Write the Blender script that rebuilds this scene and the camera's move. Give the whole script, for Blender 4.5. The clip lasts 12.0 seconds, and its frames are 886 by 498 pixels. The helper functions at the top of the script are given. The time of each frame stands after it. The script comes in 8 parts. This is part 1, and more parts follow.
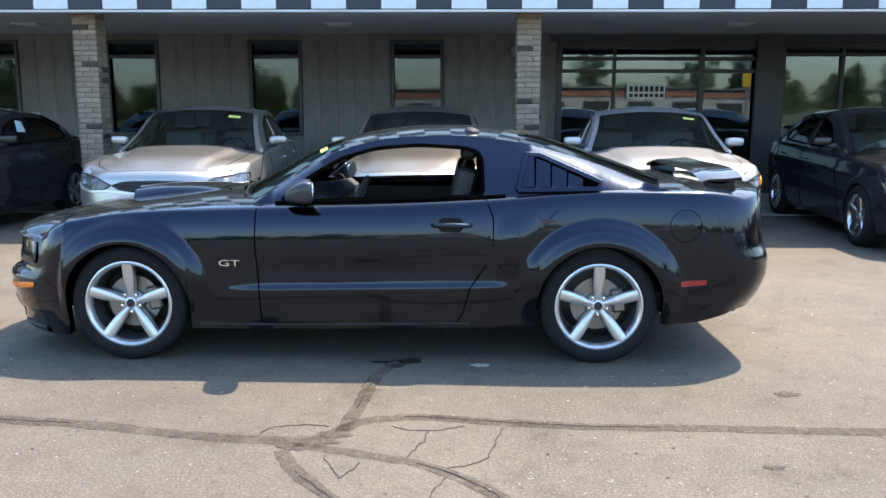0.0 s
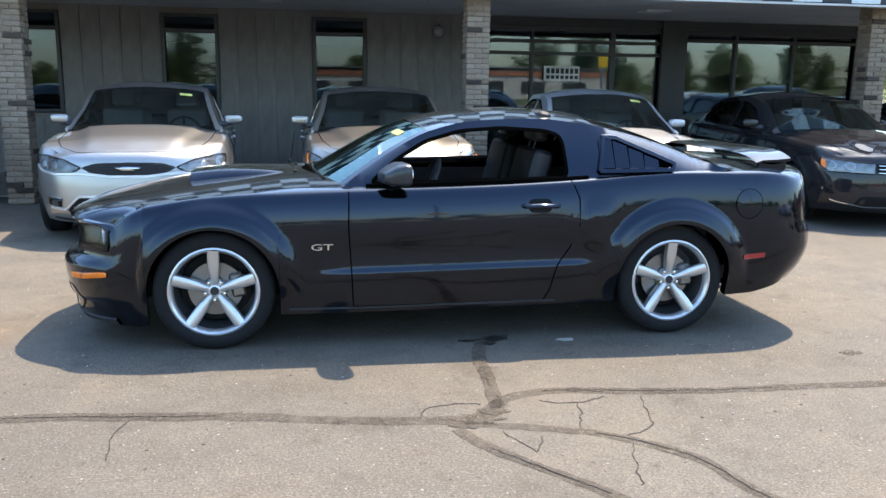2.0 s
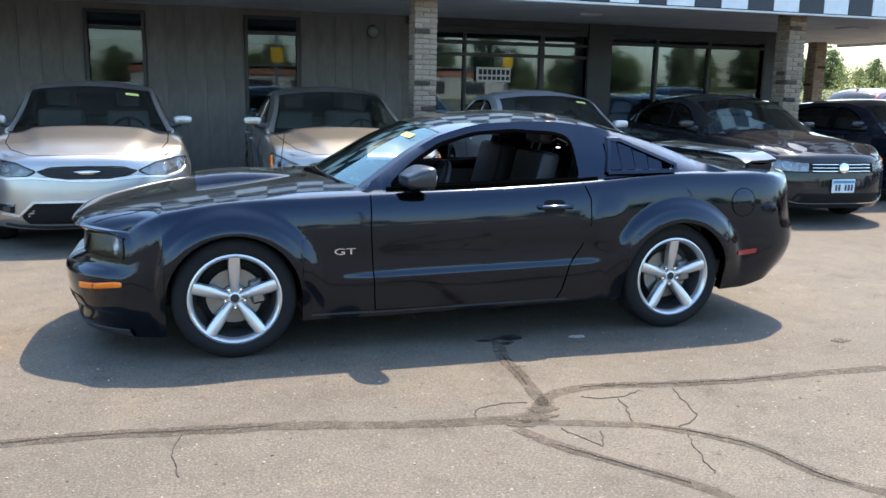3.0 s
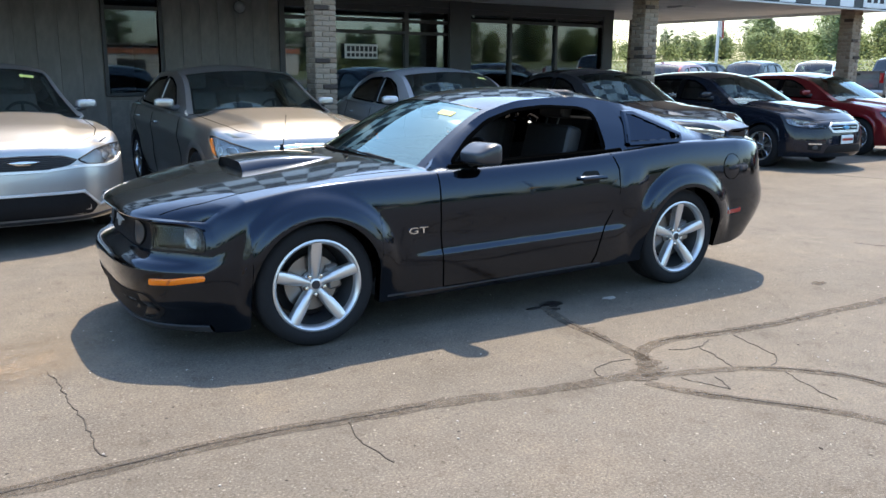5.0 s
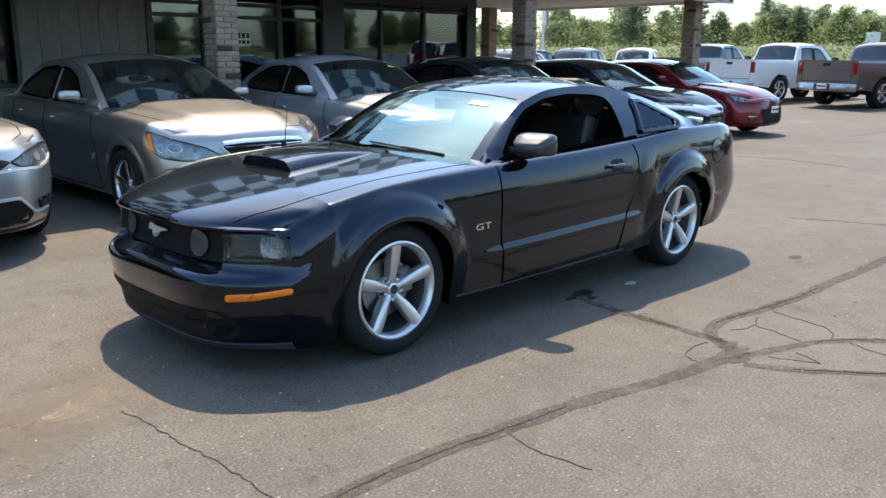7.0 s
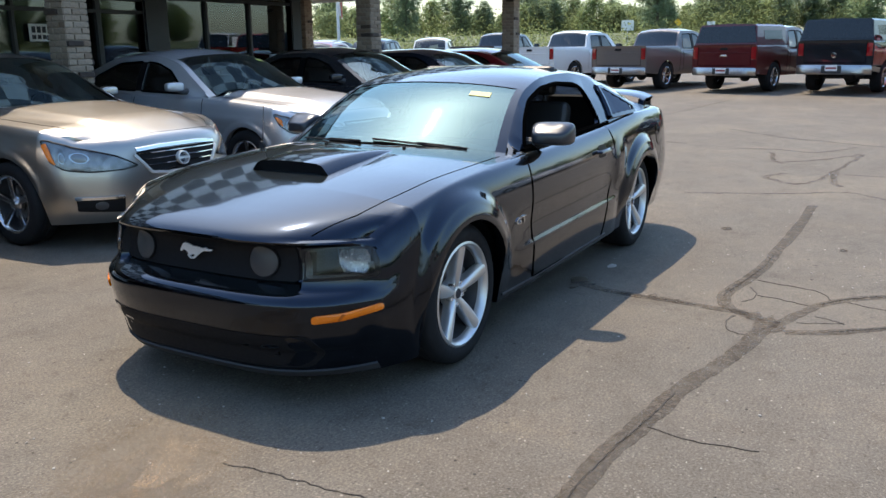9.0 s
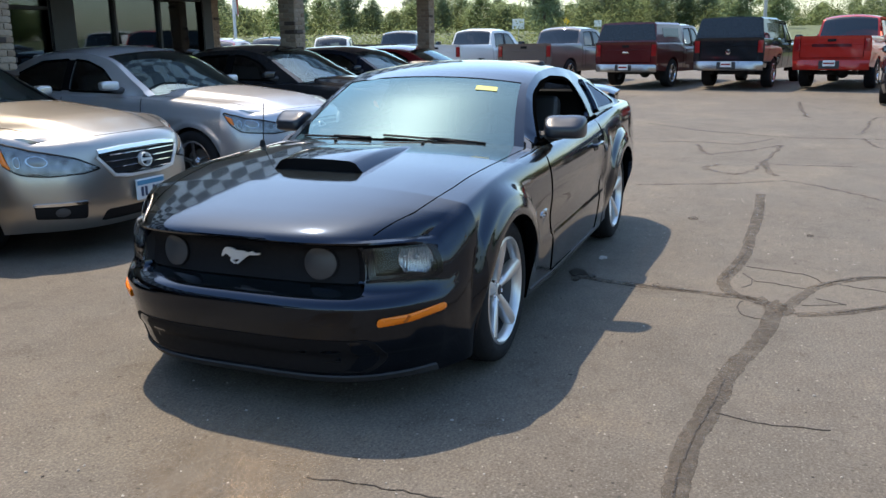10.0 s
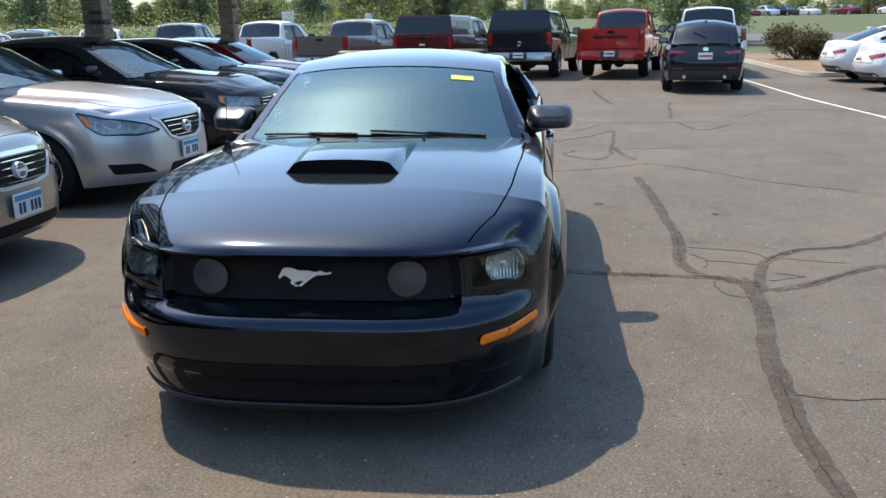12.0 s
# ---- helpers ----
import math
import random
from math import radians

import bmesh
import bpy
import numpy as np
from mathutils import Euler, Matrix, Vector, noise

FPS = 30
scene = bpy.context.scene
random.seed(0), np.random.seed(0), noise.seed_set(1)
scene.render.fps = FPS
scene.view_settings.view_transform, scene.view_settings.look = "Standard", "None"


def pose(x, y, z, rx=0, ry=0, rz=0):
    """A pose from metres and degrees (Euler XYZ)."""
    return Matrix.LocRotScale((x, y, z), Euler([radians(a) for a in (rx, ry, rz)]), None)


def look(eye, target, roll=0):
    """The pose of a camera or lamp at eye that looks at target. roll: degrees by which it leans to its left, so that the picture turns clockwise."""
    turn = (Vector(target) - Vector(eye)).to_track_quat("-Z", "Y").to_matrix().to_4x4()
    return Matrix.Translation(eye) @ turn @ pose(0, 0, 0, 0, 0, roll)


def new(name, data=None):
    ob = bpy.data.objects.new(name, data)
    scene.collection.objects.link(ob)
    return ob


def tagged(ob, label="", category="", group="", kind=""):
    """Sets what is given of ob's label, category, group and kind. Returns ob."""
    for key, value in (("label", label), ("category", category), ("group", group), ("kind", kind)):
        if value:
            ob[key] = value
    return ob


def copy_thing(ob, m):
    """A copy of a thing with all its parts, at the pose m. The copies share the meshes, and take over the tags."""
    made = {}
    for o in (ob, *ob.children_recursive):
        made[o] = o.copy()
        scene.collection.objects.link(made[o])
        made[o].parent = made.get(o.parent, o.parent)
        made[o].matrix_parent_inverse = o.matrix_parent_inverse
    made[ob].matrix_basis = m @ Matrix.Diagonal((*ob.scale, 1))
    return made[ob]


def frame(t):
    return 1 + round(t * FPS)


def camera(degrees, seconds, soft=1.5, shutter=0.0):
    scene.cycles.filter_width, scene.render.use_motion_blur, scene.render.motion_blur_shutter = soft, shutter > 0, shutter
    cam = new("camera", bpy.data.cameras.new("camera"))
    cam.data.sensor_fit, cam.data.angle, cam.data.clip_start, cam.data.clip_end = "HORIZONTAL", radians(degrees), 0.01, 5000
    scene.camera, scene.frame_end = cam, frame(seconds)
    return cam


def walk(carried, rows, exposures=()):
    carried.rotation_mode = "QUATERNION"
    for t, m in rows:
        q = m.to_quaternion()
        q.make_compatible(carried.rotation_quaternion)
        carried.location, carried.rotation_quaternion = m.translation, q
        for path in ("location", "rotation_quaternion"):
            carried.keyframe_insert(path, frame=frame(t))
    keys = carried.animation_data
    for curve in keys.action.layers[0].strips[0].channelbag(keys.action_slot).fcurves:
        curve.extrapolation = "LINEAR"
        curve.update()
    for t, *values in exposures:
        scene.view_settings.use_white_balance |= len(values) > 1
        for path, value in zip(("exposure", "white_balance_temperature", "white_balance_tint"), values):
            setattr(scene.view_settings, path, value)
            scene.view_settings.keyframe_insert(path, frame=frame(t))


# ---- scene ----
cam = camera(56.3, 12.0)
PATH = [
    (0, (0.405, -0.038, 1.45), (0.363, 1.933, 1.119), 0.1),
    (0.5, (0.038, -0.079, 1.464), (0.069, 1.884, 1.081), -0.0),
    (1, (-0.291, -0.083, 1.459), (-0.198, 1.878, 1.077), 0.3),
    (1.5, (-0.629, -0.039, 1.464), (-0.409, 1.912, 1.08), 0.8),
    (2, (-1.01, -0.043, 1.472), (-0.681, 1.893, 1.092), 0.8),
    (2.5, (-1.362, -0.013, 1.476), (-0.933, 1.903, 1.097), 1.4),
    (3, (-1.707, 0.085, 1.484), (-1.137, 1.964, 1.106), 1.1),
    (3.2, (-1.858, 0.107, 1.488), (-1.229, 1.967, 1.108), 1.2),
    (4.8, (-3.038, 0.528, 1.474), (-2.058, 2.22, 1.053), 0.8),
    (5, (-3.174, 0.612, 1.476), (-2.155, 2.28, 1.05), 0.5),
    (5.5, (-3.459, 0.828, 1.49), (-2.353, 2.437, 1.057), 0.7),
    (6, (-3.684, 1.106, 1.479), (-2.484, 2.645, 1.042), 0.5),
    (6.5, (-3.938, 1.348, 1.475), (-2.653, 2.814, 1.026), 0.5),
    (7, (-4.155, 1.611, 1.477), (-2.785, 2.997, 1.025), 0.4),
    (7.2, (-4.229, 1.704, 1.48), (-2.819, 3.048, 1.028), 0.3),
    (8.8, (-4.793, 2.647, 1.472), (-3.136, 3.664, 1.001), -0.5),
    (9, (-4.814, 2.81, 1.471), (-3.13, 3.78, 0.999), -0.7),
    (9.5, (-4.936, 3.12, 1.462), (-3.191, 3.975, 0.988), -0.4),
    (10, (-5.05, 3.464, 1.452), (-3.253, 4.2, 0.974), -0.8),
    (10.5, (-5.084, 3.804, 1.424), (-3.238, 4.406, 0.945), -1.0),
    (11, (-5.097, 4.102, 1.424), (-3.217, 4.577, 0.933), -0.7),
    (11.5, (-5.095, 4.403, 1.444), (-3.189, 4.748, 0.949), -0.7),
    (12, (-5.022, 4.696, 1.433), (-3.097, 4.902, 0.933), -0.9),
]
walk(cam, [(t, look(eye, target, roll)) for t, eye, target, roll in PATH],
     exposures=[(0, 1.58), (2.5, 1.5), (5.5, 1.25), (7, 1.04), (9.5, 0.76), (12, 0.68)])

# ---- sky and sun ----
TO_SUN = Vector((0.37, 0.44, 1.0)).normalized()
world = bpy.data.worlds.new("sky")
scene.world = world
world.use_nodes = True
wn = world.node_tree.nodes
sky = wn.new("ShaderNodeTexSky")
sky.sky_type, sky.sun_disc = "NISHITA", False
sky.sun_elevation = math.asin(TO_SUN.z)
sky.sun_rotation = math.atan2(TO_SUN.x, TO_SUN.y)
sky.air_density, sky.dust_density, sky.ozone_density = 1.3, 1.5, 4.0
wn["Background"].inputs["Strength"].default_value = 0.175
# summer haze takes a little of the red out of the sky's light
haze = wn.new("ShaderNodeMix")
haze.data_type, haze.blend_type = "RGBA", "MULTIPLY"
haze.inputs[0].default_value, haze.inputs[7].default_value = 1.0, (0.93, 1.0, 1.03, 1.0)
world.node_tree.links.new(sky.outputs[0], haze.inputs[6])
world.node_tree.links.new(haze.outputs[2], wn["Background"].inputs[0])
sun = new("sun", bpy.data.lights.new("sun", "SUN"))
sun.data.energy, sun.data.angle, sun.data.color = 3.7, radians(0.55), (1.0, 0.835, 0.655)
sun.matrix_world = look(TO_SUN * 60, (0, 0, 0))
# ---- materials ----
def rgb(c):
    return (*c, 1.0)


def make_mat(name):
    m = bpy.data.materials.new(name)
    m.use_nodes = True
    return m, m.node_tree.nodes, m.node_tree.links, m.node_tree.nodes["Principled BSDF"]


def noise_node(n, l, scale, detail=4.0, rough=0.55, coord="Object", stretch=None):
    tc = n.new("ShaderNodeTexCoord")
    tex = n.new("ShaderNodeTexNoise")
    tex.inputs["Scale"].default_value, tex.inputs["Detail"].default_value, tex.inputs["Roughness"].default_value = scale, detail, rough
    if stretch:
        mp = n.new("ShaderNodeMapping")
        mp.inputs["Scale"].default_value = stretch
        l.new(tc.outputs[coord], mp.inputs[0])
        l.new(mp.outputs[0], tex.inputs["Vector"])
    else:
        l.new(tc.outputs[coord], tex.inputs["Vector"])
    return tex


def ramp_node(n, l, src, stops):
    r = n.new("ShaderNodeValToRGB")
    el = r.color_ramp.elements
    while len(el) < len(stops):
        el.new(0.5)
    for e, (p, c) in zip(el, stops):
        e.position, e.color = p, rgb(c) if len(c) == 3 else c
    l.new(src, r.inputs[0])
    return r


def bump_node(n, l, src, bsdf, strength=0.3, dist=0.01):
    b = n.new("ShaderNodeBump")
    b.inputs["Strength"].default_value, b.inputs["Distance"].default_value = strength, dist
    l.new(src, b.inputs["Height"])
    l.new(b.outputs[0], bsdf.inputs["Normal"])
    return b


def plain(name, color, rough=0.5, metal=0.0, var=0.12, scale=6.0, coat=0.0, coord="Object", bump=0.0):
    """A surface of one colour with faint blotches, wear in its gloss and fine grain."""
    m, n, l, b = make_mat(name)
    big = noise_node(n, l, scale, coord=coord)
    lo, hi = [c * (1 - var) for c in color], [min(1, c * (1 + var)) for c in color]
    r = ramp_node(n, l, big.outputs["Fac"], [(0.3, lo), (0.7, hi)])
    l.new(r.outputs[0], b.inputs["Base Color"])
    fine = noise_node(n, l, scale * 9, 3.0, coord=coord)
    mr = n.new("ShaderNodeMapRange")
    mr.inputs["To Min"].default_value, mr.inputs["To Max"].default_value = max(0.02, rough * 0.8), min(1, rough * 1.25)
    l.new(fine.outputs["Fac"], mr.inputs["Value"])
    l.new(mr.outputs[0], b.inputs["Roughness"])
    b.inputs["Metallic"].default_value = metal
    b.inputs["Coat Weight"].default_value = coat
    b.inputs["Coat Roughness"].default_value = 0.04
    if bump:
        bump_node(n, l, fine.outputs["Fac"], b, bump, 0.004)
    return m


def car_paint(name, color, metal=0.0, rough=0.3, dust=0.06, spec=0.15, ior=1.5, dust_sheen=0.0):
    """Clear-coated paint with fine flake, orange peel, and dust plus painted-in sky sheen on the upward faces."""
    m, n, l, b = make_mat(name)
    flake = noise_node(n, l, 900.0, 1.0)
    r = ramp_node(n, l, flake.outputs["Fac"], [(0.35, [c * 0.85 for c in color]), (0.75, [min(1, c * 1.2) for c in color])])
    grime = noise_node(n, l, 3.0, 6.0, 0.65)
    gr = ramp_node(n, l, grime.outputs["Fac"], [(0.42, (0, 0, 0)), (0.8, (1, 1, 1))])
    mul = n.new("ShaderNodeMath")
    mul.operation = "MULTIPLY"
    mul.inputs[1].default_value = dust
    l.new(gr.outputs[0], mul.inputs[0])
    mix = n.new("ShaderNodeMix")
    mix.data_type = "RGBA"
    l.new(mul.outputs[0], mix.inputs[0])
    l.new(r.outputs[0], mix.inputs[6])
    mix.inputs[7].default_value = (0.3, 0.27, 0.22, 1)
    l.new(mix.outputs[2], b.inputs["Base Color"])
    b.inputs["Metallic"].default_value, b.inputs["Roughness"].default_value = metal, rough
    if dust_sheen:
        # settled dust, sky sheen painted into its colour, strongest where panels lie flat
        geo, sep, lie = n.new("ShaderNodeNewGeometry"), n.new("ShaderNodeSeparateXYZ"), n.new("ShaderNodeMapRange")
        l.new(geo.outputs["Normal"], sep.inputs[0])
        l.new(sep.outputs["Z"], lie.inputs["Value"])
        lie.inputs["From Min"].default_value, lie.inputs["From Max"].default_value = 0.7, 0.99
        lie.inputs["To Min"].default_value, lie.inputs["To Max"].default_value = 0.0, dust_sheen
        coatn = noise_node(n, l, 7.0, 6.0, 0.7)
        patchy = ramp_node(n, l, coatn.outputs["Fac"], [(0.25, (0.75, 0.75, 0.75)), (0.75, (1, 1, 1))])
        amount, sheen_dust, over = n.new("ShaderNodeMath"), n.new("ShaderNodeBsdfDiffuse"), n.new("ShaderNodeMixShader")
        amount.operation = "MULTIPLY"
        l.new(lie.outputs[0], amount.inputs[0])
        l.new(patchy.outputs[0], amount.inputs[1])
        sheen_dust.inputs["Color"].default_value = (0.26, 0.335, 0.36, 1)
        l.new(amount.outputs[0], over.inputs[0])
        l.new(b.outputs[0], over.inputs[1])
        l.new(sheen_dust.outputs[0], over.inputs[2])
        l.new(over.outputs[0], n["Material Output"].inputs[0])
    b.inputs["Specular IOR Level"].default_value, b.inputs["Coat IOR"].default_value = spec, ior
    b.inputs["Coat Weight"].default_value = 1.0
    mr = n.new("ShaderNodeMapRange")
    mr.inputs["To Min"].default_value, mr.inputs["To Max"].default_value = 0.015, 0.045
    l.new(grime.outputs["Fac"], mr.inputs["Value"])
    l.new(mr.outputs[0], b.inputs["Coat Roughness"])
    peel = noise_node(n, l, 60.0, 1.0)
    bump_node(n, l, peel.outputs["Fac"], b, 0.015, 0.002)
    return m


def glass_mat(name, tint, gloss=1.0, ior=1.75, sheen=(1.0, 1.0, 1.0)):
    """Thin sheet glass: tinted see-through and a mirror coat by Fresnel."""
    m, n, l, b = make_mat(name)
    n.remove(b)
    tr, gl, fr, mix = n.new("ShaderNodeBsdfTransparent"), n.new("ShaderNodeBsdfGlossy"), n.new("ShaderNodeFresnel"), n.new("ShaderNodeMixShader")
    dust = noise_node(n, l, 5.0, 5.0)
    r = ramp_node(n, l, dust.outputs["Fac"], [(0.3, [c * 0.9 for c in tint]), (0.7, tint)])
    l.new(r.outputs[0], tr.inputs[0])
    gl.inputs["Roughness"].default_value = 0.015
    gl.inputs["Color"].default_value = rgb([gloss * c for c in sheen])
    fr.inputs["IOR"].default_value = ior
    l.new(fr.outputs[0], mix.inputs[0])
    l.new(tr.outputs[0], mix.inputs[1])
    l.new(gl.outputs[0], mix.inputs[2])
    l.new(mix.outputs[0], n["Material Output"].inputs[0])
    return m


def asphalt_mat(name, dark, light, stain, stones=1.0):
    """Worn asphalt: fine grit, single pale stones, dark pits, broad stains."""
    m, n, l, b = make_mat(name)
    grit = noise_node(n, l, 85.0, 4.0, 0.75)
    grit_r = ramp_node(n, l, grit.outputs["Fac"], [(0.35, [c * 0.72 for c in dark]), (0.46, dark), (0.56, light), (0.68, [min(1, c * 1.35) for c in light])])
    tc = n.new("ShaderNodeTexCoord")

    def cells(scale, lo, hi, amount):
        v = n.new("ShaderNodeTexVoronoi")
        v.inputs["Scale"].default_value = scale
        l.new(tc.outputs["Object"], v.inputs["Vector"])
        pick = ramp_node(n, l, v.outputs["Color"], [(amount, (0, 0, 0)), (amount + 0.02, (1, 1, 1))])
        near = ramp_node(n, l, v.outputs["Distance"], [(lo, (1, 1, 1)), (hi, (0, 0, 0))])
        k = n.new("ShaderNodeMath")
        k.operation = "MULTIPLY"
        l.new(pick.outputs[0], k.inputs[0])
        l.new(near.outputs[0], k.inputs[1])
        return k
    pale = cells(75.0, 0.2, 0.36, 0.68)
    specks = cells(48.0, 0.12, 0.3, 0.78)
    chips = cells(34.0, 0.12, 0.24, 0.84)
    pits = cells(15.0, 0.06, 0.17, 0.8)
    blot = noise_node(n, l, 0.45, 7.0, 0.62)
    blot_r = ramp_node(n, l, blot.outputs["Fac"], [(0.3, stain), (0.5, (0.91, 0.9, 0.89)), (0.7, (1.16, 1.12, 1.04))])
    spots = noise_node(n, l, 2.1, 7.0, 0.72)
    spot_r = ramp_node(n, l, spots.outputs["Fac"], [(0.28, (0.62, 0.58, 0.53)), (0.42, (0.91, 0.9, 0.885)), (0.58, (1.04, 1.03, 1.02)), (0.74, (1.2, 1.15, 1.05))])

    def blend(kind, fac, a, c):
        mm = n.new("ShaderNodeMix")
        mm.data_type, mm.blend_type = "RGBA", kind
        if isinstance(fac, float):
            mm.inputs[0].default_value = fac
        else:
            l.new(fac, mm.inputs[0])
        l.new(a, mm.inputs[6])
        if isinstance(c, tuple):
            mm.inputs[7].default_value = rgb(c)
        else:
            l.new(c, mm.inputs[7])
        return mm.outputs[2]
    col = blend("MULTIPLY", 1.0, grit_r.outputs[0], blot_r.outputs[0])
    col = blend("MULTIPLY", 1.0, col, spot_r.outputs[0])
    mottle = noise_node(n, l, 7.5, 6.0, 0.7)
    mottle_r = ramp_node(n, l, mottle.outputs["Fac"], [(0.28, (0.66, 0.62, 0.56)), (0.42, (0.95, 0.945, 0.93)), (0.6, (1.02, 1.02, 1.01)), (0.74, (1.17, 1.14, 1.07))])
    col = blend("MULTIPLY", 1.0, col, mottle_r.outputs[0])
    if stones:
        clots = noise_node(n, l, 24.0, 4.0, 0.65)
        clot_r = ramp_node(n, l, clots.outputs["Fac"], [(0.3, (0.42, 0.4, 0.37)), (0.37, (0.98, 0.98, 0.98)), (0.62, (1.0, 1.0, 1.0)), (0.7, (1.3, 1.26, 1.18))])
        col = blend("MULTIPLY", 1.0, col, clot_r.outputs[0])
        rust = noise_node(n, l, 1.3, 6.0, 0.7)
        rust_r = ramp_node(n, l, rust.outputs["Fac"], [(0.4, (1.0, 1.0, 1.0)), (0.7, (1.05, 1.0, 0.95))])
        col = blend("MULTIPLY", 1.0, col, rust_r.outputs[0])
        col = blend("MIX", pale.outputs[0], col, tuple(min(1, c * 1.3 * stones) for c in light))
        col = blend("MIX", chips.outputs[0], col, tuple(min(1, c * 1.9 * stones) for c in light))
        col = blend("MIX", specks.outputs[0], col, tuple(c * 0.5 for c in dark))
        col = blend("MIX", pits.outputs[0], col, tuple(c * 0.4 for c in dark))
    l.new(col, b.inputs["Base Color"])
    b.inputs["Roughness"].default_value = 0.85
    bump_node(n, l, grit.outputs["Fac"], b, 0.4, 0.01)
    return m


def varied(name, stops, rough=0.85, scale=30.0, bump=0.4):
    """A material whose tone differs from piece to piece."""
    m, n, l, b = make_mat(name)
    oi = n.new("ShaderNodeObjectInfo")
    r = ramp_node(n, l, oi.outputs["Random"], stops)
    fine = noise_node(n, l, scale, 5.0, 0.65)
    fr = ramp_node(n, l, fine.outputs["Fac"], [(0.3, (0.7, 0.7, 0.7)), (0.7, (1.15, 1.13, 1.1))])
    mm = n.new("ShaderNodeMix")
    mm.data_type, mm.blend_type = "RGBA", "MULTIPLY"
    mm.inputs[0].default_value = 1.0
    l.new(r.outputs[0], mm.inputs[6])
    l.new(fr.outputs[0], mm.inputs[7])
    l.new(mm.outputs[2], b.inputs["Base Color"])
    b.inputs["Roughness"].default_value = rough
    bump_node(n, l, fine.outputs["Fac"], b, bump, 0.004)
    return m


def leaf_mat(name, lo, hi):
    m, n, l, b = make_mat(name)
    g = n.new("ShaderNodeNewGeometry")
    r = ramp_node(n, l, g.outputs["Random Per Island"], [(0.0, lo), (1.0, hi)])
    big = noise_node(n, l, 0.5, 3.0)
    fr = ramp_node(n, l, big.outputs["Fac"], [(0.3, (0.9, 0.93, 0.9)), (0.7, (1.06, 1.04, 0.98))])
    mm = n.new("ShaderNodeMix")
    mm.data_type, mm.blend_type = "RGBA", "MULTIPLY"
    mm.inputs[0].default_value = 1.0
    l.new(r.outputs[0], mm.inputs[6])
    l.new(fr.outputs[0], mm.inputs[7])
    l.new(mm.outputs[2], b.inputs["Base Color"])
    b.inputs["Roughness"].default_value, b.inputs["Specular IOR Level"].default_value = 0.8, 0.1
    tl, mx = n.new("ShaderNodeBsdfTranslucent"), n.new("ShaderNodeMixShader")
    thru = n.new("ShaderNodeMix")
    thru.data_type, thru.blend_type = "RGBA", "MULTIPLY"
    thru.inputs[0].default_value = 1.0
    thru.inputs[7].default_value = (1.45, 1.5, 1.35, 1.0)
    l.new(mm.outputs[2], thru.inputs[6])
    l.new(thru.outputs[2], tl.inputs[0])
    mx.inputs[0].default_value = 0.7
    l.new(b.outputs[0], mx.inputs[1])
    l.new(tl.outputs[0], mx.inputs[2])
    l.new(mx.outputs[0], n["Material Output"].inputs[0])
    return m


# last value: dust and painted sky sheen on the coupe's flat panels
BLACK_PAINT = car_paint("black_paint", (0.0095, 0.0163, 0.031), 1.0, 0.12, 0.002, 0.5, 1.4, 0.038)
SILVER_PAINT = car_paint("silver_paint", (0.53, 0.54, 0.56), 0.65, 0.37)
CHAMPAGNE_PAINT = car_paint("champagne_paint", (0.445, 0.432, 0.415), 0.85, 0.34)
GOLD_PAINT = car_paint("gold_paint", (0.43, 0.405, 0.367), 0.92, 0.33)
DARK_PAINT = car_paint("dark_paint", (0.016, 0.016, 0.018), 0.0, 0.5, 0.02, 0.0)
NAVY_PAINT = car_paint("navy_paint", (0.008, 0.0105, 0.018), 0.0, 0.5, 0.02, 0.0)
RED_PAINT = car_paint("red_paint", (0.17, 0.008, 0.012), 0.4, 0.3, 0.04)
ORANGE_RED_PAINT = car_paint("bright_red_paint", (0.42, 0.02, 0.012), 0.1, 0.3, 0.04)
MAROON_PAINT = car_paint("maroon_paint", (0.09, 0.008, 0.010), 0.2, 0.3, 0.04)
WHITE_PAINT = car_paint("white_paint", (0.72, 0.72, 0.71), 0.0, 0.35, 0.05)
TAUPE_PAINT = car_paint("taupe_paint", (0.17, 0.14, 0.13), 0.45, 0.32)
GREY_PAINT = car_paint("grey_paint", (0.10, 0.11, 0.12), 0.45, 0.32)
GLASS_CLEAR = glass_mat("clear_glass", (0.26, 0.33, 0.33), 1.0, 2.65, (0.72, 0.98, 0.95))
GLASS_DEEP = glass_mat("privacy_glass", (0.025, 0.025, 0.03))
GLASS_DARK = glass_mat("tinted_glass", (0.09, 0.097, 0.105))
GLASS_PANE = glass_mat("window_pane", (0.5, 0.56, 0.6), 1.0, 1.6, (0.82, 0.95, 1.0))
GLASS_FRONT = glass_mat("storefront_glass", (0.5, 0.56, 0.6), 1.0, 1.9, (0.85, 0.96, 1.0))
GLASS_ROW = glass_mat("windshield_glass", (0.36, 0.45, 0.46), 1.0, 2.05, (0.78, 0.97, 1.0))
LENS_SMOKE = glass_mat("smoked_lens_cover", (0.78, 0.79, 0.8), 1.0, 1.4)
LENS = glass_mat("lamp_lens", (0.88, 0.9, 0.9), 1.0, 1.35)
RUBBER = plain("tyre_rubber", (0.018, 0.018, 0.019), 0.75, bump=0.2)
RUBBER.node_tree.nodes["Principled BSDF"].inputs["Specular IOR Level"].default_value = 0.12
SEAL = plain("black_seal", (0.01, 0.01, 0.011), 0.5)
SEAL.node_tree.nodes["Principled BSDF"].inputs["Specular IOR Level"].default_value = 0.15
FRIT = plain("glass_border", (0.005, 0.005, 0.006), 0.3)
FRIT.node_tree.nodes["Principled BSDF"].inputs["Specular IOR Level"].default_value = 0.12
AMBER_DEEP = plain("amber_rib", (0.5, 0.1, 0.002), 0.3)
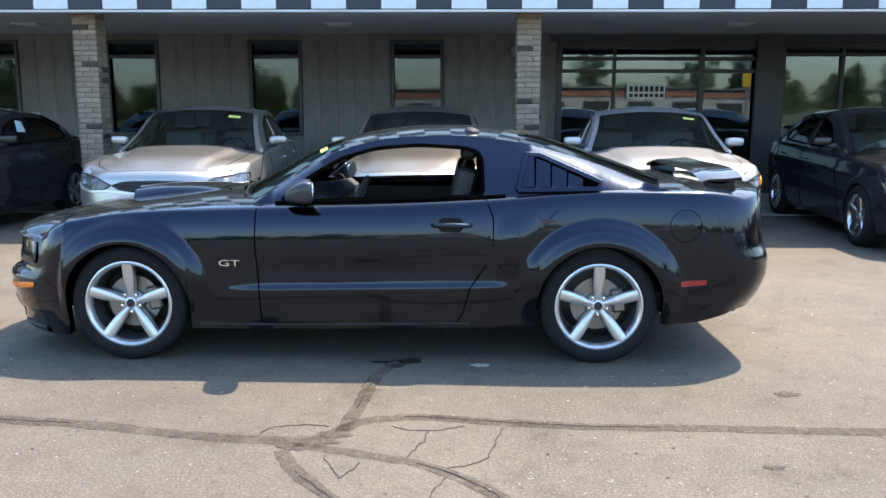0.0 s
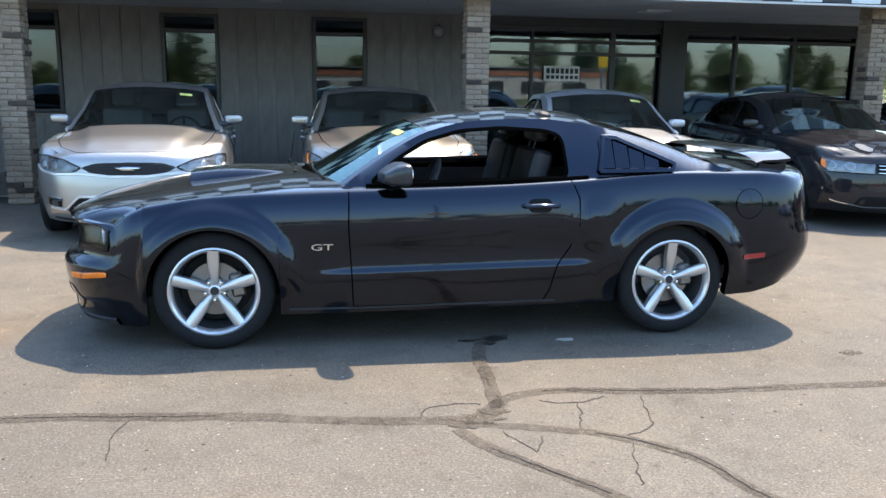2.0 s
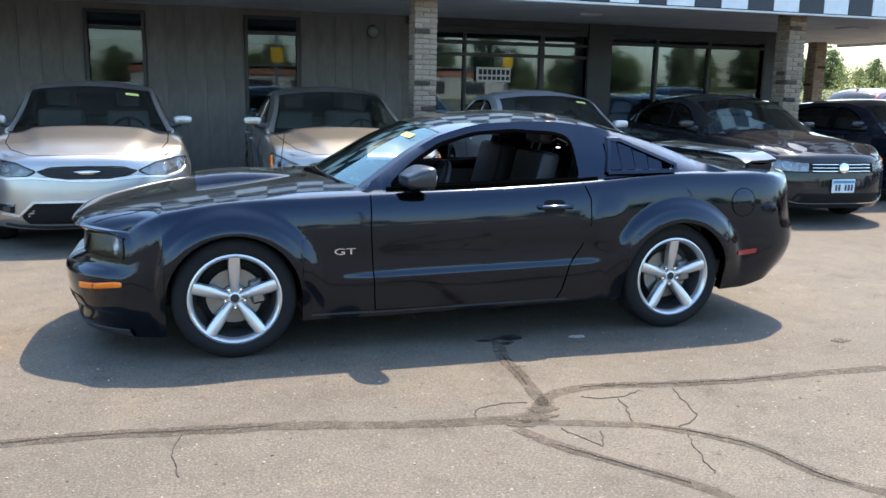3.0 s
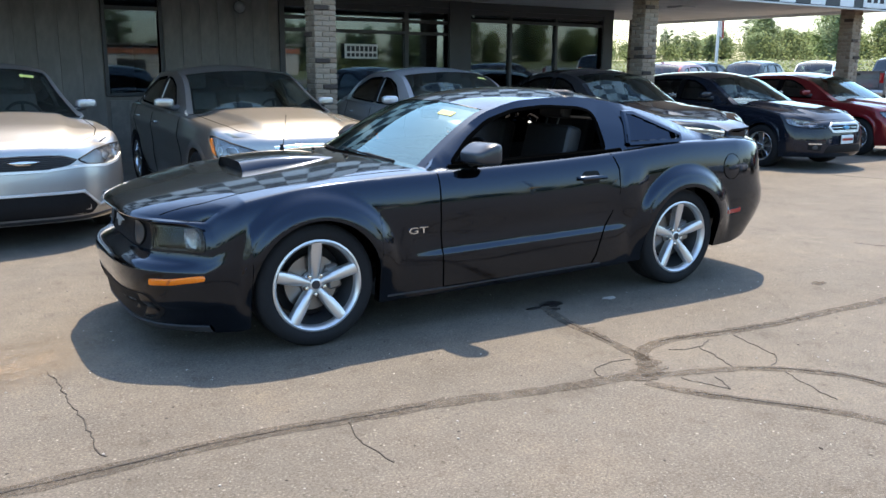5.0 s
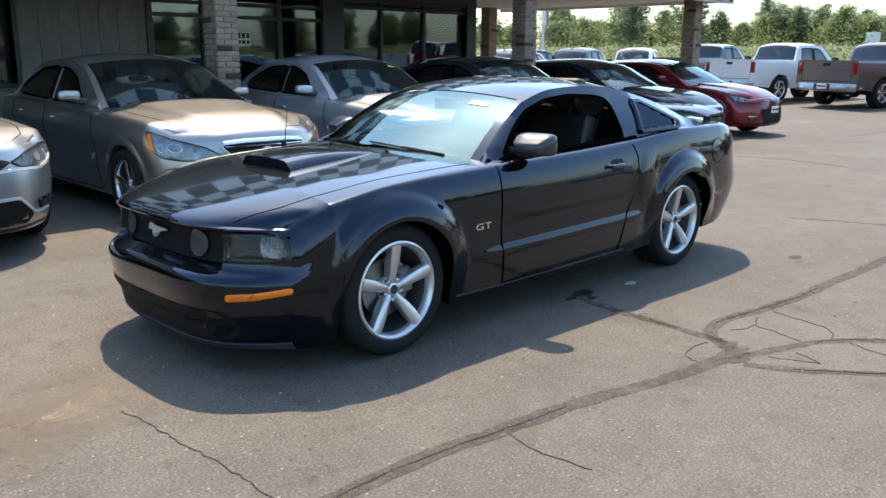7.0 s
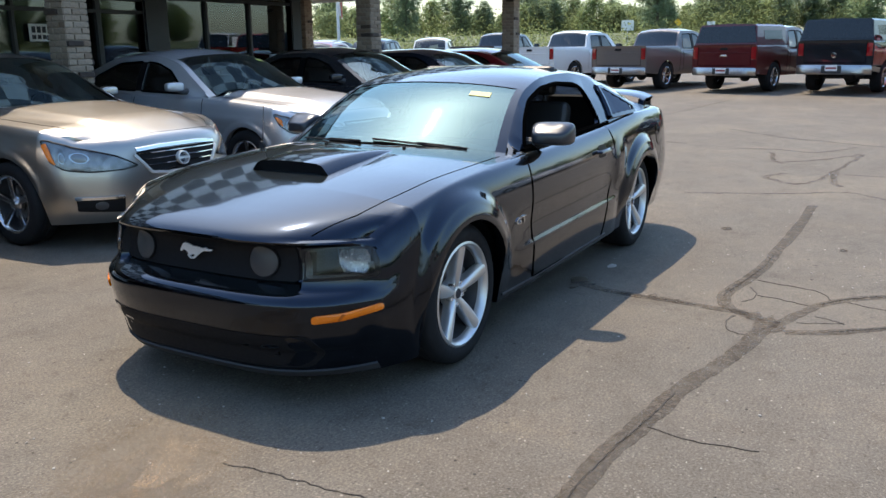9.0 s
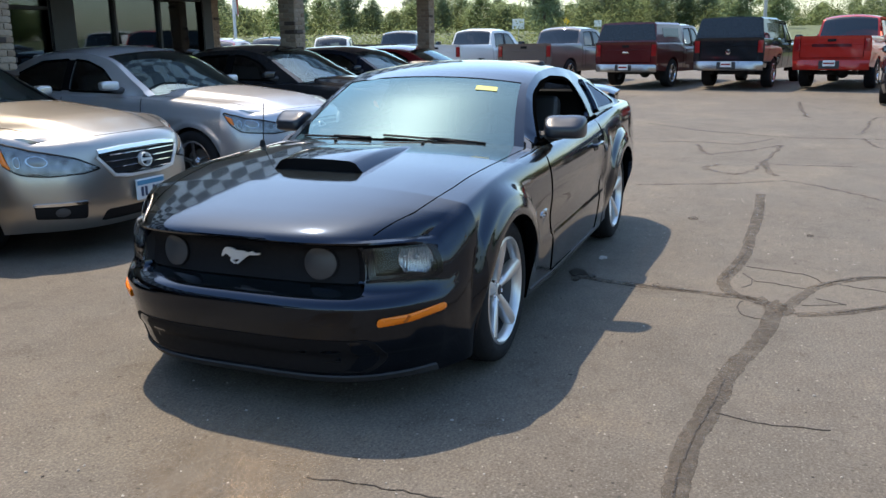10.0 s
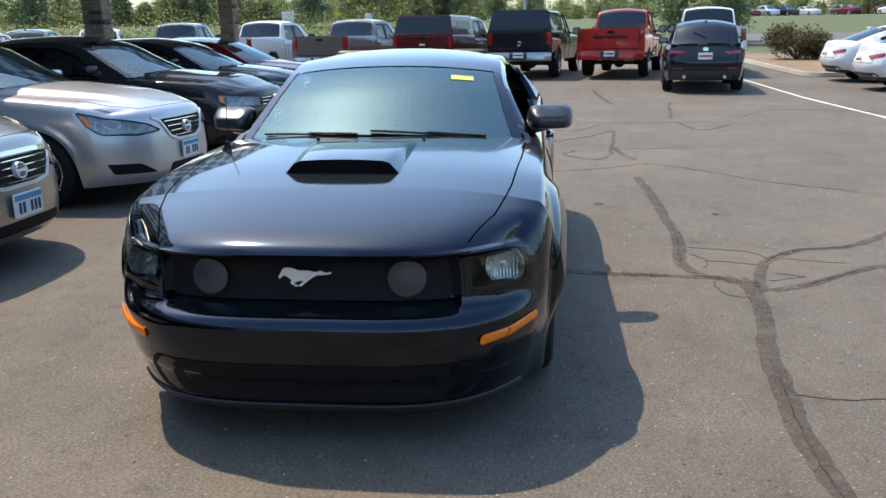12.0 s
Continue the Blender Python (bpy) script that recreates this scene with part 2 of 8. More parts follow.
SEAM = plain("panel_gap", (0.002, 0.002, 0.002), 0.9)
SEAM.node_tree.nodes["Principled BSDF"].inputs["Specular IOR Level"].default_value = 0.0
PLASTIC = plain("black_plastic", (0.03, 0.03, 0.032), 0.5, bump=0.15, scale=20)
GRILLE = plain("grille_black", (0.006, 0.006, 0.007), 0.6)
GRILLE.node_tree.nodes["Principled BSDF"].inputs["Specular IOR Level"].default_value = 0.2
TRIM_DARK = plain("interior_charcoal", (0.035, 0.036, 0.04), 0.75, bump=0.2, scale=25)
LEATHER = plain("grey_leather", (0.07, 0.068, 0.066), 0.5, bump=0.2, scale=20)
CLOTH = plain("beige_cloth", (0.42, 0.41, 0.40), 0.85, bump=0.2, scale=30)
BUMPER_STEEL = plain("bumper_steel", (0.42, 0.42, 0.43), 0.28, 1.0, 0.1)
DARK_PANE = plain("dark_pane", (0.012, 0.013, 0.016), 0.12)
CHROME = plain("chrome", (0.78, 0.78, 0.78), 0.08, 1.0, 0.05)
ALLOY = plain("polished_alloy", (0.66, 0.66, 0.67), 0.2, 1.0, 0.06, 12)
WHEEL_SILVER = plain("wheel_silver", (0.66, 0.66, 0.66), 0.32, 0.8, 0.04, 3)
BARREL = plain("barrel_grey", (0.09, 0.09, 0.095), 0.4, 0.6)
ALLOY_GREY = plain("grey_alloy", (0.35, 0.35, 0.36), 0.35, 0.9)
STEEL = plain("brake_steel", (0.25, 0.24, 0.23), 0.4, 1.0)
AMBER = plain("amber_lens", (0.9, 0.205, 0.004), 0.25, coat=0.4)
SEAT_BLACK = plain("black_leather", (0.014, 0.014, 0.015), 0.5, bump=0.2, scale=20)
RED_LENS = plain("red_lens", (0.28, 0.008, 0.01), 0.15, coat=1.0)
SMOKE = plain("smoked_lens", (0.04, 0.042, 0.045), 0.35, coat=0.15)
SATIN = plain("satin_metal", (0.72, 0.72, 0.71), 0.32, 0.5)
LAMP_BASE = plain("lamp_base", (0.3, 0.3, 0.31), 0.25, 0.7, 0.5, 22.0)
REFLECTOR = plain("lamp_reflector", (0.72, 0.73, 0.74), 0.25, 0.85)
MIRROR_BLACK = plain("mirror_shell", (0.016, 0.019, 0.026), 0.3, coat=0.3)
PLATE_WHITE = plain("plate_white", (0.66, 0.72, 0.74), 0.5)
PLATE_BLUE = plain("plate_blue", (0.07, 0.27, 0.45), 0.5)
PLATE_INK = plain("plate_ink", (0.03, 0.05, 0.11), 0.6)
INK = plain("ink_black", (0.02, 0.02, 0.025), 0.6)
STICKER = plain("yellow_sticker", (0.62, 0.64, 0.16), 0.5)
PAPER = plain("white_paper", (0.75, 0.75, 0.72), 0.6)
ASPHALT = asphalt_mat("asphalt", (0.105, 0.0937, 0.077), (0.1425, 0.128, 0.1055), (0.78, 0.76, 0.73))
CRACK = plain("open_crack", (0.035, 0.03, 0.025), 0.95)
SEALER = asphalt_mat("crack_sealer", (0.080, 0.0665, 0.0505), (0.113, 0.0945, 0.073), (0.7, 0.7, 0.7), 0.0)
SEALER_DARK = asphalt_mat("tar_patch", (0.0566, 0.047, 0.037), (0.0849, 0.071, 0.056), (0.7, 0.7, 0.7), 0.0)


def worn_through(m, scale, lo, hi, most=1.0):
    """Lets a thin coat break up, so that the ground shows between."""
    n, l = m.node_tree.nodes, m.node_tree.links
    t = noise_node(n, l, scale, 5.0, 0.7)
    r = ramp_node(n, l, t.outputs["Fac"], [(lo, (0, 0, 0)), (hi, (most, most, most))])
    clear, mix = n.new("ShaderNodeBsdfTransparent"), n.new("ShaderNodeMixShader")
    l.new(r.outputs[0], mix.inputs[0])
    l.new(clear.outputs[0], mix.inputs[1])
    l.new(n["Principled BSDF"].outputs[0], mix.inputs[2])
    l.new(mix.outputs[0], n["Material Output"].inputs[0])


worn_through(CRACK, 11.0, 0.3, 0.5)
worn_through(SEALER, 7.0, 0.26, 0.68)
SAND = asphalt_mat("sand_film", (0.22, 0.172, 0.12), (0.34, 0.27, 0.19), (0.9, 0.9, 0.9))
worn_through(SAND, 4.0, 0.3, 0.65, 0.8)


def feathered(m):
    """Thins a coat out towards its rim."""
    n, l = m.node_tree.nodes, m.node_tree.links
    g, tc, k = n.new("ShaderNodeTexGradient"), n.new("ShaderNodeTexCoord"), n.new("ShaderNodeMath")
    g.gradient_type, k.operation = "SPHERICAL", "MULTIPLY"
    l.new(tc.outputs["Object"], g.inputs[0])
    mix = n["Mix Shader"]
    l.new(mix.inputs[0].links[0].from_socket, k.inputs[0])
    l.new(g.outputs["Fac"], k.inputs[1])
    l.new(k.outputs[0], mix.inputs[0])


feathered(SAND)
worn_through(SEALER_DARK, 12.0, 0.38, 0.74)
OIL = plain("oil_stain", (0.025, 0.023, 0.022), 0.35, var=0.3)
CONCRETE = plain("concrete", (0.34, 0.32, 0.29), 0.9, var=0.15, scale=2.0, bump=0.3)
LINE_PAINT = plain("line_paint", (0.62, 0.6, 0.55), 0.8, var=0.25, scale=4)
BRICK = varied("pale_brick", [(0.0, (0.34, 0.262, 0.19)), (0.3, (0.28, 0.212, 0.152)), (0.6, (0.37, 0.296, 0.222)), (0.83, (0.23, 0.16, 0.108)), (1.0, (0.33, 0.255, 0.187))])
BRICK_DARK = varied("clinker_brick", [(0.0, (0.045, 0.032, 0.026)), (1.0, (0.09, 0.065, 0.05))])
MORTAR = plain("mortar", (0.29, 0.238, 0.184), 0.95, bump=0.4, scale=20)
SIDING = varied("brown_siding", [(0.0, (0.21, 0.198, 0.19)), (1.0, (0.23, 0.217, 0.209))], 0.8, 5.0, 0.15)
FRAME_BLACK = plain("black_frame", (0.03, 0.031, 0.034), 0.4)
SOFFIT = plain("soffit_paint", (0.62, 0.61, 0.59), 0.7, var=0.1, scale=1.5)
CHECK_WHITE = plain("check_white", (0.74, 0.76, 0.77), 0.45, var=0.06)
CHECK_BLACK = plain("check_black", (0.02, 0.024, 0.035), 0.4)
ROOFING = plain("roof_gravel", (0.2, 0.19, 0.18), 0.95, bump=0.4)
GRASS = asphalt_mat("grass_ground", (0.062, 0.084, 0.022), (0.108, 0.135, 0.042), (0.8, 0.75, 0.6), 0.0)
ROAD = asphalt_mat("road_asphalt", (0.1001, 0.1001, 0.1001), (0.154, 0.154, 0.154), (0.85, 0.85, 0.85))
MULCH = asphalt_mat("mulch", (0.17, 0.12, 0.065), (0.29, 0.21, 0.12), (0.8, 0.8, 0.8))
BARK = plain("bark", (0.09, 0.07, 0.05), 0.95, bump=0.5, scale=8)
LEAF_A = leaf_mat("leaves_green", (0.15, 0.185, 0.11), (0.205, 0.245, 0.155))
LEAF_B = leaf_mat("leaves_dark", (0.135, 0.17, 0.115), (0.18, 0.22, 0.155))
LEAF_C = leaf_mat("leaves_pale", (0.16, 0.2, 0.11), (0.22, 0.26, 0.145))
BRUSH = leaf_mat("brush_leaves", (0.105, 0.125, 0.06), (0.135, 0.155, 0.075))
SHRUB = leaf_mat("shrub_leaves", (0.05, 0.05, 0.03), (0.11, 0.10, 0.055))
ROOM = plain("room_wall", (0.3, 0.3, 0.3), 0.9)
YELLOW = plain("sign_yellow", (0.75, 0.45, 0.02), 0.5)
# ---- mesh helpers ----
def finish(name, bm, material, parent=None, label="", crisp=35.0, weld=True):
    """Links a bmesh as one mesh object, smooth but for edges sharper than crisp degrees."""
    if weld:
        bmesh.ops.remove_doubles(bm, verts=bm.verts, dist=0.00005)
    bmesh.ops.recalc_face_normals(bm, faces=bm.faces)
    for f in bm.faces:
        f.smooth = True
    lim = radians(crisp)
    for e in bm.edges:
        if len(e.link_faces) == 2 and e.calc_face_angle(0.0) > lim:
            e.smooth = False
    me = bpy.data.meshes.new(name)
    bm.to_mesh(me)
    bm.free()
    for mt in material if isinstance(material, (list, tuple)) else [material]:
        me.materials.append(mt)
    ob = new(name, me)
    ob.parent = parent
    if label:
        ob["label"] = label
    return ob


def part(name, bm, material, parent, label="", crisp=35.0):
    return finish(name, bm, material, parent, label, crisp)


def thing(name, label, category, m=None, group="", kind=""):
    ob = new(name)
    ob.empty_display_size = 0.1
    if m is not None:
        ob.matrix_world = m
    return tagged(ob, label, category, group, kind)


def add_box(bm, lo, hi, bevel=0.0, mat=None, seg=1):
    """A box between two corners, with bevelled edges, turned by mat."""
    r = bmesh.ops.create_cube(bm, size=1.0)
    vs = r["verts"]
    for v in vs:
        v.co = Vector([lo[k] + (v.co[k] + 0.5) * (hi[k] - lo[k]) for k in range(3)])
    if bevel:
        es = list({e for v in vs for e in v.link_edges})
        out = bmesh.ops.bevel(bm, geom=es, offset=bevel, segments=seg, profile=0.6, affect="EDGES", clamp_overlap=True)
        vs = list({v for f in out["faces"] for v in f.verts} | {v for v in vs if v.is_valid})
        seen, stack = set(vs), list(vs)
        while stack:
            v = stack.pop()
            for e in v.link_edges:
                o = e.other_vert(v)
                if o not in seen:
                    seen.add(o)
                    stack.append(o)
        vs = list(seen)
    if mat is not None:
        bmesh.ops.transform(bm, matrix=mat, verts=vs)
    return vs


def box_bm(lo, hi, bevel=0.0, mat=None, seg=1):
    bm = bmesh.new()
    add_box(bm, lo, hi, bevel, mat, seg)
    return bm


def add_grid(bm, rows):
    """Quads over a rectangular array of points."""
    vs = [[bm.verts.new(p) for p in row] for row in rows]
    for a, b in zip(vs, vs[1:]):
        for k in range(len(a) - 1):
            try:
                bm.faces.new((a[k], a[k + 1], b[k + 1], b[k]))
            except ValueError:
                pass
    return vs


def add_lathe(bm, prof, n=32, m=None, a0=0.0, a1=2 * math.pi):
    """Turns a profile of (radius, along) about the y axis."""
    rows = []
    for i in range(n + 1):
        a = a0 + (a1 - a0) * i / n
        rows.append([Vector((r * math.cos(a), y, r * math.sin(a))) for r, y in prof])
    if m is not None:
        rows = [[m @ p for p in row] for row in rows]
    return add_grid(bm, rows)


def add_tube(bm, pts, rad, n=8, cap=True):
    """A round tube along points; rad may be a list."""
    pts = [Vector(p) for p in pts]
    rows = []
    for i, p in enumerate(pts):
        d = (pts[min(i + 1, len(pts) - 1)] - pts[max(i - 1, 0)]).normalized()
        a = d.orthogonal().normalized() if i == 0 else (a - d * a.dot(d)).normalized()
        b = d.cross(a)
        r = rad[i] if isinstance(rad, (list, tuple)) else rad
        rows.append([p + (a * math.cos(2 * math.pi * k / n) + b * math.sin(2 * math.pi * k / n)) * r for k in range(n)] )
    for r in rows:
        r.append(r[0])
    vs = add_grid(bm, rows)
    if cap:
        for ring in (vs[0][:-1], vs[-1][:-1]):
            try:
                bm.faces.new(ring)
            except ValueError:
                pass


def tube_bm(pts, rad, n=8):
    bm = bmesh.new()
    add_tube(bm, pts, rad, n)
    return bm


def add_ellipsoid(bm, c, r, nu=20, nv=12, power=1.0, m=None):
    """A superellipsoid: power below 1 gives a boxier form."""
    def sg(v):
        return math.copysign(abs(v) ** power, v)
    rows = []
    for j in range(nv + 1):
        b = -math.pi / 2 + math.pi * j / nv
        row = []
        for i in range(nu + 1):
            a = 2 * math.pi * i / nu
            p = Vector((c[0] + r[0] * sg(math.cos(b)) * sg(math.cos(a)), c[1] + r[1] * sg(math.cos(b)) * sg(math.sin(a)), c[2] + r[2] * sg(math.sin(b))))
            row.append(m @ p if m is not None else p)
        rows.append(row)
    add_grid(bm, rows)


def pchip(pts):
    """A smooth curve through (x, y) points that never overshoots."""
    xs, ys = [float(p[0]) for p in pts], [float(p[1]) for p in pts]
    n = len(xs)
    h = [xs[i + 1] - xs[i] for i in range(n - 1)]
    d = [(ys[i + 1] - ys[i]) / h[i] for i in range(n - 1)]
    m = [d[0]] + [0.0] * (n - 2) + [d[-1]]
    for i in range(1, n - 1):
        if d[i - 1] * d[i] > 0:
            w1, w2 = 2 * h[i] + h[i - 1], h[i] + 2 * h[i - 1]
            m[i] = (w1 + w2) / (w1 / d[i - 1] + w2 / d[i])

    def f(x):
        if x <= xs[0]:
            return ys[0]
        if x >= xs[-1]:
            return ys[-1]
        i = 0
        while x > xs[i + 1]:
            i += 1
        t = (x - xs[i]) / h[i]
        return ((1 + 2 * t) * (1 - t) ** 2 * ys[i] + t * (1 - t) ** 2 * h[i] * m[i]
                + t * t * (3 - 2 * t) * ys[i + 1] + t * t * (t - 1) * h[i] * m[i + 1])
    return f


def dense(poly, step=0.04, closed=True):
    """The outline with points no further apart than step."""
    out = []
    n = len(poly)
    for i in range(n if closed else n - 1):
        a, b = poly[i], poly[(i + 1) % n]
        k = max(1, int(math.ceil(math.hypot(b[0] - a[0], b[1] - a[1]) / step)))
        for j in range(k):
            out.append((a[0] + (b[0] - a[0]) * j / k, a[1] + (b[1] - a[1]) * j / k))
    if not closed:
        out.append(poly[-1])
    return out


def round_poly(poly, r=0.03, n=4):
    """The outline with its corners rounded."""
    out = []
    k = len(poly)
    for i in range(k):
        p0, p, p1 = Vector(poly[i - 1]), Vector(poly[i]), Vector(poly[(i + 1) % k])
        a, b = p0 - p, p1 - p
        ra, rb = min(r, a.length * 0.45), min(r, b.length * 0.45)
        s, e = p + a.normalized() * ra, p + b.normalized() * rb
        for j in range(n + 1):
            t = j / n
            out.append(tuple(s * (1 - t) ** 2 + p * 2 * t * (1 - t) + e * t * t))
    return out


def oval(cx, cy, rx, ry, n=24):
    return [(cx + rx * math.cos(2 * math.pi * i / n), cy + ry * math.sin(2 * math.pi * i / n)) for i in range(n)]


def add_patch(bm, surf, outline, out=0.003, dome=0.0, rim=0.012, rings=4, step=0.05):
    """A plate with a rim that follows a surface surf(a, b, offset) inside a star-shaped outline."""
    pts = dense(outline, step)
    cx, cy = sum(p[0] for p in pts) / len(pts), sum(p[1] for p in pts) / len(pts)
    loops = [[surf(p[0], p[1], out - rim) for p in pts]]
    for k in range(rings):
        f = 1 - k / rings
        loops.append([surf(cx + (p[0] - cx) * f, cy + (p[1] - cy) * f, out + dome * (1 - f * f)) for p in pts])
    for lp in loops:
        lp.append(lp[0])
    vs = add_grid(bm, loops)
    mid = bm.verts.new(surf(cx, cy, out + dome))
    last = vs[-1]
    for k in range(len(last) - 1):
        bm.faces.new((last[k], last[k + 1], mid))


def patch_bm(surf, outline, out=0.003, dome=0.0, rim=0.012, rings=4, step=0.05):
    bm = bmesh.new()
    add_patch(bm, surf, outline, out, dome, rim, rings, step)
    return bm


def add_ribbon(bm, surf, line, width=0.006, out=0.002, step=0.04):
    """A narrow strip that follows a line on a surface."""
    pts = dense(line, step, closed=False)
    rows = []
    for i, p in enumerate(pts):
        a, b = pts[max(i - 1, 0)], pts[min(i + 1, len(pts) - 1)]
        dx, dy = b[0] - a[0], b[1] - a[1]
        k = math.hypot(dx, dy) or 1
        nx, ny = -dy / k * width / 2, dx / k * width / 2
        rows.append([surf(p[0] + nx, p[1] + ny, out * 0.1), surf(p[0] + nx * 0.7, p[1] + ny * 0.7, out), surf(p[0] - nx * 0.7, p[1] - ny * 0.7, out), surf(p[0] - nx, p[1] - ny, out * 0.1)])
    add_grid(bm, rows)


def ribbon_bm(surf, line, width=0.006, out=0.002, step=0.04):
    bm = bmesh.new()
    add_ribbon(bm, surf, line, width, out, step)
    return bm
# ---- vehicles: one body builder for all of them ----
# Local axes of a vehicle: x runs back from the nose, y to its right-hand side, z up.
class Body:
    def __init__(self, **k):
        self.k = k

        def curve(name):
            v = k[name]
            return pchip([(0, v), (1, v)] if isinstance(v, (int, float)) else v)
        self.top, self.shz, self.shw, self.mw, self.mz, self.rw, self.rz = [curve(n) for n in ("top", "shz", "shw", "mw", "mz", "rw", "rz")]
        self.rail, self.rail_y, self.ctop, self.belt_y, self.fx, self.rx = [curve(n) for n in ("rail", "rail_y", "ctop", "belt_y", "fx", "rx")]
        self.L, self.axles, self.tyre, self.arch = k["L"], k["axles"], k["tyre"], k["arch"]
        self.bow, self.rbow, self.sf, self.sr = k.get("bow", 0.34), k.get("rbow", 0.22), k.get("sf", 0.6), k.get("sr", 0.6)
        self.bp, self.crown = k.get("bp", 3.5), k.get("crown", 2.4)
        self.bpr = k.get("bpr", self.bp)
        self.dy = k.get("dy", lambda s, z: 0.0)
        self.ridge = k.get("ridge", lambda s, yn: 0.0)
        self.g0, self.wt, self.rt, self.g1 = k["house"]
        self.fx_lamp = pchip(k["fx_lamp"]) if "fx_lamp" in k else None
        self.fx_side = pchip(k["fx_side"]) if "fx_side" in k else None
        self.yn = k.get("yn", [i / 10 for i in range(11)])
        self.bowf, self.bowr = k.get("bowf", 0.28), k.get("bowr", 0.12)
        self.q = k.get("q", [0, 0.03, 0.08, 0.14, 0.22, 0.3, 0.38, 0.46, 0.55, 0.64, 0.73, 0.82, 0.91, 1.0])

    def width(self, s, z):
        sz, mz = self.shz(s), min(self.mz(s), self.shz(s) - 0.05)
        if z >= mz:
            c = 1 - min(1, max(0, (sz - z) / (sz - mz)))
            y = self.shw(s) + (self.mw(s) - self.shw(s)) * math.sqrt(max(0, 1 - c * c)) ** 0.9
        else:
            t = min(1.2, (mz - z) / max(0.05, mz - self.rz(s)))
            y = self.mw(s) - (self.mw(s) - self.rw(s)) * t * t
        return y + self.dy(s, z)

    def nose(self, q, yn):
        """How far the front stands back: grille in the middle, lamps, then the fender's corner."""
        if self.fx_lamp is None:
            return self.fx(q)
        yn = abs(yn)
        a, b = min(1, max(0, (yn - 0.645) / 0.03)), min(1, max(0, (yn - 0.86) / 0.13))
        b = b * b * (3 - 2 * b)
        v = self.fx(q) * (1 - a) + self.fx_lamp(q) * a
        return v * (1 - b) + self.fx_side(q) * b

    def shift(self, s, q, yn):
        a = 0.0
        if s < self.sf:
            a += (self.nose(q, yn) + self.bow * abs(yn) ** self.bp) * (1 - s / self.sf)
        if s > self.L - self.sr:
            a -= (self.rx(q) + self.rbow * abs(yn) ** self.bpr) * (1 - (self.L - s) / self.sr)
        return s + a

    def side(self, sg):
        def f(s, z, off=0.0):
            q = min(1, max(0, (self.shz(s) - z) / (self.shz(s) - self.rz(s))))
            return Vector((self.shift(s, q, 1), sg * (self.width(s, z) + off), z))
        return f

    def deck(self, s, y, off=0.0):
        yn = min(1, abs(y) / self.shw(s))
        return Vector((self.shift(s, 0, yn), y, self.shz(s) + (self.top(s) - self.shz(s)) * (1 - yn ** self.crown) + self.ridge(s, yn) + off))

    def face(self, s0):
        """The front (s0 = 0) or the rear face as a surface over (y, z)."""
        zb, sz, tp = self.rz(s0), self.shz(s0), self.top(s0)
        fx, bow, sign = (self.fx, self.bow, 1) if s0 == 0 else (self.rx, self.rbow, -1)

        def f(y, z, off=0.0):
            yn = min(1.0, abs(y) / self.width(s0, min(z, sz)))
            zt = sz + (tp - sz) * (1 - yn ** self.crown)
            q = min(1, max(0, 1 - (z - zb) / (zt - zb)))
            bp = self.bp if s0 == 0 else self.bpr
            lean = bow * bp * yn ** (bp - 1)
            k = 1 / math.sqrt(1 + lean * lean)
            depth = self.nose(q, yn) if s0 == 0 else fx(q)
            return Vector((s0 + sign * (depth + bow * yn ** bp - off * k), y + math.copysign(off * lean * k, y), z))
        return f

    def wrap(self):
        """The front face carried on round both corners: u runs from the middle outwards."""
        ff, sides = self.face(0), {1: self.side(1), -1: self.side(-1)}

        def f(u, z, off=0.0):
            w0 = self.width(0, min(z, self.shz(0)))
            return ff(u, z, off) if abs(u) <= w0 else sides[1 if u > 0 else -1](abs(u) - w0, z, off)
        return f

    def bottom(self, s):
        z = self.rz(s)
        for a in self.axles:
            d = abs(s - a)
            if d < self.arch:
                z = max(z, self.tyre + math.sqrt(max(0, self.arch ** 2 - d * d)) * self.k.get("arch_h", 1.0))
        return z

    def shell(self):
        bm = bmesh.new()
        st = set(round(self.L * i / 44, 4) for i in range(45))
        for a in self.axles:
            st = {s for s in st if abs(s - a) > self.arch + 0.01 or s in (0, self.L)}
            for i in range(21):
                st.add(round(a - (self.arch - 0.0005) * math.cos(math.pi * i / 20), 4))
            if self.k.get("extra"):
                st |= {0.012, 0.028, 0.05, 0.08, 0.16}
                for i in range(9):
                    st |= {round(a - self.arch - 0.024 * (i + 1), 4), round(a + self.arch + 0.024 * (i + 1), 4)}
            st |= {round(a - self.arch - 0.003, 4), round(a + self.arch + 0.003, 4)}
        nt = len(self.yn) - 1
        rows, keep = [], []
        for s in sorted(st):
            zb, sz = self.bottom(s), self.shz(s)
            half = []
            for k in range(nt + 1):
                yn = self.yn[k]
                half.append(Vector((self.shift(s, 0, yn), yn * self.shw(s), sz + (self.top(s) - sz) * (1 - yn ** self.crown) + self.ridge(s, yn))))
            for q in self.q[1:]:
                z = sz + (zb - sz) * q
                half.append(Vector((self.shift(s, q, 1), self.width(s, z), z)))
            half.append(half[-1] + Vector((0, -0.06, 0.004)))
            rows.append([Vector((p.x, -p.y, p.z)) for p in half[:0:-1]] + half)
            keep.append(s)
        vs = add_grid(bm, rows)
        n = len(vs[0])
        kill = []
        for f in bm.faces:
            c = f.calc_center_median()
            if self.g0 + 0.12 < c.x < self.g1 - 0.15 and abs(c.y) < self.shw(c.x) * 0.93 and c.z > self.shz(c.x) - 0.01:
                kill.append(f)
        bmesh.ops.delete(bm, geom=kill, context="FACES")
        kill = []
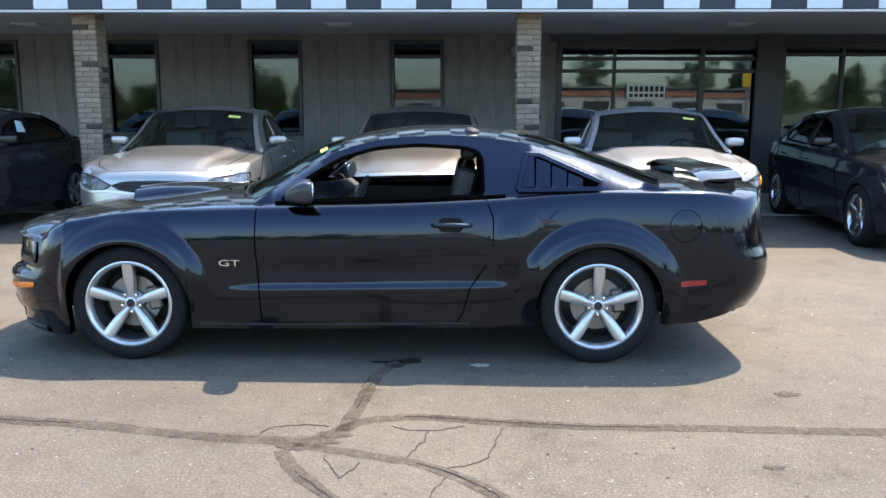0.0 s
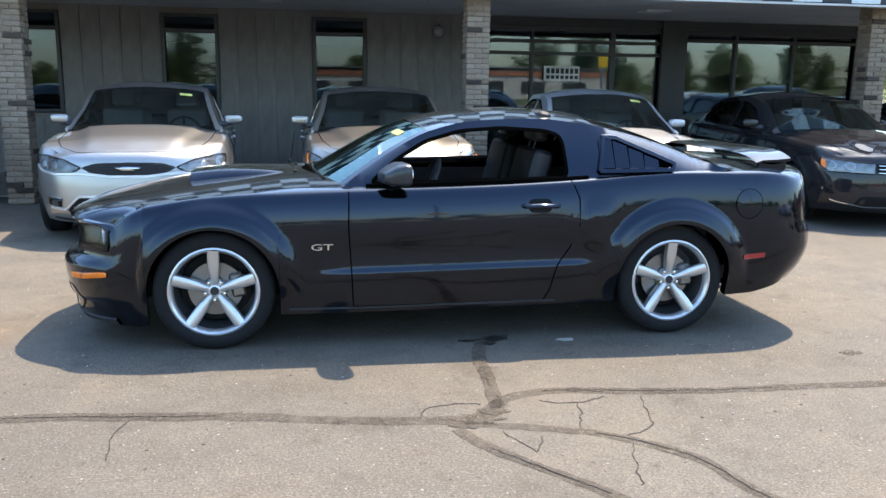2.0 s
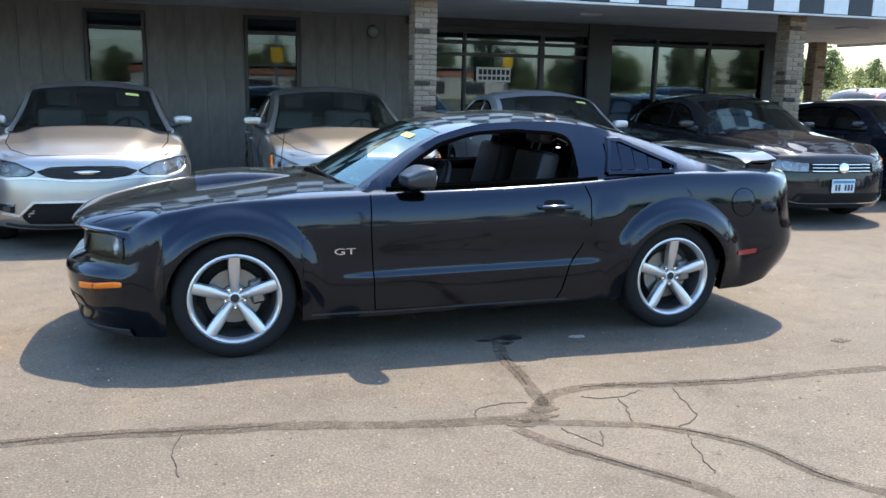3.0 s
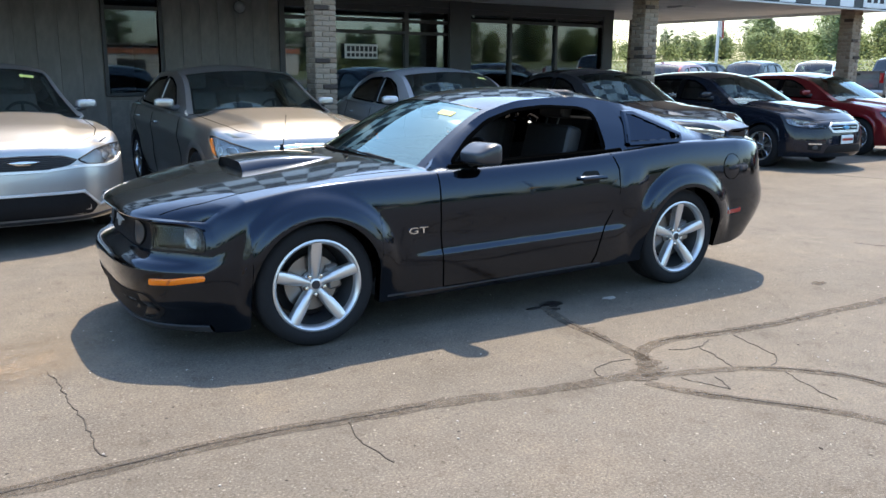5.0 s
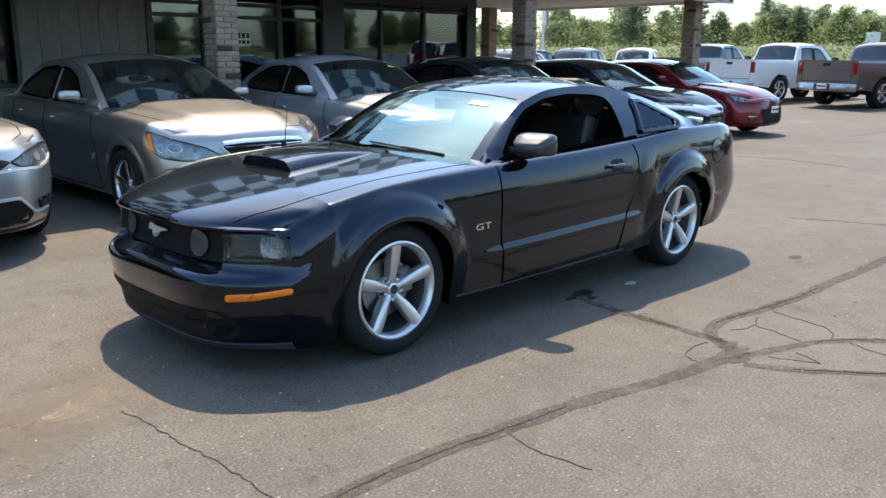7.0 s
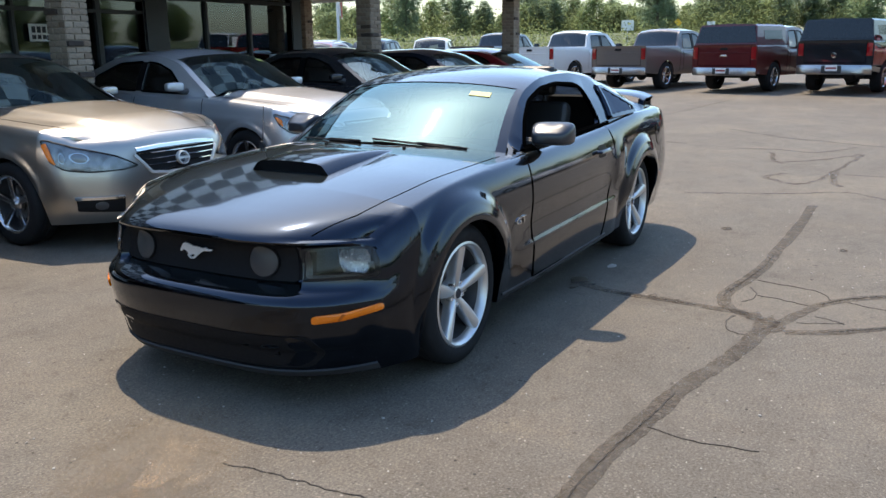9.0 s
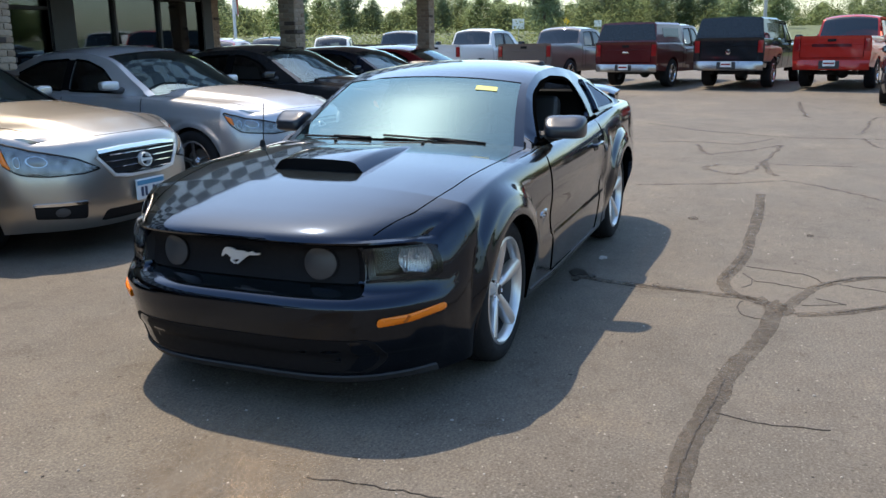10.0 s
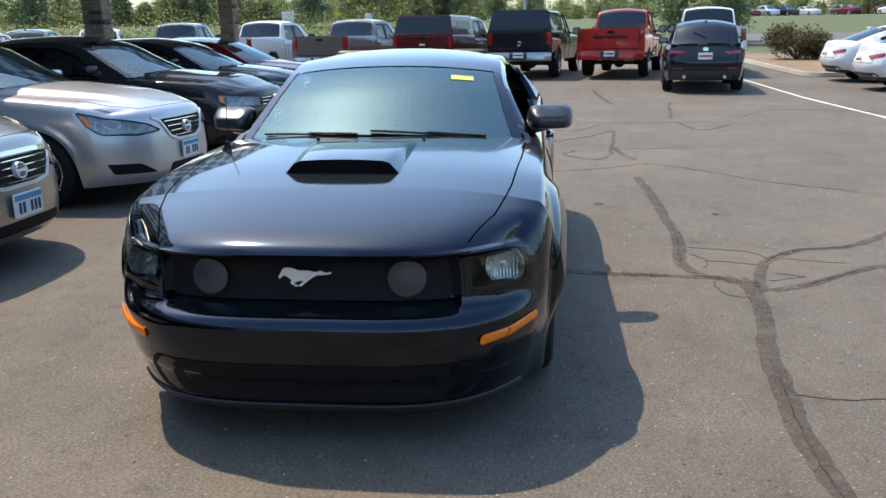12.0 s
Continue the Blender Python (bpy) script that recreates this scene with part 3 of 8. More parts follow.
        for s0 in (0.0, self.L):
            zb, sz, tp = self.rz(s0), self.shz(s0), self.top(s0)
            fx, bow, sign = (self.fx, self.bow, 1) if s0 == 0 else (self.rx, self.rbow, -1)
            cap = []
            for q in self.q:
                row = []
                for k in range(-nt, nt + 1):
                    yn = math.copysign(self.yn[abs(k)], k)
                    depth = self.nose(q, yn) if s0 == 0 else fx(q)
                    zt = sz + (tp - sz) * (1 - abs(yn) ** self.crown)
                    row.append(Vector((s0 + sign * (depth + bow * abs(yn) ** (self.bp if s0 == 0 else self.bpr)), yn * self.width(s0, sz + (zb - sz) * q), zb + (zt - zb) * (1 - q))))
                cap.append(row)
            add_grid(bm, cap)
        bmesh.ops.remove_doubles(bm, verts=bm.verts, dist=0.0008)
        for y0, y1, z0, z1 in self.k.get("sockets", ()):
            kill += [f for f in bm.faces if f.calc_center_median().x < 0.5 and all(y0 < abs(v.co.y) < y1 and z0 < v.co.z < z1 for v in f.verts)]
        bmesh.ops.delete(bm, geom=kill, context="FACES")
        return bm

    # -- the glass house --
    def over(self, s, yn, off=0.0):
        f = max(0, 1 - (s - self.g0) / (self.wt + 0.5 - self.g0))
        r = max(0, 1 - (self.g1 - s) / (self.g1 - self.rt + 0.4))
        bulge = 1 - abs(yn) ** 2.2
        return Vector((s - self.bowf * f * (1 - yn * yn) + self.bowr * r * (1 - yn * yn), yn * self.rail_y(s), self.rail(s) + (self.ctop(s) - self.rail(s)) * bulge + off))

    def strip(self, s0, s1, y0, y1, off=0.0, ns=14, ny=12):
        return [[self.over(s0 + (s1 - s0) * i / ns, y0 + (y1 - y0) * j / ny, off) for j in range(ny + 1)] for i in range(ns + 1)]

    def flank(self, sg):
        def f(s, z, off=0.0):
            b, r = self.shz(s), self.rail(s)
            h = min(1.05, max(-0.1, (z - b) / max(0.06, r - b)))
            y = self.belt_y(s) + (self.rail_y(s) - self.belt_y(s)) * h + 0.016 * 4 * h * (1 - h)
            return Vector((s, sg * (y + off), z))
        return f

    def flank_bm(self, sg, holes):
        bm = bmesh.new()
        n = 60
        low = [(self.g0 + (self.g1 - self.g0) * i / n, 0) for i in range(n + 1)]
        outer = [(s, self.shz(s) - 0.012) for s, _ in low] + [(s, max(self.rail(s), self.shz(s) + 0.004)) for s, _ in reversed(low)]
        edges = []
        for loop in [outer] + [dense(h, 0.05) for h in holes]:
            vs = [bm.verts.new((p[0], 0, p[1])) for p in loop]
            for i in range(len(vs)):
                edges.append(bm.edges.new((vs[i], vs[(i + 1) % len(vs)])))
        bmesh.ops.triangle_fill(bm, use_beauty=True, use_dissolve=False, edges=edges)
        fn = self.flank(sg)
        for v in bm.verts:
            v.co = fn(v.co.x, v.co.z)
        bmesh.ops.recalc_face_normals(bm, faces=bm.faces)
        back = bmesh.ops.extrude_face_region(bm, geom=list(bm.faces), use_keep_orig=True)
        bmesh.ops.translate(bm, vec=(0, -sg * 0.03, 0), verts=[v for v in back["geom"] if isinstance(v, bmesh.types.BMVert)])
        return bm


MESHES = {}


def shared(key, make, material, crisp=35.0):
    """A mesh made once and used by all alike parts."""
    if key not in MESHES:
        ob = finish(key, make(), material, crisp=crisp)
        MESHES[key] = ob.data
        bpy.data.objects.remove(ob)
    return MESHES[key]


def put(name, mesh, parent, m=None, label=""):
    ob = new(name, mesh)
    ob.parent = parent
    if m is not None:
        ob.matrix_basis = m
    if label:
        ob["label"] = label
    return ob


def tyre_bm(R, r, w):
    bm = bmesh.new()
    h = w / 2
    add_lathe(bm, [(r - 0.006, -h * 0.86), (r + 0.012, -h), (r + 0.5 * (R - r), -h * 1.04), (R - 0.016, -h * 0.93), (R - 0.004, -h * 0.8), (R, -h * 0.45),
                   (R - 0.006, -h * 0.42), (R - 0.006, -h * 0.36), (R, -h * 0.33), (R, -0.012), (R - 0.006, -0.008), (R - 0.006, 0.008), (R, 0.012),
                   (R, h * 0.45), (R - 0.004, h * 0.8), (R - 0.016, h * 0.93), (r + 0.5 * (R - r), h * 1.04), (r - 0.006, h * 0.86)], 48)
    return bm


def rim_bm(r, w):
    bm = bmesh.new()
    h = w / 2
    add_lathe(bm, [(r - 0.004, -h * 0.84), (r + 0.006, -h * 0.9), (r + 0.006, -h * 0.97), (r - 0.004, -h), (r - 0.014, -h * 0.94), (r - 0.022, -h * 0.8), (r - 0.024, -h * 0.62)], 48)
    return bm


def barrel_bm(r, w):
    bm = bmesh.new()
    h = w / 2
    add_lathe(bm, [(r - 0.024, -h * 0.62), (r - 0.03, -h * 0.3), (r - 0.045, 0.02), (r - 0.04, h * 0.8)], 40)
    return bm


def spoke_bm(r, w, hub_w, end_w, dish, crownh):
    bm = bmesh.new()
    rows = []
    n = 8
    for i in range(n + 1):
        t = i / n
        rad = 0.03 + (r - 0.012 - 0.03) * t
        wd = (hub_w + (end_w - hub_w) * (math.sin(1.9 * t) / 0.947 if t < 0.84 else 1.0 - 0.25 * (t - 0.84))) / 2
        y = -w / 2 * (0.62 - dish + (0.26 + dish) * t ** 0.8)
        c = crownh * (1 - 0.5 * t)
        rows.append([Vector((-wd * 0.9, y + 0.035, rad)), Vector((-wd, y + 0.006, rad)), Vector((-wd * 0.86, y - c * 0.5, rad)), Vector((-wd * 0.5, y - c * 0.87, rad)), Vector((0, y - c, rad)), Vector((wd * 0.5, y - c * 0.87, rad)), Vector((wd * 0.86, y - c * 0.5, rad)), Vector((wd, y + 0.006, rad)), Vector((wd * 0.9, y + 0.035, rad))])
    add_grid(bm, rows)
    return bm


def wheel(parent, key, x, y, z, sg, R, r, w, spokes=5, hub_w=0.06, end_w=0.105, dish=0.12, crownh=0.016, material=None, detailed=False, twin=0.0):
    """A tyre on an alloy rim with its spokes, cap, nuts and brake disc. sg: -1 for the left-hand side."""
    material = material or ALLOY
    flip = pose(x, y, z, 0, 0, 0 if sg < 0 else 180)
    hub = put("wheel", shared(key + "_rim", lambda: rim_bm(r, w), material), parent, flip)
    put("tyre", shared(key + "_tyre", lambda: tyre_bm(R, r, w), RUBBER), hub, None, "black rubber tyre")
    put("rim_barrel", shared(key + "_barrel", lambda: barrel_bm(r, w), BARREL), hub, None, "dark inner rim barrel")
    sp = shared(key + "_spoke", lambda: spoke_bm(r, w, hub_w, end_w, dish, crownh), material)
    for i in range(spokes):
        a = 360 * i / spokes
        for d in ((-twin, twin) if twin else (0,)):
            put("spoke", sp, hub, pose(0, 0, 0, 0, a + d, 0))

    def cap():
        bm = bmesh.new()
        y0 = -w / 2 * (0.62 - dish)
        add_lathe(bm, [(0.066, y0 + 0.035), (0.064, y0 + 0.004), (0.056, y0 - 0.004), (0.036, y0 - 0.006), (0.034, y0 - 0.026), (0.026, y0 - 0.03), (0.0005, y0 - 0.031)], 24)
        return bm
    put("hub_cap", shared(key + "_cap", cap, material), hub)

    def disc():
        bm = bmesh.new()
        add_lathe(bm, [(0.07, 0.0), (0.07, -0.02), (r * 0.62, -0.02), (r * 0.62, 0.0)], 32)
        return bm
    put("brake_disc", shared(key + "_disc", disc, STEEL), hub, None, "grey steel brake disc")

    def shield():
        bm = bmesh.new()
        add_lathe(bm, [(0.02, 0.03), (r - 0.05, 0.03)], 24)
        return bm
    put("brake_shield", shared(key + "_shield", shield, SEAL), hub)
    if detailed:
        def badge():
            bm = bmesh.new()
            y0 = -w / 2 * (0.62 - dish) - 0.032
            add_lathe(bm, [(0.025, y0 + 0.004), (0.024, y0), (0.0005, y0 - 0.001)], 20)
            return bm
        put("cap_badge", shared(key + "_badge", badge, INK), hub, None, "black round cap badge")

        def nut():
            bm = bmesh.new()
            y0 = -w / 2 * (0.62 - dish)
            add_lathe(bm, [(0.012, y0), (0.012, y0 - 0.022), (0.009, y0 - 0.028), (0.0005, y0 - 0.03)], 6)
            return bm
        nm = shared(key + "_nut", nut, CHROME)
        for i in range(5):
            a = math.radians(36 + 72 * i)
            put("lug_nut", nm, hub, pose(0.055 * math.sin(a), 0, 0.055 * math.cos(a)))

        def caliper():
            return box_bm((0.085, -0.045, -0.07), (0.165, 0.02, 0.07), 0.012)
        put("brake_caliper", shared(key + "_caliper", caliper, STEEL), hub, pose(0, 0, 0, 0, -10 if sg < 0 else -190, 0))
    return hub


def liner_bm(R, w):
    bm = bmesh.new()
    add_lathe(bm, [(R, -w / 2), (R, w / 2), (0.05, w / 2)], 24, None, -0.1, math.pi + 0.1)
    return bm


def seat_bm(h=1.0):
    bm = bmesh.new()
    add_box(bm, (-0.05, -0.25, 0.0), (0.48, 0.25, 0.16), 0.05, None, 3)
    add_box(bm, (0.0, -0.24, 0.0), (0.13, 0.24, 0.62 * h), 0.05, pose(0.42, 0, 0.08, 0, 14, 0), 3)
    return bm


def headrest_bm():
    bm = bmesh.new()
    add_box(bm, (0, -0.13, 0), (0.1, 0.13, 0.19), 0.04, pose(0.575, 0, 0.72, 0, 10, 0), 3)
    add_tube(bm, [(0.59, -0.06, 0.64), (0.63, -0.06, 0.75)], 0.007, 6)
    add_tube(bm, [(0.59, 0.06, 0.64), (0.63, 0.06, 0.75)], 0.007, 6)
    return bm


def cabin(car, B, cloth, rows=(2.15, 3.0), seat_y=0.37, seat_z=0.42, floor_z=0.3, heads=True):
    """Dark tub, dashboard, steering wheel and seats."""
    bm = bmesh.new()
    bl = B.shw((B.g0 + B.g1) / 2) - 0.06
    a, b = B.g0 - 0.05, B.g1 - 0.12
    zt = B.shz(a + 0.3) - 0.025
    add_grid(bm, [[(a, -bl, zt), (a, -bl + 0.02, floor_z), (a, bl - 0.02, floor_z), (a, bl, zt)], [(b, -bl, zt), (b, -bl + 0.02, floor_z), (b, bl - 0.02, floor_z), (b, bl, zt)]])
    for x in (a, b):
        add_grid(bm, [[(x, -bl, zt), (x, bl, zt)], [(x, -bl + 0.02, floor_z), (x, bl - 0.02, floor_z)]])
    part("cabin_tub", bm, TRIM_DARK, car, "dark carpeted cabin")
    bm = bmesh.new()
    d0, d1 = B.g0 - B.bowf + 0.08, B.g0 + 0.42
    z0 = B.shz(B.g0)
    prof = [(d0, z0 + 0.01), (d0 + 0.25, z0 + 0.035), (d1 - 0.08, z0 + 0.045), (d1, z0 + 0.0), (d1 - 0.02, z0 - 0.2), (d1 - 0.15, z0 - 0.4)]
    rows_d = []
    for k in range(9):
        y = -bl + 0.02 + (2 * bl - 0.04) * k / 8
        c = 0.22 * (abs(y) / bl) ** 2
        rows_d.append([(min(x + c * (1 if x < d0 + 0.3 else 0.2), d1 + 0.02), y, z) for x, z in prof])
    add_grid(bm, rows_d)
    part("dashboard", bm, TRIM_DARK, car)
    bm = bmesh.new()
    m = pose(d1 + 0.13, -seat_y, z0 - 0.03, 0, 0, 0) @ pose(0, 0, 0, 0, -65, 0)
    ring = [m @ Vector((0.18 * math.cos(2 * math.pi * i / 28), 0.18 * math.sin(2 * math.pi * i / 28), 0)) for i in range(29)]
    add_tube(bm, ring, 0.015, 8, False)
    for a2 in (0, 140, 220):
        add_tube(bm, [m @ Vector((0, 0, -0.02)), m @ Vector((0.175 * math.cos(radians(a2)), 0.175 * math.sin(radians(a2)), 0))], 0.016, 6)
    add_tube(bm, [m @ Vector((0, 0, 0.0)), m @ Vector((0, 0, -0.2))], 0.035, 8)
    part("steering_wheel", bm, TRIM_DARK, car)
    sm, hm = shared("seat_" + cloth.name, seat_bm, cloth), shared("headrest_" + cloth.name, headrest_bm, cloth)
    for i, s in enumerate(rows):
        for sg in (-1, 1):
            seat = put("seat", sm, car, pose(s, sg * seat_y, seat_z))
            if i == 0 or heads:
                put("headrest", hm, seat)


def ease(t):
    t = min(1, max(0, t))
    return t * t * (3 - 2 * t)


def mirror(car, B, s, z, sg, material, out=0.2, size=(0.075, 0.125, 0.075), y0=None, boxy=0.62):
    """A door mirror: shaped shell, foot and silvered glass."""
    y0 = y0 if y0 is not None else B.flank(sg)(s, z).y * sg
    bm = bmesh.new()
    m = pose(s + 0.03, sg * (y0 + out - size[1] * 0.55), z + 0.03, 0, 0, sg * -12)
    add_ellipsoid(bm, (0, 0, 0), size, 28, 16, boxy, m)
    for v in bm.verts:
        loc = m.inverted() @ v.co
        if loc.x > 0.02:
            loc.x = 0.02 + (loc.x - 0.02) * 0.35
        elif boxy < 0.5:
            k = 1 - 0.42 * ease(-loc.x / size[0])
            loc = Vector((loc.x, loc.y * (0.55 + 0.45 * k) - sg * 0.03 * (1 - k), (loc.z + size[2]) * k - size[2] + 0.02 * (1 - k)))
        v.co = m @ loc
    shell = part("door_mirror", bm, material, car)
    bm = bmesh.new()
    add_tube(bm, [(s + 0.0, sg * (y0 - 0.03), z - 0.03), (s + 0.005, sg * (y0 + 0.05), z - 0.025), (s + 0.02, sg * (y0 + out * 0.6), z - 0.01)], [0.04, 0.032, 0.028], 10)
    part("mirror_foot", bm, PLASTIC, shell)
    bm = bmesh.new()
    add_patch(bm, lambda a, b, o: m @ Vector((0.02 + 0.35 * (size[0] - 0.02) + o, a, b)), oval(0, 0, size[1] * 0.82, size[2] * 0.8, 20), 0.003, 0, 0.006, 2)
    part("mirror_glass", bm, CHROME, shell, "silvered mirror glass")
    return shell


def plate_on(parent, surf, y, z, w=0.305, h=0.155, white=None, bars=True, out=0.025):
    """A number plate whose writing is plain bars."""
    w2, h2 = w / 2, h / 2
    base = surf(y, z, out)
    bm = box_bm((base.x - 0.006, y - w2, z - h2), (base.x + 0.006, y + w2, z + h2), 0.004)
    pl = part("number_plate", bm, white or PLATE_WHITE, parent, "white and blue number plate")
    sign = -1 if surf(y, z, 0.1).x < surf(y, z, 0).x else 1
    x0, x1 = sorted((base.x + sign * 0.006, base.x + sign * 0.0085))
    if bars:
        part("plate_band", box_bm((x0, y - w2 + 0.01, z + h2 - 0.045), (x1, y + w2 - 0.01, z + h2 - 0.012)), PLATE_BLUE, pl, "blue band")
        for i in range(6):
            yy = y - w2 + 0.04 + i * (w - 0.08) / 5.4
            if i != 3:
                part("plate_bar", box_bm((x0, yy - 0.012, z - h2 + 0.025), (x1, yy + 0.014, z + h2 - 0.06)), PLATE_INK, pl)
    else:
        part("plate_bar", box_bm((x0, y - w2 + 0.02, z - 0.02), (x1, y + w2 - 0.02, z + 0.02)), RED_LENS, pl)
    return pl


def wipers(car, B, z=None):
    for y0, y1 in ((-0.55, 0.02), (0.08, 0.6)):
        bm = bmesh.new()
        p = []
        for i in range(7):
            yn = (y0 + (y1 - y0) * i / 6) / B.rail_y(B.g0)
            p.append(B.over(B.g0 - 0.005 + 0.03 * (i / 6), yn, 0.007))
        add_tube(bm, p, 0.006, 6)
        add_tube(bm, [B.over(B.g0 - 0.02, p[0].y / B.rail_y(B.g0), 0.015), p[0] + Vector((-0.004, 0, 0.007)), p[3] + Vector((0, 0, 0.006))], 0.006, 6)
        part("wiper", bm, SEAL, car)


def build_car(name, label, category, m, B, paint, holes, glass=None, wheel_key="w", wheel_kw=None, cloth=None, seats=True, group="", open_windows=False, doors=(), handles=(), track=0.0, frit=True, gap_top=True, roof_paint=None):
    """Shell, glass house, wheels, cabin, seams and handles of a vehicle."""
    glass = glass or (GLASS_CLEAR, GLASS_DARK)
    car = thing(name, label, category, m, group)
    body = part("body", B.shell(), paint, car, crisp=28)
    bm = bmesh.new()
    add_grid(bm, B.strip(B.wt, B.rt, -1, 1, 0, 12, 16))
    back = B.k.get("back_edge", 0.93)
    for sg in (-1, 1):
        add_grid(bm, B.strip(B.g0, B.wt, sg * 0.93, sg, 0, 12, 2))
        add_grid(bm, B.strip(B.rt, B.g1, sg * back, sg, 0, 12, 2))
    part("roof", bm, roof_paint or paint, car, crisp=45)
    bm = bmesh.new()
    add_grid(bm, B.strip(B.g0, B.wt, -0.93, 0.93, -0.004))
    ws = part("windshield", bm, glass[0], car, "curved clear windshield")
    ws.visible_shadow = False
    bm = bmesh.new()
    add_grid(bm, B.strip(B.rt, B.g1, -back, back, -0.004))
    part("rear_window", bm, glass[1], car).visible_shadow = False
    bm = bmesh.new()
    for a, b, c, d in ((B.g0, B.g0 + 0.05, -0.93, 0.93), (B.wt - 0.035, B.wt, -0.93, 0.93), (B.g0, B.wt, -0.93, -0.905), (B.g0, B.wt, 0.905, 0.93)):
        add_grid(bm, B.strip(a, b, c, d, -0.007, 12, 12))
    part("windshield_border", bm, FRIT, ws, "black glass border")
    for sg in (-1, 1):
        part("side_frame", B.flank_bm(sg, holes), paint, car, crisp=50)
        fl = B.flank(sg)
        for h in holes:
            if not open_windows:
                part("side_window", patch_bm(fl, h, -0.012, 0, 0.006, 3, 0.08), glass[1], car).visible_shadow = False
            bm = bmesh.new()
            add_ribbon(bm, fl, list(h) + [h[0]], 0.022, 0.003)
            part("window_seal", bm, SEAM, car)
        for a, b in zip(holes, holes[1:]):
            x0, x1 = max(p[0] for p in a), min(p[0] for p in b)
            zt = min(max(p[1] for p in a), max(p[1] for p in b))
            zb = max(min(p[1] for p in a), min(p[1] for p in b))
            if 0.03 < x1 - x0 < 0.15 and zt - zb > 0.2:
                part("door_post", patch_bm(fl, [(x0 - 0.012, zb), (x1 + 0.012, zb), (x1 + 0.012, zt), (x0 - 0.012, zt)], 0.004, 0, 0.004, 2, 0.1), FRIT, car, "black post between the windows")
        sd = B.side(sg)
        for line in doors:
            part("door_gap", ribbon_bm(sd, line, 0.008, 0.004), SEAM, body)
        for (s, z, w) in handles:
            bm = bmesh.new()
            pts = [sd(s - w / 2, z, 0.0), sd(s - w / 2 + 0.015, z, 0.026), sd(s, z + 0.002, 0.032), sd(s + w / 2 - 0.015, z, 0.026), sd(s + w / 2, z, 0.0)]
            add_tube(bm, pts, [0.011, 0.014, 0.015, 0.014, 0.011], 8)
            part("door_handle", bm, paint, car)
    wheel_kw = dict(wheel_kw or {})
    R = B.tyre
    for a in B.axles:
        for sg in (-1, 1):
            tr = B.k.get("track", 0.78)
            wheel(car, wheel_key, a, sg * tr, R, sg, R, **wheel_kw)
            part("wheel_liner", liner_bm(B.arch - 0.012, 0.3), SEAL, car).matrix_basis = pose(a, sg * (tr - 0.11), R, 0, 0, 0 if sg < 0 else 180)
    bm = bmesh.new()
    zf = B.rz(B.L / 2) + 0.015
    add_box(bm, (0.2, -0.55, zf + 0.02), (B.L - 0.25, 0.55, zf + 0.16), 0.02)
    add_box(bm, (B.axles[0] + B.arch, -B.rw(2) + 0.06, zf - 0.01), (B.axles[1] - B.arch, B.rw(2) - 0.06, zf + 0.1), 0.02)
    part("underbody", bm, PLASTIC, car)
    if seats:
        cabin(car, B, cloth or LEATHER, rows=(B.g0 + 0.62, B.g0 + 1.42), seat_z=B.shz(2) - 0.47, heads=B.L > 4.0 and not open_windows)
    return car, body
# ---- ground ----
def sheet(name, x0, x1, y0, y1, z, material, label, category, n=1):
    bm = bmesh.new()
    add_grid(bm, [[(x0 + (x1 - x0) * i / n, y0 + (y1 - y0) * j / n, z) for j in range(n + 1)] for i in range(n + 1)])
    return tagged(finish(name, bm, material), label, category, kind="structure")


def ground_z(x):
    """The lot is level by the building and rises gently to the east."""
    return 0.0 if x < 14 else 0.015 * (x - 14) if x < 33 else 0.285 + 0.04 * (x - 33) if x < 105 else 3.165 + 0.01 * (x - 105)


def sloped(name, xs, y0, y1, z, material, label, category):
    bm = bmesh.new()
    add_grid(bm, [[(x, y, ground_z(x) + z) for y in (y0, y1)] for x in xs])
    return tagged(finish(name, bm, material, crisp=80), label, category, kind="structure")


sloped("ground", [-900, -200, 14, 20, 33, 40, 60, 80, 105, 140, 200, 300, 600, 1200], -900, 900, -0.03, GRASS, "flat ground with dry green grass", "grass")
sloped("parking_lot", [-60, -20, 14, 20, 33, 36], -24, 60, 0.0, ASPHALT, "worn grey asphalt parking lot with sealed cracks", "asphalt")
sloped("road", [44, 50, 56], -300, 300, -0.012, ROAD, "grey two-lane road beyond the grass", "road")
sloped("far_lot", [121, 128, 138], -110, -18, -0.012, ROAD, "grey far parking lot", "asphalt")
sloped("street", [-400, 14, 20, 33, 44], -44, -32, -0.012, ROAD, "grey street south of the lot", "road")

# ---- building: brick pillars, dark siding, storefront and a deep canopy ----
WALL_Y, CEIL, FAS_Y, FAS_Z = 14.65, 2.74, 10.6, 2.68
XL, XR, XC = -22.0, 9.65, 13.65


def solid(name, lo, hi, material, label, category, bevel=0.0, parent=None):
    ob = finish(name, box_bm(lo, hi, bevel), material, parent)
    return tagged(ob, label, category, kind="structure")


WINDOWS = [(-13.2, -12.37), (-10.7, -9.87), (-8.22, -7.39), (-5.74, -4.92), (-3.24, -2.42), (-0.77, 0.05)]
WZ0, WZ1 = 1.0, 2.64
SF0, SF1 = 2.1, 9.4


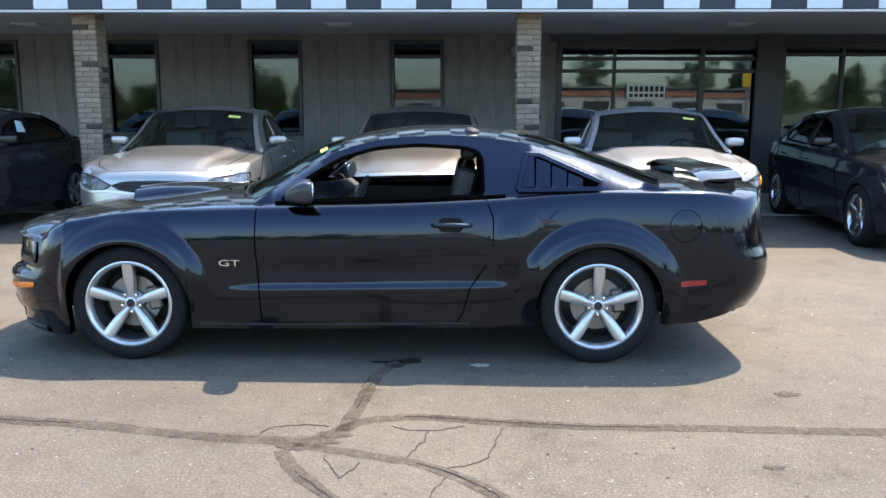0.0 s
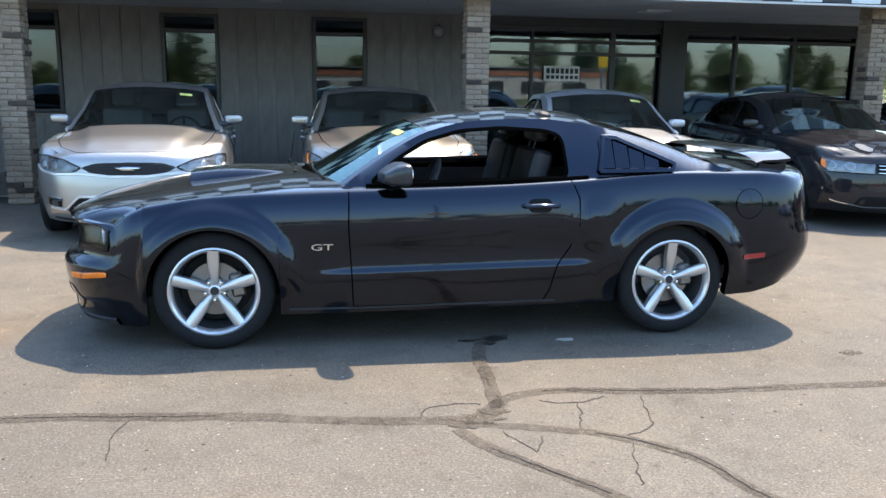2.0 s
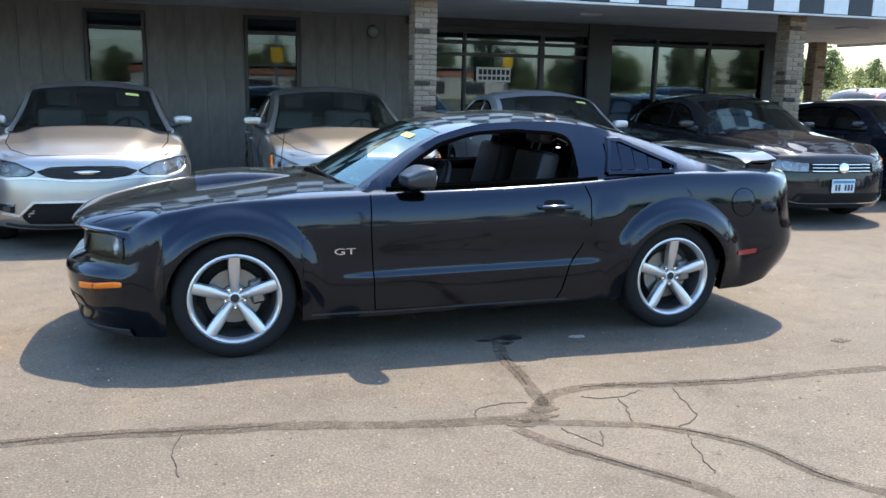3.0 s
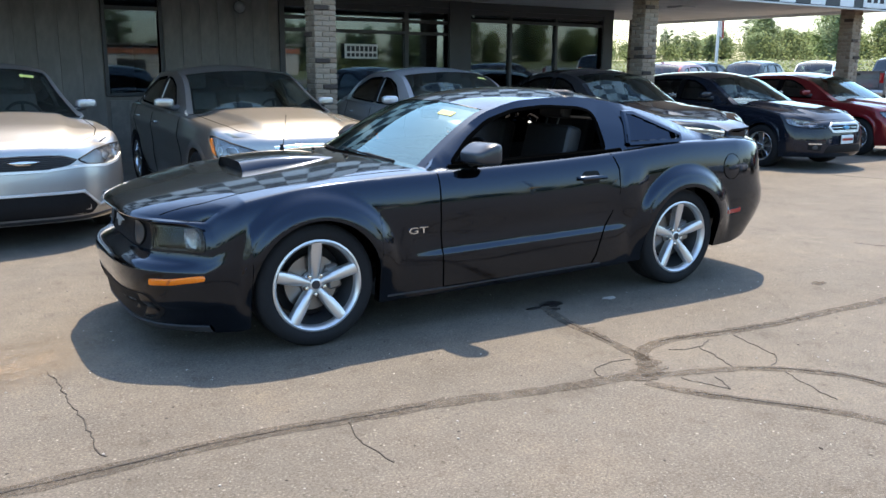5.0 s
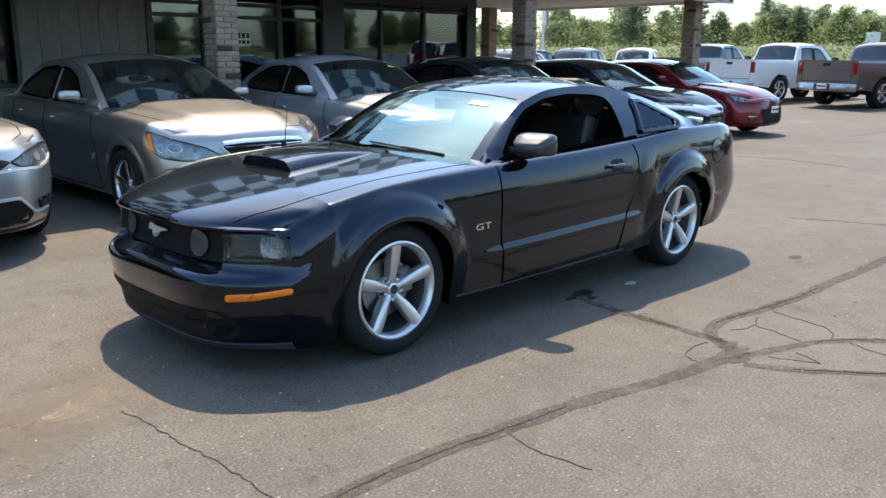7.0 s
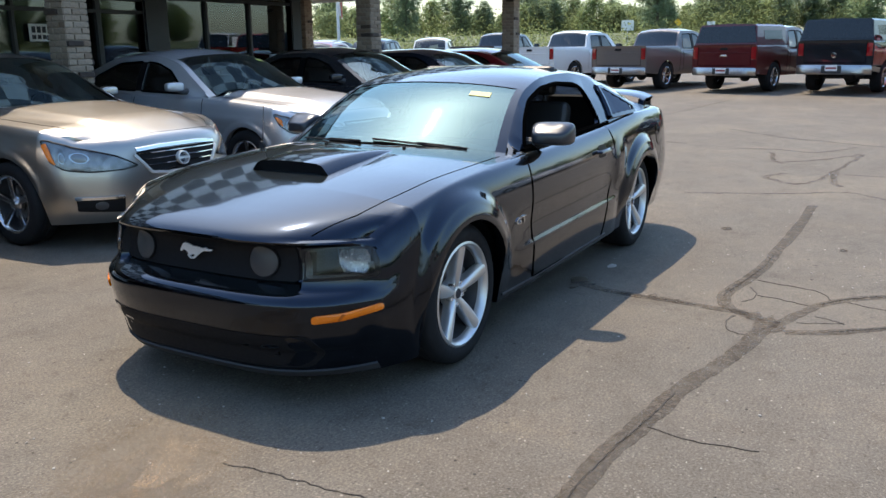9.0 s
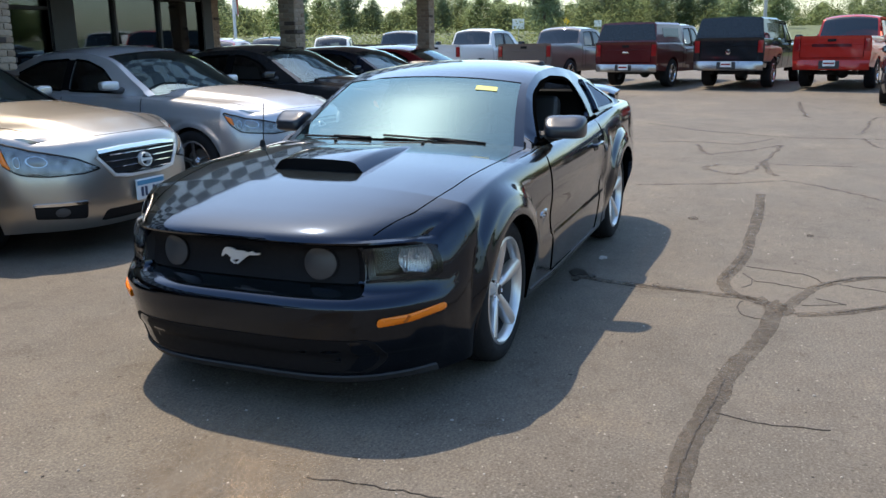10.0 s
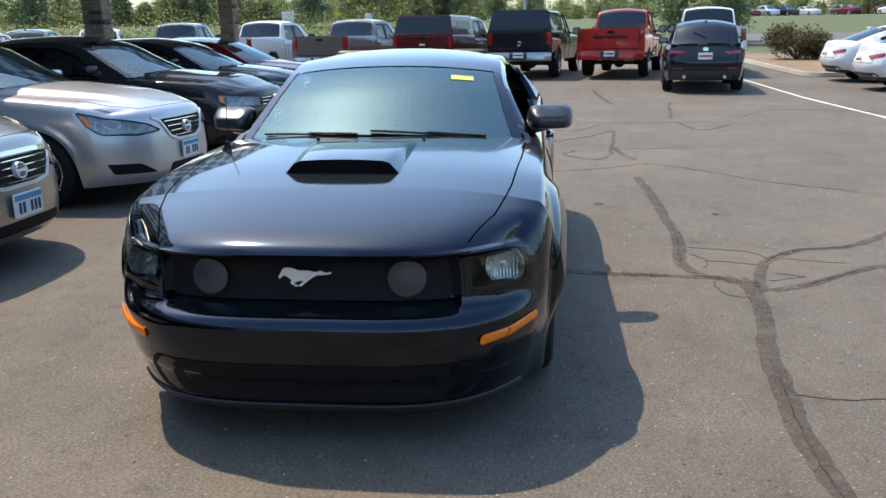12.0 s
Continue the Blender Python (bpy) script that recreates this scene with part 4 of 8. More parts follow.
def wall_with_holes(name, x0, x1, y0, y1, z1, holes):
    """A wall slab cut by window openings."""
    bm = bmesh.new()
    xs = sorted({x0, x1, *[v for h in holes for v in h[:2]]})
    for a, b in zip(xs, xs[1:]):
        inside = [h for h in holes if h[0] <= a and b <= h[1]]
        if inside:
            h = inside[0]
            if h[2] > 0:
                add_box(bm, (a, y0, 0), (b, y1, h[2]))
            add_box(bm, (a, y0, h[3]), (b, y1, z1))
        else:
            add_box(bm, (a, y0, 0), (b, y1, z1))
    bmesh.ops.remove_doubles(bm, verts=bm.verts, dist=0.0001)
    return bm


HOLES = [(a, b, WZ0, WZ1) for a, b in WINDOWS] + [(SF0, SF1, 0.0, 2.6)]
wall_s = tagged(finish("wall_south", wall_with_holes("w", XL, XR, WALL_Y, WALL_Y + 0.22, 3.4, HOLES), plain("wall_core", (0.2, 0.175, 0.155), 0.85)), "dark brown boarded outer wall", "wall", kind="structure")
solid("wall_east", (XR - 0.22, WALL_Y + 0.22, 0), (XR, 26, 3.4), SIDING, "dark brown end wall", "wall")
solid("wall_north", (XL, 26, 0), (XR, 26.22, 3.4), ROOM, "plain back wall", "wall")
solid("wall_west", (XL, WALL_Y + 0.22, 0), (XL + 0.22, 26, 3.4), ROOM, "plain end wall", "wall")
solid("room_partition", (1.9, WALL_Y + 0.22, 0), (2.05, 26, 2.7), ROOM, "plain inner wall", "wall")
solid("room_back", (2.05, 19.4, 0), (XR - 0.22, 19.5, 2.7), ROOM, "dim showroom back wall", "wall")
solid("room_floor", (XL + 0.22, WALL_Y + 0.22, 0.0), (XR - 0.22, 26, 0.03), CONCRETE, "indoor floor", "floor")
solid("ceiling", (XL, WALL_Y + 0.22, 2.72), (XR - 0.22, 26, 2.8), ROOM, "indoor ceiling", "ceiling")
solid("canopy_soffit", (XL, FAS_Y + 0.1, CEIL), (XC - 0.1, WALL_Y, CEIL + 0.06), SOFFIT, "grey-blue painted canopy soffit", "soffit")
solid("canopy_soffit_east", (XR, WALL_Y, CEIL), (XC - 0.1, 17.3, CEIL + 0.06), SOFFIT, "grey-blue painted canopy soffit", "soffit")
solid("roof", (XL, FAS_Y + 0.12, 3.4), (XC - 0.12, 26.2, 3.6), ROOFING, "flat gravel roof", "roof")
solid("sidewalk", (XL, 11.55, 0.0), (XC, WALL_Y, 0.018), CONCRETE, "pale concrete walk under the canopy", "pavement")

# boards of the wall, one by one
bmesh_board = box_bm((-0.148, -0.016, 0), (0.148, 0.0, 1.0), 0.004)
board = finish("siding_board", bmesh_board, SIDING)
board_mesh = board.data
bpy.data.objects.remove(board)


def boards(x0, x1, z0, z1):
    n = max(1, round((x1 - x0) / 0.3))
    for i in range(n):
        w = (x1 - x0) / n
        put("siding_board", board_mesh, wall_s, Matrix.Translation((x0 + w * (i + 0.5), WALL_Y - 0.002, z0)) @ Matrix.Diagonal((w / 0.3, 1, z1 - z0, 1)))


edges = [XL + 8] + [v for w in WINDOWS for v in w] + [SF0 - 0.16]
for a, b in zip(edges[0::2], edges[1::2]):
    boards(a + 0.06, b - 0.06, 0.02, CEIL)
for a, b in WINDOWS:
    boards(a, b, 0.02, WZ0 - 0.06)


def framed_window(name, x0, x1, z0, z1, rails=(), posts=(), t=0.06, label="", y=WALL_Y):
    """A black frame with its panes, set in a wall opening."""
    win = thing(name, label, "window", None, kind="structure")
    bm = bmesh.new()
    for lo, hi in (((x0 - 0.05, y - 0.045, z0), (x0 + t - 0.05, y + 0.12, z1)), ((x1 - t + 0.05, y - 0.045, z0), (x1 + 0.05, y + 0.12, z1)),
                   ((x0 + t - 0.05, y - 0.045, z0), (x1 - t + 0.05, y + 0.12, z0 + t)), ((x0 + t - 0.05, y - 0.045, z1 - t), (x1 - t + 0.05, y + 0.12, z1))):
        add_box(bm, lo, hi, 0.006)
    part("window_frame", bm, FRAME_BLACK, win, "black metal frame")
    for r in rails:
        part("window_rail", box_bm((x0 + 0.01, y - 0.03, r - 0.03), (x1 - 0.01, y + 0.1, r + 0.03), 0.005), FRAME_BLACK, win)
    for p, w in posts:
        part("window_post", box_bm((p - w / 2, y - 0.032, z0 + t), (p + w / 2, y + 0.1, z1 - t), 0.005), FRAME_BLACK, win)
    xs = [x0] + [p for p, _ in posts] + [x1]
    for a, b in zip(xs, xs[1:]):
        pane = part("pane", box_bm((a + 0.008, y + 0.03, z0 + 0.02), (b - 0.008, y + 0.036, z1 - 0.02)), GLASS_FRONT if b - a > 1.0 else GLASS_PANE, win)
        pane.visible_shadow = False
        pane.rotation_euler = (radians(random.uniform(-0.12, 0.12)), 0, 0)
    return win


for i, (a, b) in enumerate(WINDOWS):
    framed_window("window_%d" % (i + 1), a, b, WZ0, WZ1, rails=(2.36,), label="narrow black-framed office window with dark reflecting glass")
framed_window("window_7", SF0, 5.5, 0.05, 2.6, rails=(2.33, 2.12), posts=[(4.55, 0.09), (3.05, 0.05)], t=0.1, label="wide black-framed shop window with dark reflecting glass")
framed_window("window_8", 5.9, SF1, 0.05, 2.6, rails=(2.4,), posts=[(6.95, 0.06), (8.12, 0.06)], t=0.09, label="wide black-framed shop window with dark reflecting glass")
solid("storefront_post", (5.46, WALL_Y - 0.1, 0.02), (5.94, WALL_Y + 0.15, CEIL), FRAME_BLACK, "broad black storefront post", "trim")

solid("storefront_post_end", (SF1 - 0.02, WALL_Y - 0.06, 0.02), (XR + 0.01, WALL_Y + 0.02, 2.6), FRAME_BLACK, "black storefront corner post", "trim")
solid("storefront_header", (SF0 - 0.16, WALL_Y - 0.06, 2.6), (XR + 0.01, WALL_Y + 0.02, CEIL - 0.004), FRAME_BLACK, "black header over the shop windows", "trim")

# notice in the shop window: white board with dark lettering as bars
notice = thing("window_notice", "white notice board with dark lettering in the shop window", "sign", pose(3.595, 14.6, 1.77))
part("board", box_bm((-0.33, 0, -0.13), (0.33, 0.012, 0.13), 0.003), PAPER, notice)
for z, h in ((0.045, 0.09), (-0.065, 0.06)):
    for i in range(7):
        x = -0.285 + 0.088 * i
        part("letter_bar", box_bm((x, -0.004, z - h / 2), (x + 0.062, 0.0, z + h / 2)), INK, notice)

# ---- brick pillars ----
BW, BH, BD = 0.193, 0.057, 0.09
brick_ob = finish("brick", box_bm((-BW / 2, -BD / 2, -BH / 2), (BW / 2, BD / 2, BH / 2), 0.005), BRICK)
brick_mesh = brick_ob.data
bpy.data.objects.remove(brick_ob)
dark_ob = finish("brick", box_bm((-BW / 2 - 0.004, -BD / 2 - 0.02, -BH / 2), (BW / 2 + 0.004, BD / 2, BH / 2), 0.006), BRICK_DARK)
dark_mesh = dark_ob.data
bpy.data.objects.remove(dark_ob)


def pillar(x, y, seed, z1=CEIL):
    rnd = random.Random(seed)
    p = thing("brick_pillar", "square pale brick pillar with scattered dark clinker bricks under the canopy", "pillar", pose(x, y, 0), group="canopy pillars")
    part("mortar_core", box_bm((-0.14, -0.14, 0), (0.14, 0.14, z1), 0.004), MORTAR, p, "grey mortar joints")
    n = int(z1 / 0.0665)
    for c in range(n):
        z = 0.035 + c * 0.0665
        if z + 0.03 > z1:
            break
        for face in range(4):
            long_left = (c + face) % 2
            for o, w in (((-0.052, 0.197), (0.103, 0.095)) if long_left else ((-0.103, 0.095), (0.052, 0.197))):
                dark = rnd.random() < 0.08 and w > 0.15
                m = pose(0, 0, z, 0, 0, 90 * face) @ pose(o, -0.107 - rnd.uniform(0, 0.005), 0) @ Matrix.Diagonal((w / 0.203, 1, 1, 1))
                put("brick", dark_mesh if dark else brick_mesh, p, m)
    return p
# ---- the black coupe ----
def coupe_dy(s, z):
    """Flared wheel lips, the body-side crease and the scoop ahead of the rear wheel."""
    out = 0.0
    for a in (0.925, 3.64):
        d = math.hypot(s - a, z - 0.345)
        if d < 0.51 and z > 0.2:
            e, h = ease((0.51 - d) / 0.075), ease((z - 0.24) / 0.3)
            out += e * h * (0.034 + 0.018 * ease((0.45 - d) / 0.08))
    if 1.42 < s < 3.15:
        e = ease((s - 1.4) / 0.3) * ease((3.2 - s) / 0.2)
        line = 0.438 + 0.018 * (s - 1.4)
        out += e * 0.012 * ease((line + 0.02 - z) / 0.035)
        out -= e * 0.012 * math.exp(-((z - line - 0.1) / 0.08) ** 2)
    if 2.85 < s < 3.3 and 0.5 < z < 0.9:
        cut = 3.0 + 0.35 * max(0, z - 0.72)
        out += 0.016 * ease((s - cut) / 0.09) * ease((3.3 - s) / 0.12) * ease((z - 0.5) / 0.12) * ease((0.9 - z) / 0.18)
    return out


COUPE = Body(
    L=4.79, axles=(0.925, 3.64), tyre=0.338, arch=0.362, track=0.75,
    top=[(0, 0.728), (0.012, 0.739), (0.04, 0.754), (0.1, 0.776), (0.3, 0.82), (0.6, 0.87), (1.0, 0.92), (1.45, 0.955), (1.9, 0.96), (3.6, 1.03), (3.9, 1.045), (4.3, 1.045), (4.6, 1.035), (4.79, 1.02)],
    shz=[(0, 0.712), (0.2, 0.76), (0.5, 0.805), (0.925, 0.868), (1.4, 0.895), (1.7, 0.905), (2.5, 0.93), (3.0, 0.955), (3.4, 0.985), (3.7, 1.0), (4.2, 1.0), (4.6, 0.985), (4.79, 0.965)],
    shw=[(0, 0.71), (0.4, 0.775), (0.925, 0.80), (1.5, 0.80), (2.5, 0.80), (3.2, 0.81), (3.64, 0.82), (4.2, 0.805), (4.6, 0.785), (4.79, 0.755)],
    mw=[(0, 0.80), (0.3, 0.845), (0.6, 0.865), (0.925, 0.875), (1.5, 0.885), (2.5, 0.89), (3.2, 0.89), (3.64, 0.89), (4.3, 0.88), (4.6, 0.86), (4.79, 0.825)],
    mz=[(0, 0.56), (0.925, 0.66), (2.5, 0.68), (3.64, 0.72), (4.79, 0.62)],
    rw=[(0, 0.75), (0.5, 0.83), (1.5, 0.86), (3.0, 0.86), (4.0, 0.85), (4.6, 0.82), (4.79, 0.77)],
    rz=[(0, 0.128), (0.5, 0.145), (1.3, 0.195), (2.4, 0.205), (3.2, 0.215), (4.0, 0.235), (4.5, 0.275), (4.79, 0.31)],
    fx=[(0, 0.052), (0.014, 0.05), (0.026, 0.056), (0.055, 0.12), (0.12, 0.14), (0.30, 0.125), (0.345, 0.075), (0.385, 0.022), (0.44, 0.004), (0.52, 0.006), (0.62, 0.016), (0.75, 0.034), (0.78, 0.05), (0.9, 0.062), (1.0, 0.1)],
    fx_lamp=[(0, 0.052), (0.014, 0.05), (0.026, 0.056), (0.055, 0.085), (0.12, 0.092), (0.29, 0.078), (0.34, 0.066), (0.385, 0.026), (0.44, 0.004), (0.52, 0.006), (0.62, 0.016), (0.75, 0.034), (0.78, 0.05), (0.9, 0.062), (1.0, 0.1)],
    fx_side=[(0, 0.052), (0.1, 0.068), (0.28, 0.06), (0.36, 0.04), (0.45, 0.012), (0.55, 0.008), (0.64, 0.018), (0.76, 0.036), (0.79, 0.046), (1.0, 0.09)],
    sockets=[(0.556, 0.762, 0.568, 0.682)], yn=[0, 0.1, 0.2, 0.3, 0.4, 0.5, 0.58, 0.62, 0.645, 0.66, 0.675, 0.72, 0.77, 0.82, 0.86, 0.885, 0.91, 0.935, 0.96, 0.98, 1.0],
    rx=[(0, 0.18), (0.08, 0.165), (0.2, 0.16), (0.42, 0.145), (0.55, 0.115), (0.66, 0.108), (0.85, 0.14), (1.0, 0.2)],
    q=[0, 0.012, 0.025, 0.038, 0.05, 0.06, 0.07, 0.08, 0.095, 0.115, 0.14] + [0.16 + 0.02 * i for i in range(6)] + [0.275, 0.29, 0.305, 0.32, 0.333, 0.346, 0.36, 0.373, 0.386, 0.4, 0.42, 0.44, 0.46, 0.48] + [0.5 + 0.0175 * i for i in range(15)] + [0.76, 0.77, 0.78, 0.79, 0.8, 0.83, 0.86, 0.9, 0.93, 0.965, 1.0],
    bow=0.33, bp=4.0, extra=True, rbow=0.15, bpr=8.0, crown=3.0, sf=0.56, dy=coupe_dy, back_edge=0.965,
    house=(1.64, 2.17, 3.18, 4.03), bowf=0.18, bowr=0.06,
    rail=[(1.64, 0.908), (1.8, 1.02), (2.0, 1.145), (2.17, 1.225), (2.45, 1.288), (2.8, 1.302), (3.1, 1.277), (3.5, 1.185), (3.85, 1.06), (4.03, 1.0)],
    rail_y=[(1.64, 0.735), (1.9, 0.66), (2.17, 0.605), (2.7, 0.585), (3.2, 0.615), (3.6, 0.685), (4.03, 0.755)],
    ctop=[(1.64, 0.955), (1.8, 1.06), (2.0, 1.19), (2.17, 1.272), (2.4, 1.325), (2.72, 1.355), (3.0, 1.345), (3.3, 1.295), (3.7, 1.165), (4.03, 1.045)],
    belt_y=[(1.64, 0.775), (2.2, 0.795), (3.0, 0.803), (3.6, 0.815), (4.03, 0.80)])
DOOR_GLASS = round_poly([(1.80, 0.932), (1.97, 1.068), (2.14, 1.168), (2.35, 1.228), (2.6, 1.247), (2.88, 1.232), (2.965, 1.2), (2.975, 0.965)], 0.05)
QUARTER = round_poly([(3.19, 1.012), (3.235, 1.185), (3.29, 1.18), (3.60, 1.045), (3.60, 1.028)], 0.025)
AT_COUPE = pose(-2.44, 5.465, 0)
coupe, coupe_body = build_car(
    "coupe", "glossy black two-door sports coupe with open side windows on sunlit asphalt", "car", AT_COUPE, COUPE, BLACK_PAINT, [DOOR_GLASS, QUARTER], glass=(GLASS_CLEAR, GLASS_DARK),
    wheel_key="coupe_wheel", wheel_kw=dict(r=0.247, w=0.24, spokes=5, hub_w=0.036, end_w=0.068, dish=0.16, crownh=0.026, detailed=True, material=WHEEL_SILVER), open_windows=True, cloth=SEAT_BLACK,
    doors=[[(1.68, 0.895), (1.675, 0.7), (1.69, 0.45), (1.70, 0.24)], [(2.99, 0.95), (3.03, 0.85), (3.03, 0.7), (2.98, 0.56), (2.90, 0.45), (2.86, 0.3), (2.82, 0.235), (1.70, 0.235)]],
    handles=[(2.795, 0.81, 0.22)])
for ob in coupe.children:
    if ob.name.startswith(("windshield", "rear_window")):
        ob.visible_shadow = True
cs = COUPE.side
for sg in (-1, 1):
    sd, fl = cs(sg), COUPE.flank(sg)
    # bowl behind the handle, side marker, badge, sill strip
    part("handle_bowl", patch_bm(sd, round_poly([(2.72, 0.77), (2.86, 0.77), (2.86, 0.85), (2.72, 0.85)], 0.035), 0.002, 0, 0.004), FRIT, coupe_body)
    part("side_marker", patch_bm(sd, round_poly([(4.09, 0.465), (4.28, 0.475), (4.28, 0.505), (4.09, 0.495)], 0.01), 0.006), RED_LENS, coupe, "red side marker lens")
    part("sill_trim", ribbon_bm(sd, [(1.34, 0.225), (2.9, 0.24)], 0.012, 0.006), PLASTIC, coupe)
    # louvred quarter cover: raked fins in a frame
    frame_pts = [(3.17, 1.004), (3.225, 1.2), (3.3, 1.196), (3.64, 1.05), (3.62, 1.014)]
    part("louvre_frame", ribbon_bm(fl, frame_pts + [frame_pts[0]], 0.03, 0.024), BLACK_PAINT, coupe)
    for a, h in ((3.27, 1.186), (3.36, 1.148), (3.45, 1.108), (3.54, 1.068)):
        bm = bmesh.new()
        add_grid(bm, [[fl(a - 0.088, 1.02, 0.012), fl(a - 0.08, min(h + 0.03, 1.186), 0.012)], [fl(a - 0.008, 1.022, 0.028), fl(a - 0.003, h, 0.026)], [fl(a, 1.022, 0.0), fl(a + 0.004, h, 0.0)]])
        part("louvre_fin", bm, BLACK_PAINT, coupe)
    part("door_strip", ribbon_bm(fl, [(1.78, 0.917), (2.4, 0.936), (2.98, 0.956), (3.1, 0.964)], 0.03, 0.012), SEAM, coupe)
    mirror(coupe, COUPE, 1.93, 0.968, sg, MIRROR_BLACK, 0.21, (0.105, 0.12, 0.064), y0=0.735, boxy=0.42)
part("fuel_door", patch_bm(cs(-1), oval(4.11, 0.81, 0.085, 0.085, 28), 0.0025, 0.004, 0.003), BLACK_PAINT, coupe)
part("fuel_door_gap", ribbon_bm(cs(-1), oval(4.11, 0.81, 0.09, 0.09, 28) + [(4.2, 0.81)], 0.004, 0.0015), SEAM, coupe_body)
part("radio_aerial", tube_bm([COUPE.deck(1.33, 0.7, 0), COUPE.deck(1.33, 0.7, 0.035), COUPE.deck(1.34, 0.7, 0.04), COUPE.deck(1.37, 0.705, 0.24)], [0.02, 0.012, 0.003, 0.002], 8), SEAL, coupe)


def text_bm(words, size, depth, m):
    """Raised letters in the built-in font."""
    cu = bpy.data.curves.new("letters", "FONT")
    cu.body, cu.size, cu.extrude, cu.align_x, cu.align_y = words, size, depth, "CENTER", "CENTER"
    ob = new("letters", cu)
    dg = bpy.context.evaluated_depsgraph_get()
    me = bpy.data.meshes.new_from_object(ob.evaluated_get(dg))
    bm = bmesh.new()
    bm.from_mesh(me)
    bpy.data.objects.remove(ob)
    bpy.data.curves.remove(cu)
    bpy.data.meshes.remove(me)
    bmesh.ops.transform(bm, matrix=m, verts=bm.verts)
    return bm


for sg in (-1, 1):
    p = cs(sg)(1.525, 0.585, 0.004)
    part("badge", text_bm("GT", 0.07, 0.004, Matrix.Translation(p) @ pose(0, 0, 0, 90, 0, 0 if sg < 0 else 180) @ Matrix.Diagonal((1.35, 0.72, 1, 1))), CHROME, coupe, "chrome letters")

# hood: shut lines, scoop, washer jets
dk = COUPE.deck
for sg in (-1, 1):
    part("hood_gap", ribbon_bm(dk, [(0.03, sg * 0.56), (0.3, sg * 0.645), (0.7, sg * 0.70), (1.2, sg * 0.735), (1.55, sg * 0.745)], 0.007, 0.001), SEAM, coupe_body)
    part("washer_jet", box_bm((-0.012, -0.008, 0), (0.012, 0.008, 0.012), 0.004, Matrix.Translation(dk(1.38, sg * 0.26, 0))), SEAL, coupe)
bm = bmesh.new()
rows = []
for i in range(15):
    t = i / 14
    s = 0.74 + 0.56 * t
    lift = 0.05 * (1 - t ** 2.2) + 0.002
    hw = 0.20 + 0.035 * t
    rows.append([dk(s, -hw - 0.03 * (1 - t) - 0.012, -0.004), dk(s, -hw, lift * 0.8), dk(s, -hw + 0.03, lift * 0.98), dk(s, -hw * 0.4, lift * 1.06), dk(s, 0, lift * 1.08), dk(s, hw * 0.4, lift * 1.06), dk(s, hw - 0.03, lift * 0.98), dk(s, hw, lift * 0.8), dk(s, hw + 0.03 * (1 - t) + 0.012, -0.004)])
nose = [p + Vector((0.02, 0, -0.008)) for p in rows[0]]
add_grid(bm, rows)
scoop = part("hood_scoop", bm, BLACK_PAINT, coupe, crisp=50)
bm = bmesh.new()
add_grid(bm, [[p + Vector((0.006, 0, -0.003)) for p in rows[0]], [dk(0.76, p.y, -0.002) for p in rows[0]]])
part("scoop_mouth", bm, GRILLE, scoop, "black recessed scoop mouth")
# cowl panel under the windshield
bm = bmesh.new()
add_grid(bm, [[COUPE.over(COUPE.g0 - 0.075 + 0.08 * i, -0.98 + 1.96 * k / 12, 0.004 - 0.012 * (1 - i)) for k in range(13)] for i in range(2)])
part("cowl_panel", bm, SEAM, coupe)
wipers(coupe, COUPE)

# front: grille opening, lamps, bumper and splitter
ff = COUPE.face(0)
part("grille", patch_bm(ff, round_poly([(-0.505, 0.545), (0.505, 0.545), (0.49, 0.70), (-0.49, 0.70)], 0.02), 0.012, 0, 0.02, 5), GRILLE, coupe, "black mesh grille")


def fb(y, z, off=0.0):
    """The front face, with depth measured straight back."""
    return ff(y, z, 0.0) + Vector((-off, 0, 0))


